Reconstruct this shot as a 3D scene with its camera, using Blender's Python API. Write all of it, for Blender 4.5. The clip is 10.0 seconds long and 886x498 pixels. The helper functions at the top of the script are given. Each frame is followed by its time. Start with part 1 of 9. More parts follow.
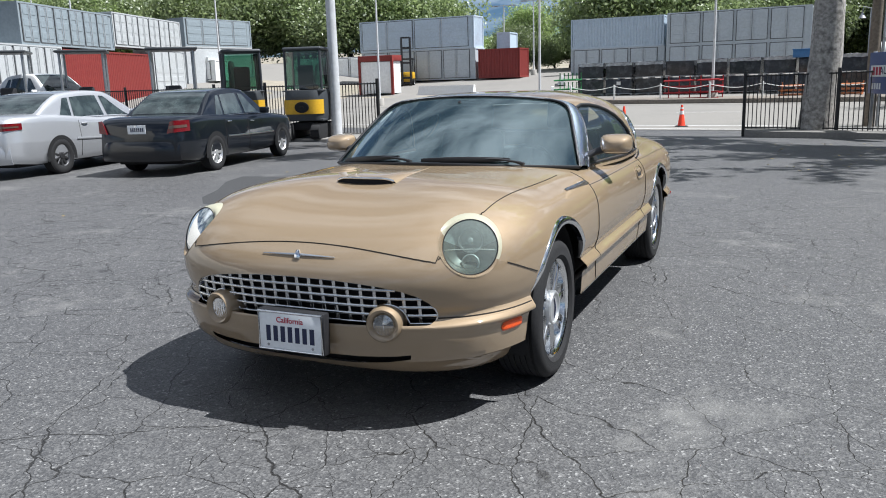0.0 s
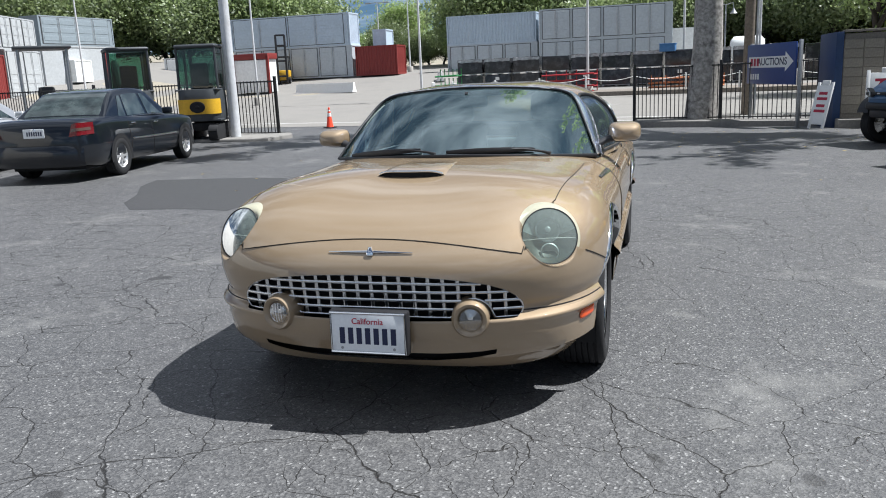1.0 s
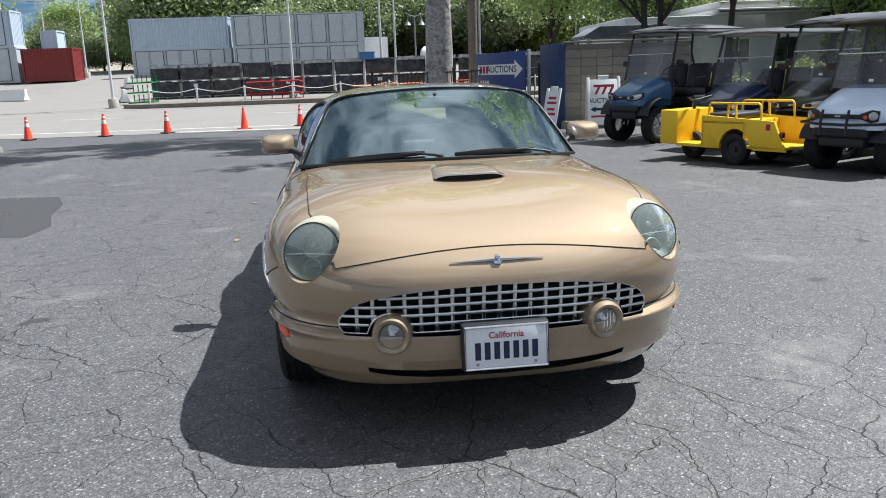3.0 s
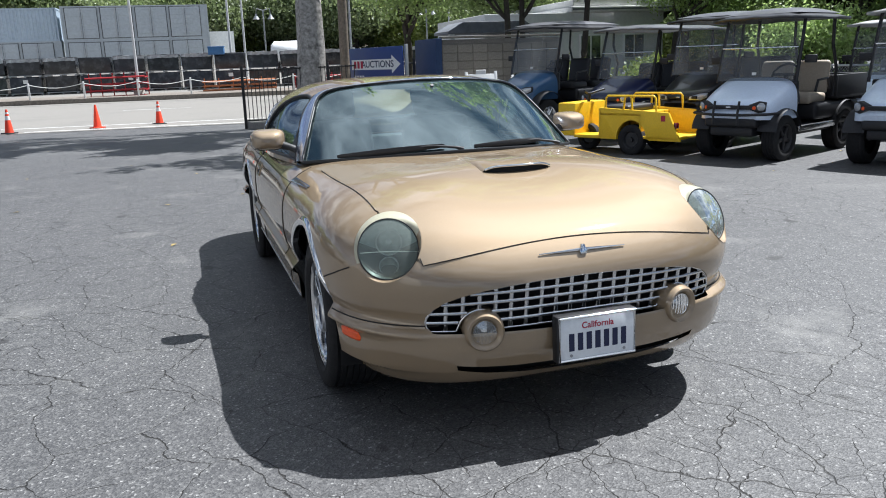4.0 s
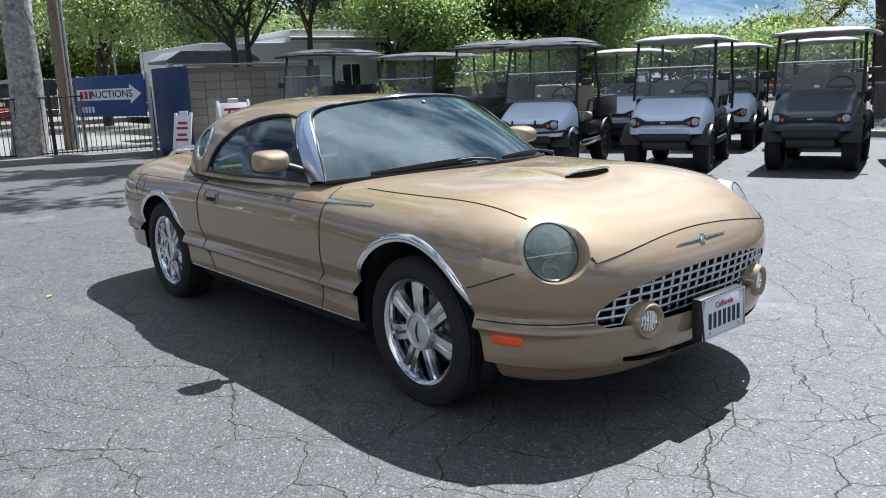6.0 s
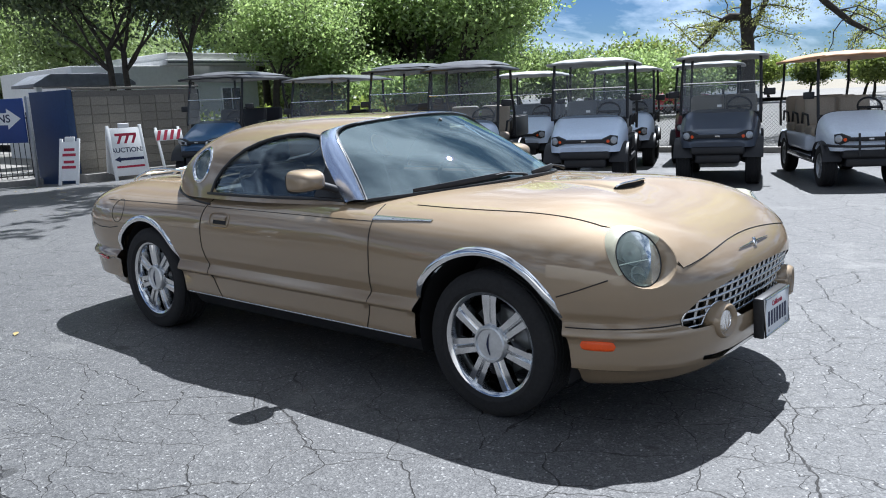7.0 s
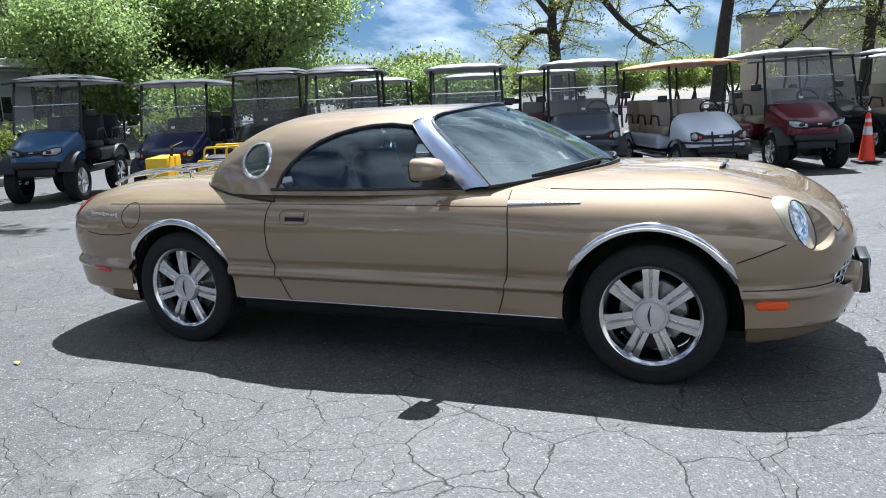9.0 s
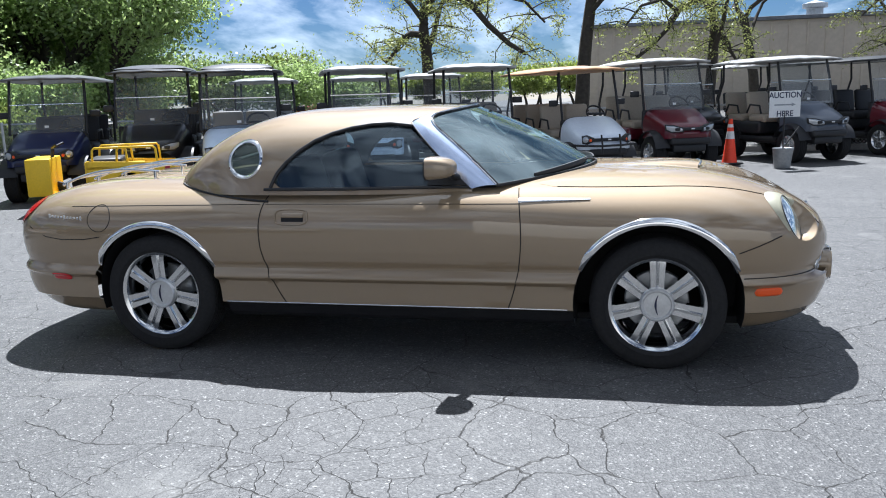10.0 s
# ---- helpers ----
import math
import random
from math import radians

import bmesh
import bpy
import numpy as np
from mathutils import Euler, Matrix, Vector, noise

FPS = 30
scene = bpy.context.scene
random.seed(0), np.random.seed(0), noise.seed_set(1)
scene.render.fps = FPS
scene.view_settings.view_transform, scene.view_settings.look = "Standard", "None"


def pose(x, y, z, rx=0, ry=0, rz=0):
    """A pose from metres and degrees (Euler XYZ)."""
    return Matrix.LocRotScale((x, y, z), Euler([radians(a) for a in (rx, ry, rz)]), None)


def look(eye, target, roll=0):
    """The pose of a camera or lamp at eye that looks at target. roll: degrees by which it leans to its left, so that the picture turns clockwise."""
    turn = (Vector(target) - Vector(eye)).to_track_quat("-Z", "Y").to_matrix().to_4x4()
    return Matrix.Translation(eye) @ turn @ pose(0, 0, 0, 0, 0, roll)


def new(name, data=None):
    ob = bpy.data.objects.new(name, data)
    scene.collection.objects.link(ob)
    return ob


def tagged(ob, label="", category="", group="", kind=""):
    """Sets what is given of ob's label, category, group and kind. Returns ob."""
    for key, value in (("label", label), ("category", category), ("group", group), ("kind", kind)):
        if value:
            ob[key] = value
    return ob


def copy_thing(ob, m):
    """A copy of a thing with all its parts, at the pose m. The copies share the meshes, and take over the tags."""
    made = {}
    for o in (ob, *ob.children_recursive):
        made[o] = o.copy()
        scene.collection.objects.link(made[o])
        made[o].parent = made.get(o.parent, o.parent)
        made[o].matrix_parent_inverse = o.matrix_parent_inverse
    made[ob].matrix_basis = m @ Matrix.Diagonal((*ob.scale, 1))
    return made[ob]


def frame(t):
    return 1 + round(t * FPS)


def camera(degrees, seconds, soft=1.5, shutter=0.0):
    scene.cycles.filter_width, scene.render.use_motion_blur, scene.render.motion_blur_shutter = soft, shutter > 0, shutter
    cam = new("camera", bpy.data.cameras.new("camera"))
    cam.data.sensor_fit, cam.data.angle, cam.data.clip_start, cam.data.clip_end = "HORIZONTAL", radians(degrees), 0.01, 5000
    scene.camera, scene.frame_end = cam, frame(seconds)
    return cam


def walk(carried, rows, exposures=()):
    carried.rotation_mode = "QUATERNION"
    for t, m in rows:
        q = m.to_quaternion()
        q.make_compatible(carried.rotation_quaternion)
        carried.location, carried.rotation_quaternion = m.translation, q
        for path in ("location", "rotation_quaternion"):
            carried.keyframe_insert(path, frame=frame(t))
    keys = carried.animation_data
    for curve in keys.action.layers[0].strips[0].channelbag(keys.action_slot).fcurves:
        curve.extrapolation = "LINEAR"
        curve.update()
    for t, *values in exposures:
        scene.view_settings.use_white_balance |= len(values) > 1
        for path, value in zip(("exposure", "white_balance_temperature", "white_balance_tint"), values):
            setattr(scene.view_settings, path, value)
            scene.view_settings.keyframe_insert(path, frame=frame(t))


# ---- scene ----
cam = camera(57.9, 10.0, 1.0)
PATH = [
    (0, (1.881, -3.618, 1.409), (1.093, -1.826, 1.001), -1.7),
    (0.5, (1.534, -3.686, 1.404), (0.869, -1.846, 0.988), -2.4),
    (1, (1.085, -3.817, 1.401), (0.585, -1.927, 0.976), -2.5),
    (1.5, (0.682, -3.896, 1.419), (0.362, -1.969, 0.994), -2.3),
    (2, (0.277, -3.836, 1.418), (0.137, -1.888, 0.991), -2.0),
    (2.5, (-0.161, -3.845, 1.42), (-0.104, -1.893, 0.988), -1.9),
    (3, (-0.585, -3.72, 1.42), (-0.332, -1.785, 0.983), -2.1),
    (3.2, (-0.76, -3.666, 1.412), (-0.427, -1.741, 0.977), -2.1),
    (4.3, (-1.663, -3.34, 1.428), (-0.948, -1.53, 0.967), -2.3),
    (4.5, (-1.824, -3.264, 1.417), (-1.041, -1.48, 0.962), -2.6),
    (5, (-2.228, -3.132, 1.424), (-1.278, -1.43, 0.975), -2.5),
    (5.5, (-2.582, -2.85, 1.401), (-1.46, -1.252, 0.967), -2.5),
    (6, (-2.949, -2.623, 1.409), (-1.677, -1.136, 0.993), -2.4),
    (6.2, (-3.053, -2.571, 1.407), (-1.741, -1.115, 1.008), -2.4),
    (7.3, (-3.783, -1.837, 1.422), (-2.218, -0.648, 1.053), -2.9),
    (7.5, (-3.888, -1.74, 1.427), (-2.294, -0.588, 1.063), -3.1),
    (8, (-4.092, -1.315, 1.418), (-2.422, -0.276, 1.059), -3.2),
    (8.5, (-4.375, -0.932, 1.392), (-2.638, -0.008, 1.029), -3.1),
    (9, (-4.536, -0.539, 1.369), (-2.73, 0.237, 0.999), -2.7),
    (9.5, (-4.671, -0.168, 1.369), (-2.803, 0.443, 0.995), -2.2),
    (10, (-4.842, 0.223, 1.385), (-2.922, 0.639, 1.008), -1.8),
]
walk(cam, [(t, look(eye, target, roll)) for t, eye, target, roll in PATH], [(0.0, 0.54, 6000, 9), (2.5, 0.63, 6000, 9), (5.5, 0.72, 5850, 9), (7.5, 0.78, 5720, 9), (10.0, 0.80, 5760, 9)])

# ---- world ----
SUN_WAY = Vector((0.565, 0.155, 1.02)).normalized()
world = bpy.data.worlds.new("world")
scene.world = world
world.use_nodes = True
_n, _l = world.node_tree.nodes, world.node_tree.links
_bg = _n["Background"]
_sky = _n.new("ShaderNodeTexSky")
_sky.sky_type = "NISHITA"
_sky.sun_disc = False
_sky.sun_elevation = math.asin(SUN_WAY.z)
_sky.sun_rotation = math.atan2(SUN_WAY.x, SUN_WAY.y)
_sky.air_density, _sky.dust_density, _sky.ozone_density = 1.0, 0.15, 2.2
_tc = _n.new("ShaderNodeTexCoord")
_map = _n.new("ShaderNodeMapping")
_map.inputs["Scale"].default_value = (1.3, 2.1, 0.3)
_map.inputs["Rotation"].default_value = (0.1, 0.25, 0.5)
_cl = _n.new("ShaderNodeTexNoise")
_cl.inputs["Scale"].default_value, _cl.inputs["Detail"].default_value = 1.6, 6
_cl.inputs["Roughness"].default_value, _cl.inputs["Distortion"].default_value = 0.56, 0.25
_cr = _n.new("ShaderNodeValToRGB")
_cr.color_ramp.elements[0].position, _cr.color_ramp.elements[1].position = 0.43, 0.70
_mx = _n.new("ShaderNodeMix")
_mx.data_type = "RGBA"
_mx.inputs[7].default_value = (54.0, 56.0, 58.5, 1)
_sp, _zz, _dv = _n.new("ShaderNodeSeparateXYZ"), _n.new("ShaderNodeMath"), _n.new("ShaderNodeVectorMath")
_zz.operation, _dv.operation = "ADD", "DIVIDE"
_zz.inputs[1].default_value = 0.22
_cb = _n.new("ShaderNodeCombineXYZ")
_l.new(_tc.outputs["Generated"], _sp.inputs[0])
_l.new(_sp.outputs["Z"], _zz.inputs[0])
for _i in range(3):
    _l.new(_zz.outputs[0], _cb.inputs[_i])
_l.new(_tc.outputs["Generated"], _dv.inputs[0])
_l.new(_cb.outputs[0], _dv.inputs[1])
_l.new(_dv.outputs[0], _map.inputs["Vector"])
_l.new(_map.outputs["Vector"], _cl.inputs["Vector"])
_hi, _ad = _n.new("ShaderNodeMapRange"), _n.new("ShaderNodeMath")
_hi.inputs["From Min"].default_value, _hi.inputs["From Max"].default_value, _hi.inputs["To Max"].default_value = 0.45, 0.85, 0.085
_l.new(_cl.outputs["Fac"], _ad.inputs[0])
_l.new(_hi.outputs["Result"], _ad.inputs[1])
_l.new(_ad.outputs[0], _cr.inputs["Fac"])
_sep, _mr, _mm = _n.new("ShaderNodeSeparateXYZ"), _n.new("ShaderNodeMapRange"), _n.new("ShaderNodeMath")
_mr.inputs["From Min"].default_value, _mr.inputs["From Max"].default_value = 0.0, 0.55
_mr.inputs["To Min"].default_value = 0.2
_mm.operation = "MULTIPLY"
_l.new(_tc.outputs["Generated"], _sep.inputs[0])
_l.new(_sep.outputs["Z"], _mr.inputs["Value"])
_l.new(_sep.outputs["Z"], _hi.inputs["Value"])
_l.new(_cr.outputs["Color"], _mm.inputs[0])
_l.new(_mr.outputs["Result"], _mm.inputs[1])
_l.new(_mm.outputs[0], _mx.inputs[0])
_bl = _n.new("ShaderNodeMix")
_bl.data_type, _bl.blend_type = "RGBA", "MULTIPLY"
_bl.inputs[0].default_value, _bl.inputs[7].default_value = 1.0, (0.86, 1.15, 1.6, 1)
_l.new(_sky.outputs["Color"], _bl.inputs[6])
_l.new(_bl.outputs[2], _mx.inputs[6])
_hz, _hm = _n.new("ShaderNodeMapRange"), _n.new("ShaderNodeVectorMath")
_hz.interpolation_type = "SMOOTHSTEP"
_hz.inputs["From Min"].default_value, _hz.inputs["From Max"].default_value = 0.0, 0.5
_hz.inputs["To Min"].default_value, _hz.inputs["To Max"].default_value = 2.15, 1.0
_hm.operation = "SCALE"
_l.new(_sep.outputs["Z"], _hz.inputs["Value"])
_l.new(_mx.outputs[2], _hm.inputs[0])
_l.new(_hz.outputs["Result"], _hm.inputs["Scale"])
_l.new(_hm.outputs[0], _bg.inputs["Color"])
_bg.inputs["Strength"].default_value = 0.0118

sun_data = bpy.data.lights.new("sun", "SUN")
sun_data.energy, sun_data.angle, sun_data.color = 6.2, radians(0.53), (1.0, 0.965, 0.92)
sun = new("sun", sun_data)
sun.matrix_world = look(SUN_WAY * 50, (0, 0, 0))


# ---- small tools ----
def lerp(a, b, t):
    return a + (b - a) * t


def ss(a, b, v):
    u = min(1.0, max(0.0, (v - a) / (b - a)))
    return u * u * (3 - 2 * u)


def curve_through(keys):
    """A smooth function of one number through (t, value) keys, with no overshoot."""
    ts = [k[0] for k in keys]
    vs = [k[1] for k in keys]
    n = len(ts)
    d = [(vs[i + 1] - vs[i]) / (ts[i + 1] - ts[i]) for i in range(n - 1)]
    m = [d[0]] + [0.0 if d[i - 1] * d[i] <= 0 else 2 * d[i - 1] * d[i] / (d[i - 1] + d[i]) for i in range(1, n - 1)] + [d[-1]]

    def f(t):
        if t <= ts[0]:
            return vs[0]
        if t >= ts[-1]:
            return vs[-1]
        i = max(k for k in range(n - 1) if ts[k] <= t)
        h = ts[i + 1] - ts[i]
        u = (t - ts[i]) / h
        return ((1 + 2 * u) * (1 - u) ** 2 * vs[i] + u * (1 - u) ** 2 * h * m[i] + u * u * (3 - 2 * u) * vs[i + 1] + u * u * (u - 1) * h * m[i + 1])
    return f


def mesh_of(name, bm, mat=None, smooth=None):
    me = bpy.data.meshes.new(name)
    bm.normal_update()
    bm.to_mesh(me)
    bm.free()
    for m in (mat if isinstance(mat, (list, tuple)) else [mat]):
        if m:
            me.materials.append(m)
    if smooth is not None:
        me.shade_smooth() if smooth >= 180 else shade_angle(me, smooth)
    return me


def shade_angle(me, degrees):
    me.shade_smooth()
    me.set_sharp_from_angle(angle=radians(degrees))


def part(name, bm, material, parent, label="", smooth=35, at=None):
    """Links a bmesh as one mesh object under a thing or a part."""
    ob = new(name, mesh_of(name, bm, material, smooth))
    ob.parent = parent
    if at is not None:
        ob.matrix_basis = at
    if label:
        tagged(ob, label=label)
    return ob


def thing(name, label, category, at=None, group="", kind=""):
    ob = new(name)
    ob.empty_display_size = 0.1
    if at is not None:
        ob.matrix_basis = at
    return tagged(ob, label=label, category=category, group=group, kind=kind)


def solid(name, bm, material, label, category, at=None, group="", kind="", smooth=35):
    ob = new(name, mesh_of(name, bm, material, smooth))
    if at is not None:
        ob.matrix_basis = at
    return tagged(ob, label=label, category=category, group=group, kind=kind)


def box(bm, x0, x1, y0, y1, z0, z1, bevel=0.0, m=None, segs=2, mi=0):
    """A box between two corners, with bevelled edges."""
    vs = [bm.verts.new((x, y, z)) for z in (z0, z1) for y in (y0, y1) for x in (x0, x1)]
    fs = [bm.faces.new([vs[i] for i in f]) for f in ((0, 2, 3, 1), (4, 5, 7, 6), (0, 1, 5, 4), (2, 6, 7, 3), (0, 4, 6, 2), (1, 3, 7, 5))]
    for f in fs:
        f.material_index = mi
    if bevel > 0:
        es = list({e for f in fs for e in f.edges})
        r = bmesh.ops.bevel(bm, geom=es, offset=bevel, segments=segs, profile=0.5, affect="EDGES")
        vs = list({v for f in r["faces"] for v in f.verts} | {v for v in vs if v.is_valid})
        for f in r["faces"]:
            f.material_index = mi
    if m is not None:
        bmesh.ops.transform(bm, matrix=m, verts=[v for v in vs if v.is_valid])
    return vs


def lathe(bm, profile, segs=24, m=None, mi=0):
    """Turns a profile of (radius, z) about z. A radius of 0 closes it."""
    rings = []
    for r, z in profile:
        if r <= 1e-6:
            rings.append([bm.verts.new((0, 0, z))])
        else:
            rings.append([bm.verts.new((r * math.cos(2 * math.pi * i / segs), r * math.sin(2 * math.pi * i / segs), z)) for i in range(segs)])
    fs = []
    for a, b in zip(rings, rings[1:]):
        for i in range(segs):
            j = (i + 1) % segs
            q = [a[i % len(a)], a[j % len(a)], b[j % len(b)], b[i % len(b)]]
            q = [v for k, v in enumerate(q) if v not in q[:k]]
            if len(q) > 2:
                fs.append(bm.faces.new(q))
    for f in fs:
        f.material_index = mi
    vs = [v for r in rings for v in r]
    if m is not None:
        bmesh.ops.transform(bm, matrix=m, verts=vs)
    return vs


def tube(bm, pts, r, segs=8, closed=False, flat=1.0, up=(0, 0, 1), mi=0, cap=True):
    """A round bar along points; r may be a number or one number a point; flat squeezes it along up."""
    pts = [Vector(p) for p in pts]
    n = len(pts)
    rs = [float(v) for v in r] if isinstance(r, (list, tuple)) else [float(r)] * n
    rings = []
    side0 = None
    for i, p in enumerate(pts):
        a = pts[(i - 1) % n] if closed or i > 0 else p
        b = pts[(i + 1) % n] if closed or i < n - 1 else p
        t = (b - a).normalized()
        u = Vector(up)
        s = t.cross(u)
        if s.length < 0.05:
            s = t.cross(Vector((1, 0, 0.01)))
        s.normalize()
        if side0 is not None and s.dot(side0) < 0:
            s = -s
        side0 = s
        w = s.cross(t).normalized()
        rings.append([bm.verts.new(p + rs[i] * (math.cos(2 * math.pi * k / segs) * s + flat * math.sin(2 * math.pi * k / segs) * w)) for k in range(segs)])
    pairs = list(zip(rings, rings[1:])) + ([(rings[-1], rings[0])] if closed else [])
    for a, b in pairs:
        for k in range(segs):
            j = (k + 1) % segs
            f = bm.faces.new((a[k], a[j], b[j], b[k]))
            f.material_index = mi
    if cap and not closed:
        bm.faces.new(rings[0][::-1]).material_index = mi
        bm.faces.new(rings[-1]).material_index = mi
    return rings


def sheet(bm, f, nu, nv, mi=0, flip=False):
    """A grid of faces through f(u, v), u and v from 0 to 1."""
    g = [[bm.verts.new(f(i / nu, j / nv)) for j in range(nv + 1)] for i in range(nu + 1)]
    for i in range(nu):
        for j in range(nv):
            q = (g[i][j], g[i + 1][j], g[i + 1][j + 1], g[i][j + 1])
            bm.faces.new(q[::-1] if flip else q).material_index = mi
    return g


def slab(bm, outline, z0, z1, bevel=0.0, m=None, mi=0):
    """A flat outline in x, y with thickness."""
    lo = [bm.verts.new((x, y, z0)) for x, y in outline]
    hi = [bm.verts.new((x, y, z1)) for x, y in outline]
    n = len(outline)
    fs = [bm.faces.new(lo[::-1]), bm.faces.new(hi)]
    fs += [bm.faces.new((lo[i], lo[(i + 1) % n], hi[(i + 1) % n], hi[i])) for i in range(n)]
    vs = lo + hi
    for f in fs:
        f.material_index = mi
    if bevel:
        es = [e for f in fs[:2] for e in f.edges]
        r = bmesh.ops.bevel(bm, geom=es, offset=bevel, segments=2, profile=0.5, affect="EDGES")
        vs = list({v for f in r["faces"] for v in f.verts} | {v for v in vs if v.is_valid})
    if m is not None:
        bmesh.ops.transform(bm, matrix=m, verts=[v for v in vs if v.is_valid])
    return vs


def thicken(bm, d):
    """Gives an open sheet thickness d along its normals, inwards for d < 0."""
    bm.normal_update()
    bmesh.ops.solidify(bm, geom=list(bm.faces), thickness=d)


# ---- materials ----
def material(name, colour, rough=0.5, metal=0.0, coat=0.0, grain=0.0, grain_scale=40.0, bump=0.0, bump_scale=60.0, spots=0.0, spot_scale=3.0,
             spot_colour=None, spec=0.5, emit=None, trans=0.0, ior=1.45, random_value=0.0, coat_rough=0.05, alpha=1.0):
    """A surface with grain at one scale, stains at a larger one and fine relief, in metres of the object."""
    m = bpy.data.materials.new(name)
    m.use_nodes = True
    n, l = m.node_tree.nodes, m.node_tree.links
    p = n["Principled BSDF"]
    p.inputs["Roughness"].default_value, p.inputs["Metallic"].default_value = rough, metal
    p.inputs["Specular IOR Level"].default_value, p.inputs["IOR"].default_value = spec, ior
    p.inputs["Coat Weight"].default_value, p.inputs["Coat Roughness"].default_value = coat, coat_rough
    p.inputs["Transmission Weight"].default_value = trans
    p.inputs["Base Color"].default_value = (*colour, 1)
    tc = n.new("ShaderNodeTexCoord")
    out = None
    if grain:
        t = n.new("ShaderNodeTexNoise")
        t.inputs["Scale"].default_value, t.inputs["Detail"].default_value = grain_scale, 5
        l.new(tc.outputs["Object"], t.inputs["Vector"])
        hsv = n.new("ShaderNodeHueSaturation")
        hsv.inputs["Color"].default_value = (*colour, 1)
        mr = n.new("ShaderNodeMapRange")
        mr.inputs["To Min"].default_value, mr.inputs["To Max"].default_value = 1 - grain, 1 + grain
        mr.inputs["From Min"].default_value, mr.inputs["From Max"].default_value = 0.3, 0.7
        l.new(t.outputs["Fac"], mr.inputs["Value"])
        l.new(mr.outputs["Result"], hsv.inputs["Value"])
        out = hsv.outputs["Color"]
    if spots:
        t = n.new("ShaderNodeTexNoise")
        t.inputs["Scale"].default_value, t.inputs["Detail"].default_value = spot_scale, 6
        t.inputs["Roughness"].default_value = 0.65
        l.new(tc.outputs["Object"], t.inputs["Vector"])
        r = n.new("ShaderNodeMapRange")
        r.inputs["From Min"].default_value, r.inputs["From Max"].default_value = 0.5, 0.72
        r.inputs["To Max"].default_value = spots
        l.new(t.outputs["Fac"], r.inputs["Value"])
        mix = n.new("ShaderNodeMix")
        mix.data_type = "RGBA"
        l.new(r.outputs["Result"], mix.inputs[0])
        if out:
            l.new(out, mix.inputs[6])
        else:
            mix.inputs[6].default_value = (*colour, 1)
        mix.inputs[7].default_value = (*(spot_colour or [c * 0.5 for c in colour]), 1)
        out = mix.outputs[2]
    if random_value:
        oi = n.new("ShaderNodeObjectInfo")
        hs = n.new("ShaderNodeHueSaturation")
        mr = n.new("ShaderNodeMapRange")
        mr.inputs["To Min"].default_value, mr.inputs["To Max"].default_value = 1 - random_value, 1 + random_value
        l.new(oi.outputs["Random"], mr.inputs["Value"])
        l.new(mr.outputs["Result"], hs.inputs["Value"])
        if out:
            l.new(out, hs.inputs["Color"])
        else:
            hs.inputs["Color"].default_value = (*colour, 1)
        out = hs.outputs["Color"]
    if out:
        l.new(out, p.inputs["Base Color"])
    if bump:
        t = n.new("ShaderNodeTexNoise")
        t.inputs["Scale"].default_value, t.inputs["Detail"].default_value = bump_scale, 4
        l.new(tc.outputs["Object"], t.inputs["Vector"])
        b = n.new("ShaderNodeBump")
        b.inputs["Strength"].default_value, b.inputs["Distance"].default_value = bump, 0.01
        l.new(t.outputs["Fac"], b.inputs["Height"])
        l.new(b.outputs["Normal"], p.inputs["Normal"])
    if emit:
        p.inputs["Emission Color"].default_value, p.inputs["Emission Strength"].default_value = (*emit[:3], 1), emit[3]
    return m


def pane(name, tint, gloss=1.0, rough=0.0, dirt_glare=0.02, sheen=(1, 1, 1), dust=(0.6, 0.6, 0.57)):
    """Thin glass: what lies behind it shows through its tint, and it mirrors by Fresnel."""
    m = bpy.data.materials.new(name)
    m.use_nodes = True
    n, l = m.node_tree.nodes, m.node_tree.links
    n.remove(n["Principled BSDF"])
    tr, gl, fr, mix = n.new("ShaderNodeBsdfTransparent"), n.new("ShaderNodeBsdfGlossy"), n.new("ShaderNodeFresnel"), n.new("ShaderNodeMixShader")
    tr.inputs["Color"].default_value = (*tint, 1)
    gl.inputs["Roughness"].default_value = rough
    gl.inputs["Color"].default_value = (*sheen, 1)
    fr.inputs["IOR"].default_value = 1.0 + 0.55 * gloss
    # diffuse share: dirt, and on some panes glare put into the colour
    df, mix2 = n.new("ShaderNodeBsdfDiffuse"), n.new("ShaderNodeMixShader")
    df.inputs["Color"].default_value = (*dust, 1)
    mix2.inputs[0].default_value = dirt_glare
    l.new(fr.outputs[0], mix.inputs[0])
    l.new(tr.outputs[0], mix.inputs[1])
    l.new(gl.outputs[0], mix.inputs[2])
    l.new(mix.outputs[0], mix2.inputs[1])
    l.new(df.outputs[0], mix2.inputs[2])
    l.new(mix2.outputs[0], n["Material Output"].inputs["Surface"])
    return m


def car_paint(name, colour, flake=0.25, metal=0.6, rough=0.38, dust=0.05, coat_ior=1.65):
    """Metallic paint under clear coat, with fine flakes and thin dust."""
    m = material(name, colour, rough=rough, metal=metal, coat=1.0, grain=flake, grain_scale=900, spots=0.12, spot_scale=2.2,
                 spot_colour=[c * 0.8 + dust for c in colour], coat_rough=0.02, spec=0.3)
    m.node_tree.nodes["Principled BSDF"].inputs["Coat IOR"].default_value = coat_ior
    return m


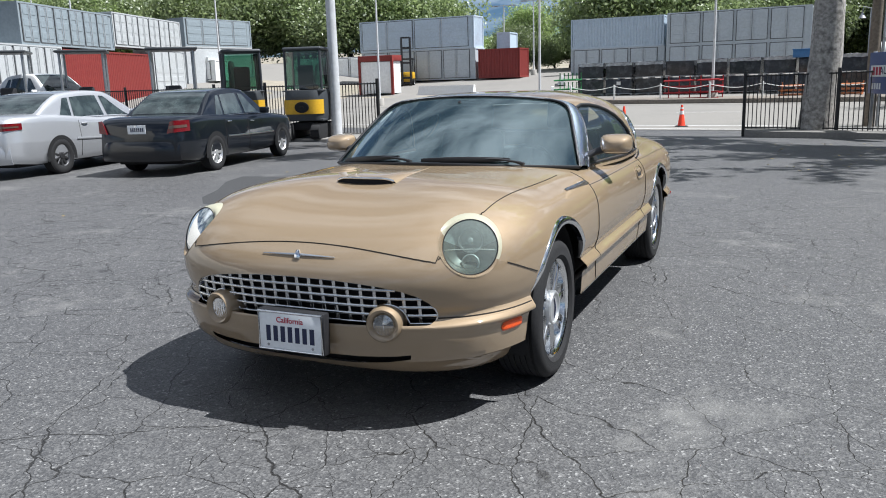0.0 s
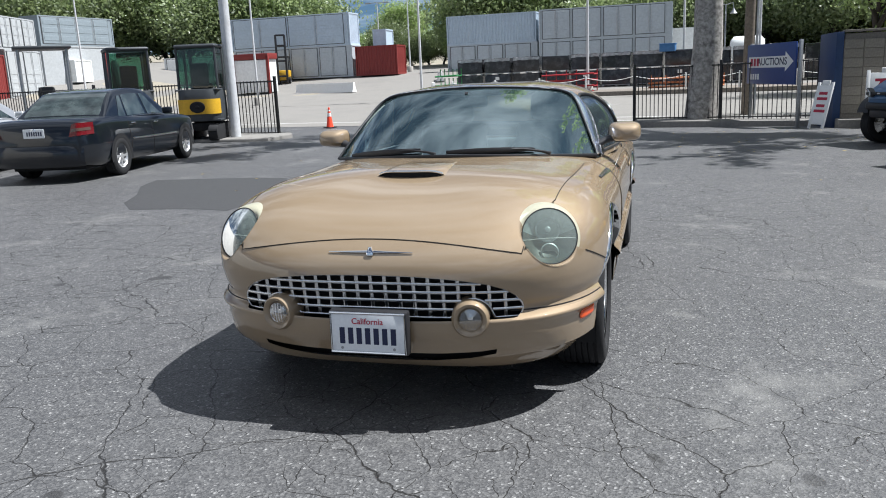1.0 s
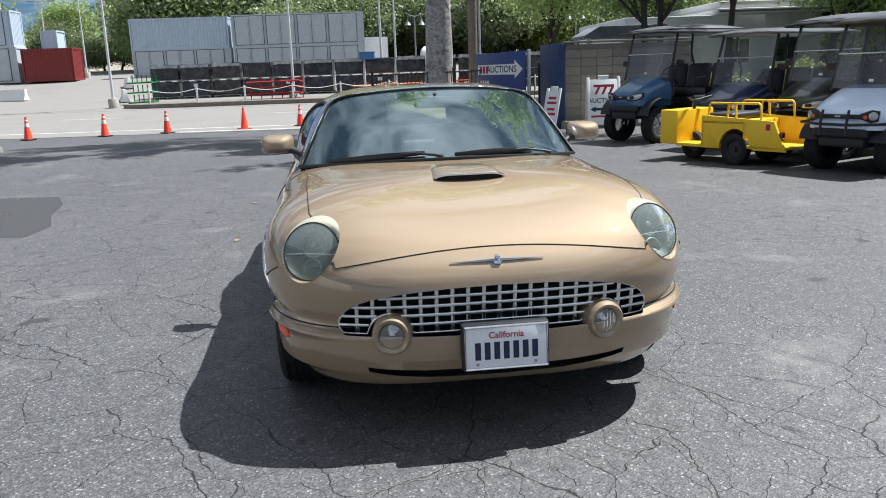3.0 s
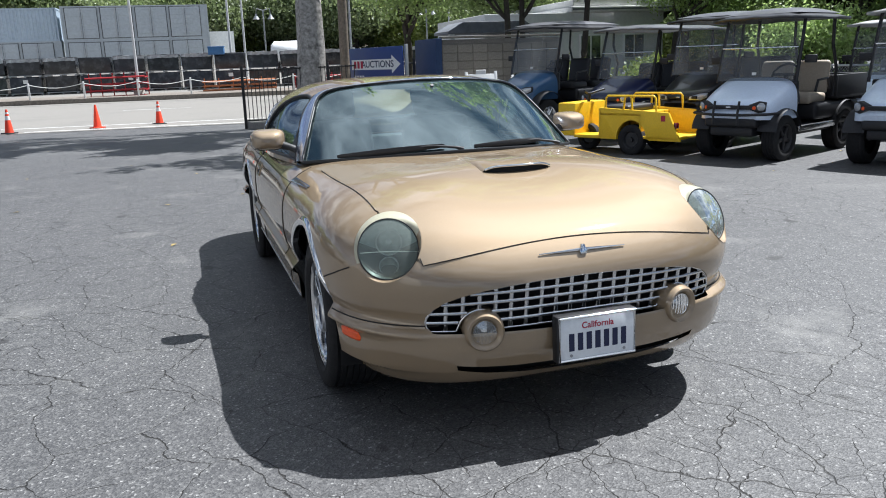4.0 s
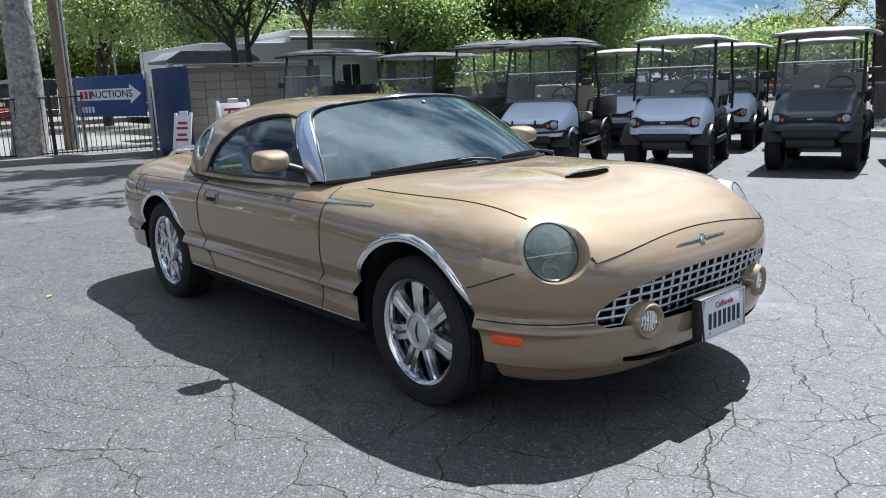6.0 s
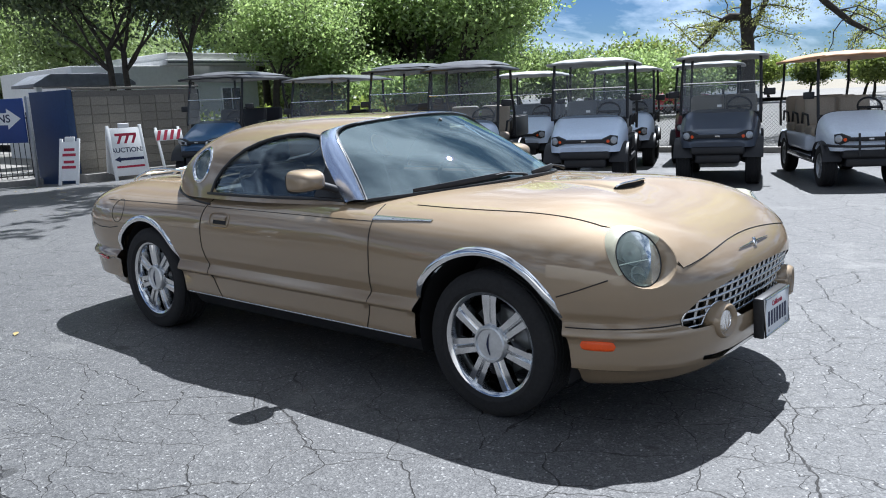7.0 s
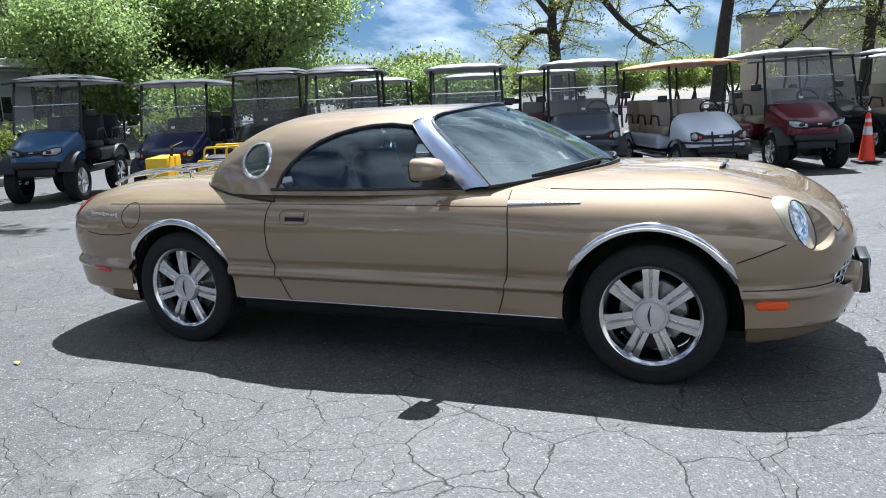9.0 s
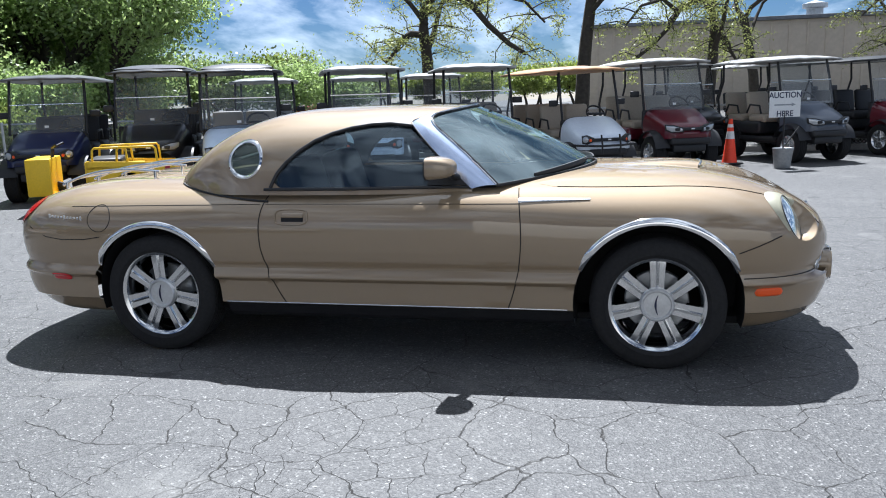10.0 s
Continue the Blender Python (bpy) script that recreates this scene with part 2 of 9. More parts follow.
def writing(name, text, size, mat, parent, at, extrude=0.001, label=""):
    """Raised letters in the built-in font, as a mesh."""
    c = bpy.data.curves.new(name, "FONT")
    c.body, c.size, c.extrude = text, size, extrude
    c.align_x, c.align_y = "CENTER", "CENTER"
    c.offset = size * 0.014
    tmp = bpy.data.objects.new(name, c)
    scene.collection.objects.link(tmp)
    dg = bpy.context.evaluated_depsgraph_get()
    me = bpy.data.meshes.new_from_object(tmp.evaluated_get(dg))
    bpy.data.objects.remove(tmp)
    me.materials.clear()
    me.materials.append(mat)
    ob = new(name, me)
    ob.parent = parent
    ob.matrix_basis = at
    if label:
        tagged(ob, label=label)
    return ob


GOLD = car_paint("gold_paint", (0.278, 0.207, 0.129), flake=0.22, metal=0.36, rough=0.64, coat_ior=1.70)
CHROME = material("chrome", (0.78, 0.79, 0.80), rough=0.07, metal=1.0, grain=0.04, grain_scale=30)
SATIN = material("satin_chrome", (0.62, 0.63, 0.64), rough=0.22, metal=1.0, grain=0.06, grain_scale=50)
TYRE = material("tyre_rubber", (0.012, 0.012, 0.013), rough=0.85, grain=0.25, grain_scale=60, spots=0.15, spot_scale=9, spot_colour=(0.03, 0.028, 0.026), bump=0.15, bump_scale=120)
BLACK = material("black_plastic", (0.018, 0.018, 0.02), rough=0.48, grain=0.2, grain_scale=80)
DARK = material("dark_void", (0.008, 0.008, 0.009), rough=0.8, grain=0.2)
SEAM = material("panel_gap", (0.02, 0.016, 0.012), rough=0.8)
GLASS = pane("clear_glass", (0.80, 0.88, 0.85))
# the bluish diffuse share paints in sky reflection on the side glass
TINT = pane("tinted_glass", (0.74, 0.83, 0.88), gloss=1.5, sheen=(0.82, 0.94, 1.0), dirt_glare=0.045, dust=(0.4, 0.52, 0.62))
# the teal diffuse share stands in for bright glare over the windscreen
SHIELD = pane("windscreen_glass", (0.70, 0.88, 0.86), gloss=4.6, sheen=(0.86, 0.98, 1.0), dirt_glare=0.04, dust=(0.36, 0.58, 0.62))
MARKER_RED = material("red_marker", (0.5, 0.012, 0.016), rough=0.15, coat=0.5, grain=0.1, grain_scale=300)
RED_LENS = material("red_lens", (0.14, 0.004, 0.009), rough=0.12, coat=0.6, grain=0.1, grain_scale=300)
AMBER = material("amber_lens", (0.80, 0.09, 0.006), rough=0.3, coat=0.2, grain=0.12, grain_scale=250)
WHITE = material("white_paint", (0.78, 0.78, 0.76), rough=0.45, grain=0.05, grain_scale=20, spots=0.25, spot_scale=4, spot_colour=(0.55, 0.53, 0.5))
INK = material("dark_ink", (0.015, 0.02, 0.06), rough=0.6)
RED_INK = material("red_ink", (0.38, 0.02, 0.05), rough=0.6)
STEEL = material("grey_steel", (0.35, 0.36, 0.37), rough=0.4, metal=0.8, grain=0.12, grain_scale=25, spots=0.3, spot_scale=6)


# ---- ground ----
def ground_z(x, y):
    """The lot is level, falls to the road and rises again into the yard beyond it."""
    r = 0.156 * x + 0.988 * y
    z = -0.35 * ss(12, 23, r) + 0.6 * ss(44, 58, r) + 1.45 * ss(54, 70, r) + 1.2 * ss(70, 110, r) + 14 * ss(110, 400, r) + 2.6 * ss(38, 62, -x) * ss(34, 52, y)
    return z * (1 - ss(0, 12, x - 0.33 * y))


def asphalt():
    m = bpy.data.materials.new("cracked_asphalt")
    m.use_nodes = True
    n, l = m.node_tree.nodes, m.node_tree.links
    p = n["Principled BSDF"]
    tc = n.new("ShaderNodeTexCoord")

    def noise_tex(scale, detail=5, rough=0.6, vec=None):
        t = n.new("ShaderNodeTexNoise")
        t.inputs["Scale"].default_value, t.inputs["Detail"].default_value, t.inputs["Roughness"].default_value = scale, detail, rough
        l.new(vec or tc.outputs["Object"], t.inputs["Vector"])
        return t

    def ramp(src, a, b, lo=0.0, hi=1.0):
        r = n.new("ShaderNodeMapRange")
        r.inputs["From Min"].default_value, r.inputs["From Max"].default_value = a, b
        r.inputs["To Min"].default_value, r.inputs["To Max"].default_value = lo, hi
        l.new(src, r.inputs["Value"])
        return r.outputs["Result"]

    def blend(fac, a, b, mode="MIX"):
        x = n.new("ShaderNodeMix")
        x.data_type, x.blend_type = "RGBA", mode
        for sock, val in ((x.inputs[0], fac), (x.inputs[6], a), (x.inputs[7], b)):
            if isinstance(val, (int, float)):
                sock.default_value = val
            elif isinstance(val, tuple):
                sock.default_value = (*val, 1)
            else:
                l.new(val, sock)
        return x.outputs[2]

    def maths(op, a, b):
        x = n.new("ShaderNodeMath")
        x.operation = op
        for sock, val in zip(x.inputs, (a, b)):
            if isinstance(val, (int, float)):
                sock.default_value = val
            else:
                l.new(val, sock)
        return x.outputs[0]
    big = noise_tex(0.22, 6, 0.6)
    mid = noise_tex(2.0, 6, 0.65)
    fine = noise_tex(55, 4, 0.7)
    chips = n.new("ShaderNodeTexVoronoi")
    chips.inputs["Scale"].default_value = 120
    l.new(tc.outputs["Object"], chips.inputs["Vector"])
    col = blend(ramp(big.outputs["Fac"], 0.38, 0.62), (0.058, 0.058, 0.061), (0.097, 0.096, 0.095))
    col = blend(ramp(mid.outputs["Fac"], 0.35, 0.70, 0.0, 0.5), col, (0.052, 0.052, 0.054))
    chipcol = blend(ramp(chips.outputs["Color"], 0.25, 0.95), (0.028, 0.028, 0.030), (0.30, 0.295, 0.285))
    col = blend(0.45, col, chipcol)
    col = blend(ramp(chips.outputs["Color"], 0.85, 0.89, 0.0, 0.62), col, (0.44, 0.435, 0.42))
    grit = noise_tex(14, 5, 0.7)
    col = blend(ramp(grit.outputs["Fac"], 0.42, 0.68, 0.0, 0.55), col, (0.045, 0.045, 0.047))
    col = blend(ramp(fine.outputs["Fac"], 0.35, 0.7, 0.0, 0.5), col, (0.05, 0.05, 0.052))
    # cracks: two sizes, bent by noise, fading in and out over the lot
    warp = noise_tex(1.3, 4, 0.6)
    add = n.new("ShaderNodeVectorMath")
    add.operation = "MULTIPLY_ADD"
    l.new(warp.outputs["Color"], add.inputs[0])
    add.inputs[1].default_value = (0.34, 0.34, 0.0)
    l.new(tc.outputs["Object"], add.inputs[2])
    warp2 = noise_tex(9, 3, 0.6)
    add2 = n.new("ShaderNodeVectorMath")
    add2.operation = "MULTIPLY_ADD"
    l.new(warp2.outputs["Color"], add2.inputs[0])
    add2.inputs[1].default_value = (0.06, 0.06, 0.0)
    l.new(add.outputs[0], add2.inputs[2])
    xyz = n.new("ShaderNodeSeparateXYZ")
    l.new(tc.outputs["Object"], xyz.inputs[0])
    worn = ramp(maths("ADD", xyz.outputs["X"], maths("MULTIPLY", xyz.outputs["Y"], 0.8)), -4.5, -1.0, 1.0, 0.8)
    cracks = None
    for scale, width, gate_scale, g0, g1 in ((0.9, 0.0075, 0.28, 0.42, 0.54), (2.2, 0.0135, 0.24, 0.30, 0.46), (6.5, 0.022, 0.35, 0.52, 0.62)):
        v = n.new("ShaderNodeTexVoronoi")
        v.feature = "DISTANCE_TO_EDGE"
        v.voronoi_dimensions = "2D"
        v.inputs["Scale"].default_value = scale
        l.new(add2.outputs[0], v.inputs["Vector"])
        gate = noise_tex(gate_scale, 3, 0.5)
        wob = noise_tex(6.0, 3, 0.6)
        w = maths("MULTIPLY", ramp(wob.outputs["Fac"], 0.3, 0.75, 0.25, 1.45), ramp(gate.outputs["Fac"], g0, g1))
        w = maths("MULTIPLY", maths("MULTIPLY", w, worn), width)
        c = maths("SUBTRACT", 1.0, maths("MINIMUM", maths("DIVIDE", v.outputs["Distance"], maths("ADD", w, 0.0002)), 1.0))
        cracks = c if cracks is None else maths("MAXIMUM", cracks, c)
    col = blend(ramp(cracks, 0.0, 0.5), col, (0.016, 0.015, 0.014))
    # oil drips and old scuffs
    drip = noise_tex(3.4, 2, 0.4)
    col = blend(ramp(drip.outputs["Fac"], 0.715, 0.735, 0.0, 0.75), col, (0.022, 0.021, 0.02))
    scuff = noise_tex(0.9, 7, 0.75)
    col = blend(ramp(scuff.outputs["Fac"], 0.56, 0.70, 0.0, 0.6), col, (0.20, 0.196, 0.186))
    tar = noise_tex(1.7, 7, 0.7)
    col = blend(ramp(tar.outputs["Fac"], 0.56, 0.72, 0.0, 0.6), col, (0.045, 0.045, 0.047))
    l.new(col, p.inputs["Base Color"])
    p.inputs["Roughness"].default_value = 0.58
    p.inputs["Specular IOR Level"].default_value = 0.5
    h = maths("SUBTRACT", maths("ADD", maths("MULTIPLY", chips.outputs["Distance"], 0.5), maths("MULTIPLY", fine.outputs["Fac"], 0.8)), maths("MULTIPLY", cracks, 1.6))
    b = n.new("ShaderNodeBump")
    b.inputs["Strength"].default_value, b.inputs["Distance"].default_value = 0.40, 0.010
    l.new(h, b.inputs["Height"])
    l.new(b.outputs["Normal"], p.inputs["Normal"])
    return m


ASPHALT = asphalt()
CONCRETE = material("concrete", (0.36, 0.34, 0.31), rough=0.85, grain=0.15, grain_scale=30, spots=0.35, spot_scale=1.2, bump=0.2)
ROADTOP = material("pale_road", (0.205, 0.193, 0.175), rough=0.85, grain=0.2, grain_scale=25, spots=0.6, spot_scale=0.35, spot_colour=(0.155, 0.148, 0.138), bump=0.2)
EARTH = material("dry_earth", (0.26, 0.23, 0.18), rough=0.95, grain=0.2, grain_scale=3, spots=0.5, spot_scale=0.08, spot_colour=(0.16, 0.17, 0.09), bump=0.3, bump_scale=5)
LINE = material("road_line", (0.68, 0.68, 0.66), rough=0.7, grain=0.12, grain_scale=20, spots=0.4, spot_scale=3, spot_colour=(0.4, 0.4, 0.39))
RD = Vector((0.988, -0.156, 0))
RN = Vector((0.156, 0.988, 0))


def grow(lo, hi, n, dense):
    """n + 1 numbers from lo to hi, closer together about the middle."""
    t = np.linspace(-1, 1, n + 1)
    s = np.sign(t) * (np.abs(t) ** dense)
    return [(lo + hi) / 2 + (hi - lo) / 2 * v for v in s]


def ground():
    bm = bmesh.new()
    xs, ys = grow(-2000, 2000, 110, 3.6), grow(-2000, 2000, 150, 3.6)
    g = [[bm.verts.new((x, y + 20, ground_z(x, y + 20) - (0.0 if abs(x) < 40 and -30 < y + 20 < 30 else 0.03))) for y in ys] for x in xs]
    for i in range(110):
        for j in range(150):
            f = bm.faces.new((g[i][j], g[i + 1][j], g[i + 1][j + 1], g[i][j + 1]))
            c = f.calc_center_median()
            r = RN.dot(c)
            f.material_index = 0 if r < 26 and abs(c.x) < 120 and c.y > -120 else 1
    ob = new("ground", mesh_of("ground", bm, [ASPHALT, EARTH], 180))
    tagged(ob, "worn grey cracked asphalt lot with oil spots", "ground", kind="structure")


def strip(name, r0, r1, d0, d1, mat, lift, label, category, nr=12, nd=60):
    """A sheet that follows the ground between two distances across the road and two along it."""
    bm = bmesh.new()
    sheet(bm, lambda u, v: (lambda p: Vector((p.x, p.y, ground_z(p.x, p.y) + lift)))(RD * lerp(d0, d1, u) + RN * lerp(r0, r1, v)), nd, nr)
    ob = new(name, mesh_of(name, bm, mat, 180))
    return tagged(ob, label, category, kind="structure")


ground()
strip("road", 23.0, 45.0, -160, 160, ROADTOP, 0.012, "pale worn concrete road with white lane lines", "road", 10, 80)
strip("yard", 45.0, 120.0, -90, 120, ROADTOP, 0.02, "pale dusty paved storage yard", "pavement", 30, 60)
for r, d0, d1 in ((25.2, -60, 60), (23.4, -9.5, 3.0)):
    strip("lane_line", r, r + 0.14, d0, d1, LINE, 0.017, "worn white painted lane line", "road marking", 1, 60)
for i in range(-6, 7):
    strip("lane_line", 35.5, 35.62, -9 + i * 10.5, -6 + i * 10.5, LINE, 0.017, "worn white painted lane dash", "road marking", 1, 4)

# newer, darker patch of asphalt
PATCH = material("dark_asphalt", (0.043, 0.043, 0.044), rough=0.7, grain=0.35, grain_scale=70, spots=0.3, spot_scale=2.5, spot_colour=(0.058, 0.058, 0.058), bump=0.5, bump_scale=90)
bm = bmesh.new()
bm.faces.new([bm.verts.new((x, y, 0.0022)) for x, y in ((-4.85, 4.28), (-4.2, 4.36), (-3.55, 4.25), (-3.5, 4.8), (-3.72, 5.5), (-3.84, 6.3), (-4.12, 7.05), (-4.7, 7.16), (-5.3, 7.12), (-6.3, 7.0), (-6.1, 6.3), (-5.6, 5.5), (-5.3, 4.8))])
tagged(new("asphalt_patch", mesh_of("asphalt_patch", bm, PATCH, 180)), "dark newer asphalt patch in the lot", "ground", kind="structure")

# dry leaves blown along the foot of the wall
DRY = material("dry_leaf", (0.34, 0.26, 0.10), rough=0.8, grain=0.3, grain_scale=30)
rl = random.Random(17)
bm = bmesh.new()
for i in range(150):
    x, y = rl.uniform(1.5, 7.0), rl.uniform(9.0, 15.5)
    if i % 5 == 0:
        x, y = rl.uniform(-6, 8), rl.uniform(3, 14)
    a, q = rl.uniform(0, 6.28), rl.uniform(0.02, 0.045)
    c, d = Vector((math.cos(a), math.sin(a), 0)) * q, Vector((-math.sin(a), math.cos(a), 0)) * q * 0.45
    o = Vector((x, y, ground_z(x, y) + 0.006))
    bm.faces.new([bm.verts.new(p) for p in (o - c, o - d + Vector((0, 0, 0.006)), o + c + Vector((0, 0, 0.004)), o + d + Vector((0, 0, 0.008)))])
solid("leaf_litter", bm, DRY, "scattered small dry leaves on the asphalt", "leaves", kind="stuff")


# ---- the gold roadster ----
class Patch:
    """A surface f(u, v) on a grid, whose faces can be divided along outlines: the points next to an outline slide over the surface onto it."""

    def __init__(self, f, us, vs):
        self.f, self.us, self.vs = f, us, vs
        self.nu, self.nv = len(us), len(vs)
        self.uv = [[u, v] for u in us for v in vs]
        self.p = [Vector(f(u, v)) for u, v in self.uv]
        self.faces = [(i * self.nv + j, (i + 1) * self.nv + j, (i + 1) * self.nv + j + 1, i * self.nv + j + 1) for i in range(self.nu - 1) for j in range(self.nv - 1)]
        self.tag = ["body"] * len(self.faces)
        self.fixed = set()

    def mark(self, tag, outline, flat, where=lambda p: True, only=("body",), outside=False, hold=False):
        o = np.array(outline + outline[:1])

        def inside(q):
            c = False
            for (x0, y0), (x1, y1) in zip(o[:-1], o[1:]):
                if (y0 > q[1]) != (y1 > q[1]) and q[0] < (x1 - x0) * (q[1] - y0) / (y1 - y0) + x0:
                    c = not c
            return c != outside
        changed = [False] * len(self.p)
        kept = [False] * len(self.p)
        lo, hi = o.min(0) - 0.1, o.max(0) + 0.1
        for k, f in enumerate(self.faces):
            c = sum((self.p[i] for i in f), Vector()) / 4
            q = flat(c)
            near = outside or (lo[0] < q[0] < hi[0] and lo[1] < q[1] < hi[1])
            if self.tag[k] in only and near and where(c) and inside(q):
                self.tag[k] = tag
                for i in f:
                    changed[i] = True
            else:
                for i in f:
                    kept[i] = True
        a, b = o[:-1], o[1:]
        ab = b - a
        ln = (ab ** 2).sum(1) + 1e-12
        for i in range(len(self.p)):
            if not (changed[i] and kept[i]) or i in self.fixed:
                continue
            q = np.array(flat(self.p[i]))
            t = np.clip(((q - a) * ab).sum(1) / ln, 0, 1)
            foot = a + ab * t[:, None]
            g = foot[((foot - q) ** 2).sum(1).argmin()]
            if ((g - q) ** 2).sum() > 0.0036:
                continue
            u, v = self.uv[i]
            du0 = i < self.nv
            for _ in range(3):
                h = 1e-4
                q0 = np.array(flat(Vector(self.f(u, v))))
                ju = (np.array(flat(Vector(self.f(u + h, v)))) - q0) / h
                jv = (np.array(flat(Vector(self.f(u, v + h if v < self.vs[-1] else v - h)))) - q0) / (h if v < self.vs[-1] else -h)
                J = np.stack([ju * (0 if du0 else 1), jv], 1)
                d = np.linalg.lstsq(J, g - q0, rcond=1e-3)[0]
                u, v = u + float(np.clip(d[0], -0.03, 0.03)), v + float(np.clip(d[1], -0.03, 0.03))
                u, v = min(max(u, self.us[0]), self.us[-1]), min(max(v, self.vs[0]), self.vs[-1])
            self.uv[i], self.p[i] = [u, v], Vector(self.f(u, v))
            if hold:
                self.fixed.add(i)

    def build(self, tags, mirror=True, push=0.0, one_side=0):
        """A bmesh of the faces with these tags, on both sides of the middle, or on one (-1, 1)."""
        bm = bmesh.new()
        for sx in ((one_side,) if one_side else ((1, -1) if mirror else (1,))):
            made = {}
            for k, f in enumerate(self.faces):
                if self.tag[k] not in tags:
                    continue
                vs = []
                for i in f:
                    if i not in made:
                        p = self.p[i]
                        made[i] = bm.verts.new((p.x * sx, p.y, p.z))
                    vs.append(made[i])
                vs = [v for n, v in enumerate(vs) if v not in vs[:n]]
                if len(vs) > 2:
                    bm.faces.new(vs if sx > 0 else vs[::-1])
        bmesh.ops.remove_doubles(bm, verts=bm.verts, dist=0.0008)
        if push:
            bm.normal_update()
            for v in bm.verts:
                v.co += v.normal * push
        return bm


W0, SP0, SP1, YF, YR, ZB = 0.925, 0.10, 2.90, -0.888, 3.84, 0.60
NF, NR = 3.3, 3.7
ZC = curve_through([(0.1, 0.964), (0.4, 0.968), (0.8, 0.960), (2.0, 0.952), (2.9, 0.955)])
IN_SIDE = curve_through([(0.19, 0.16), (0.215, 0.125), (0.282, 0.085), (0.294, 0.036), (0.42, 0.024), (0.430, 0.018), (0.437, 0.000), (0.446, -0.005), (0.486, 0.022), (0.493, 0.027), (0.502, 0.025), (0.54, 0.011), (0.60, 0.0)])
IN_FRONT = curve_through([(0.19, 0.20), (0.225, 0.09), (0.27, 0.04), (0.33, 0.012), (0.40, -0.012), (0.444, -0.012), (0.456, 0.0), (0.464, 0.032), (0.476, 0.038), (0.54, 0.012), (0.60, 0.0)])
IN_REAR = curve_through([(0.19, 0.20), (0.23, 0.10), (0.30, 0.03), (0.40, -0.003), (0.462, -0.003), (0.476, 0.010), (0.492, 0.012), (0.54, 0.006), (0.60, 0.0)])


def ring_point(k):
    """The widest outline at k: 0 to 1 round the nose, 1 to 2 along the side, 2 to 3 round the tail. Point, outward way, middle, side share."""
    if k <= 1:
        a = max(1e-6, min(k, 1)) * math.pi / 2
        s, c = math.sin(a), max(math.cos(a), 1e-9)
        x, y = W0 * s ** (2 / NF), SP0 - (SP0 - YF) * c ** (2 / NF)
        nx, ny = s ** (2 - 2 / NF) / W0, -(c ** (2 - 2 / NF)) / (SP0 - YF)
        sp, w = SP0, s * s
    elif k <= 2:
        x, y, nx, ny, sp, w = W0, lerp(SP0, SP1, k - 1), 1, 0, lerp(SP0, SP1, k - 1), 1
    else:
        a = (3 - min(k, 3)) * math.pi / 2
        s, c = max(math.sin(a), 1e-6), max(math.cos(a), 1e-9)
        x, y = W0 * s ** (2 / NR), SP1 + (YR - SP1) * c ** (2 / NR)
        nx, ny = s ** (2 - 2 / NR) / W0, c ** (2 - 2 / NR) / (YR - SP1)
        sp, w = SP1, s * s
    n = math.hypot(nx, ny)
    return x, y, nx / n, ny / n, sp, w


def crown(sp, w, front):
    side = 3.3 + 0.7 * ss(0.3, 1.0, sp) - 0.5 * ss(2.2, 2.9, sp)
    return lerp(2.0 if front else 2.5, side, w)


def body_point(k, v):
    """v from 0 (sill) to 1 (widest) to 2 (middle of the top)."""
    x, y, nx, ny, sp, w = ring_point(k)
    if v <= 1:
        z = lerp(0.19, ZB, v)
        d = nx * nx * IN_SIDE(z) + ny * ny * (IN_FRONT(z) if ny < 0 else IN_REAR(z))
        return max(0.0, x - nx * d) if k > 1e-5 else 0.0, y - ny * d, z
    a = (v - 1) * math.pi / 2
    m = crown(sp, w, k < 1.5)
    rho, h = max(math.cos(a), 0) ** (2 / m), max(math.sin(a), 0) ** (2 / m)
    return x * rho if k > 1e-5 else 0.0, sp + (y - sp) * rho, ZB + (ZC(sp) - ZB) * h


def top_z(x, y):
    """Height of the bonnet's and boot's surface over x, y."""
    sp = min(max(y, SP0), SP1)
    if y < SP0:
        L, n, e = SP0 - YF, NF, (SP0 - y)
    else:
        L, n, e = YR - SP1, NR, max(0.0, y - SP1)
    a, b = (abs(x) / W0) ** n, (e / L) ** n
    rho = min((a + b) ** (1 / n), 1.0)
    m = crown(sp, a / (a + b) if a + b > 1e-9 else 1.0, y < 1.2)
    return ZB + (ZC(sp) - ZB) * (1 - rho ** m) ** (1 / m)


def on_body(z, value, axis, lo, hi):
    """The body's point at height z where its x (axis 0) or y (axis 1) has that value, between two places of the outline."""
    def at_k(k):
        if z <= ZB:
            return Vector(body_point(k, (z - 0.19) / (ZB - 0.19)))
        x, y, nx, ny, sp, w = ring_point(k)
        h = min(1.0, (z - ZB) / (ZC(sp) - ZB))
        m = crown(sp, w, k < 1.5)
        rho = (1 - h ** m) ** (1 / m)
        return Vector((x * rho, sp + (y - sp) * rho, z))
    for _ in range(40):
        mid = (lo + hi) / 2
        if at_k(mid)[axis] < value:
            lo = mid
        else:
            hi = mid
    return at_k((lo + hi) / 2)


def front_at(x, z, out=0.0):
    p = on_body(z, abs(x), 0, 0.0, 1.0)
    q = Vector((math.copysign(p.x, x), p.y, p.z))
    if out:
        n = Vector((q.x / W0 ** 2 * abs(q.x / W0) ** 0.8, (q.y - SP0), max(0.0, z - ZB) * 1.2)).normalized()
        q += n * out
    return q


def side_at(y, z, out=0.0, sx=-1):
    p = on_body(z, y, 1, 0.0, 3.0)
    return Vector((sx * (p.x + out), p.y, p.z))


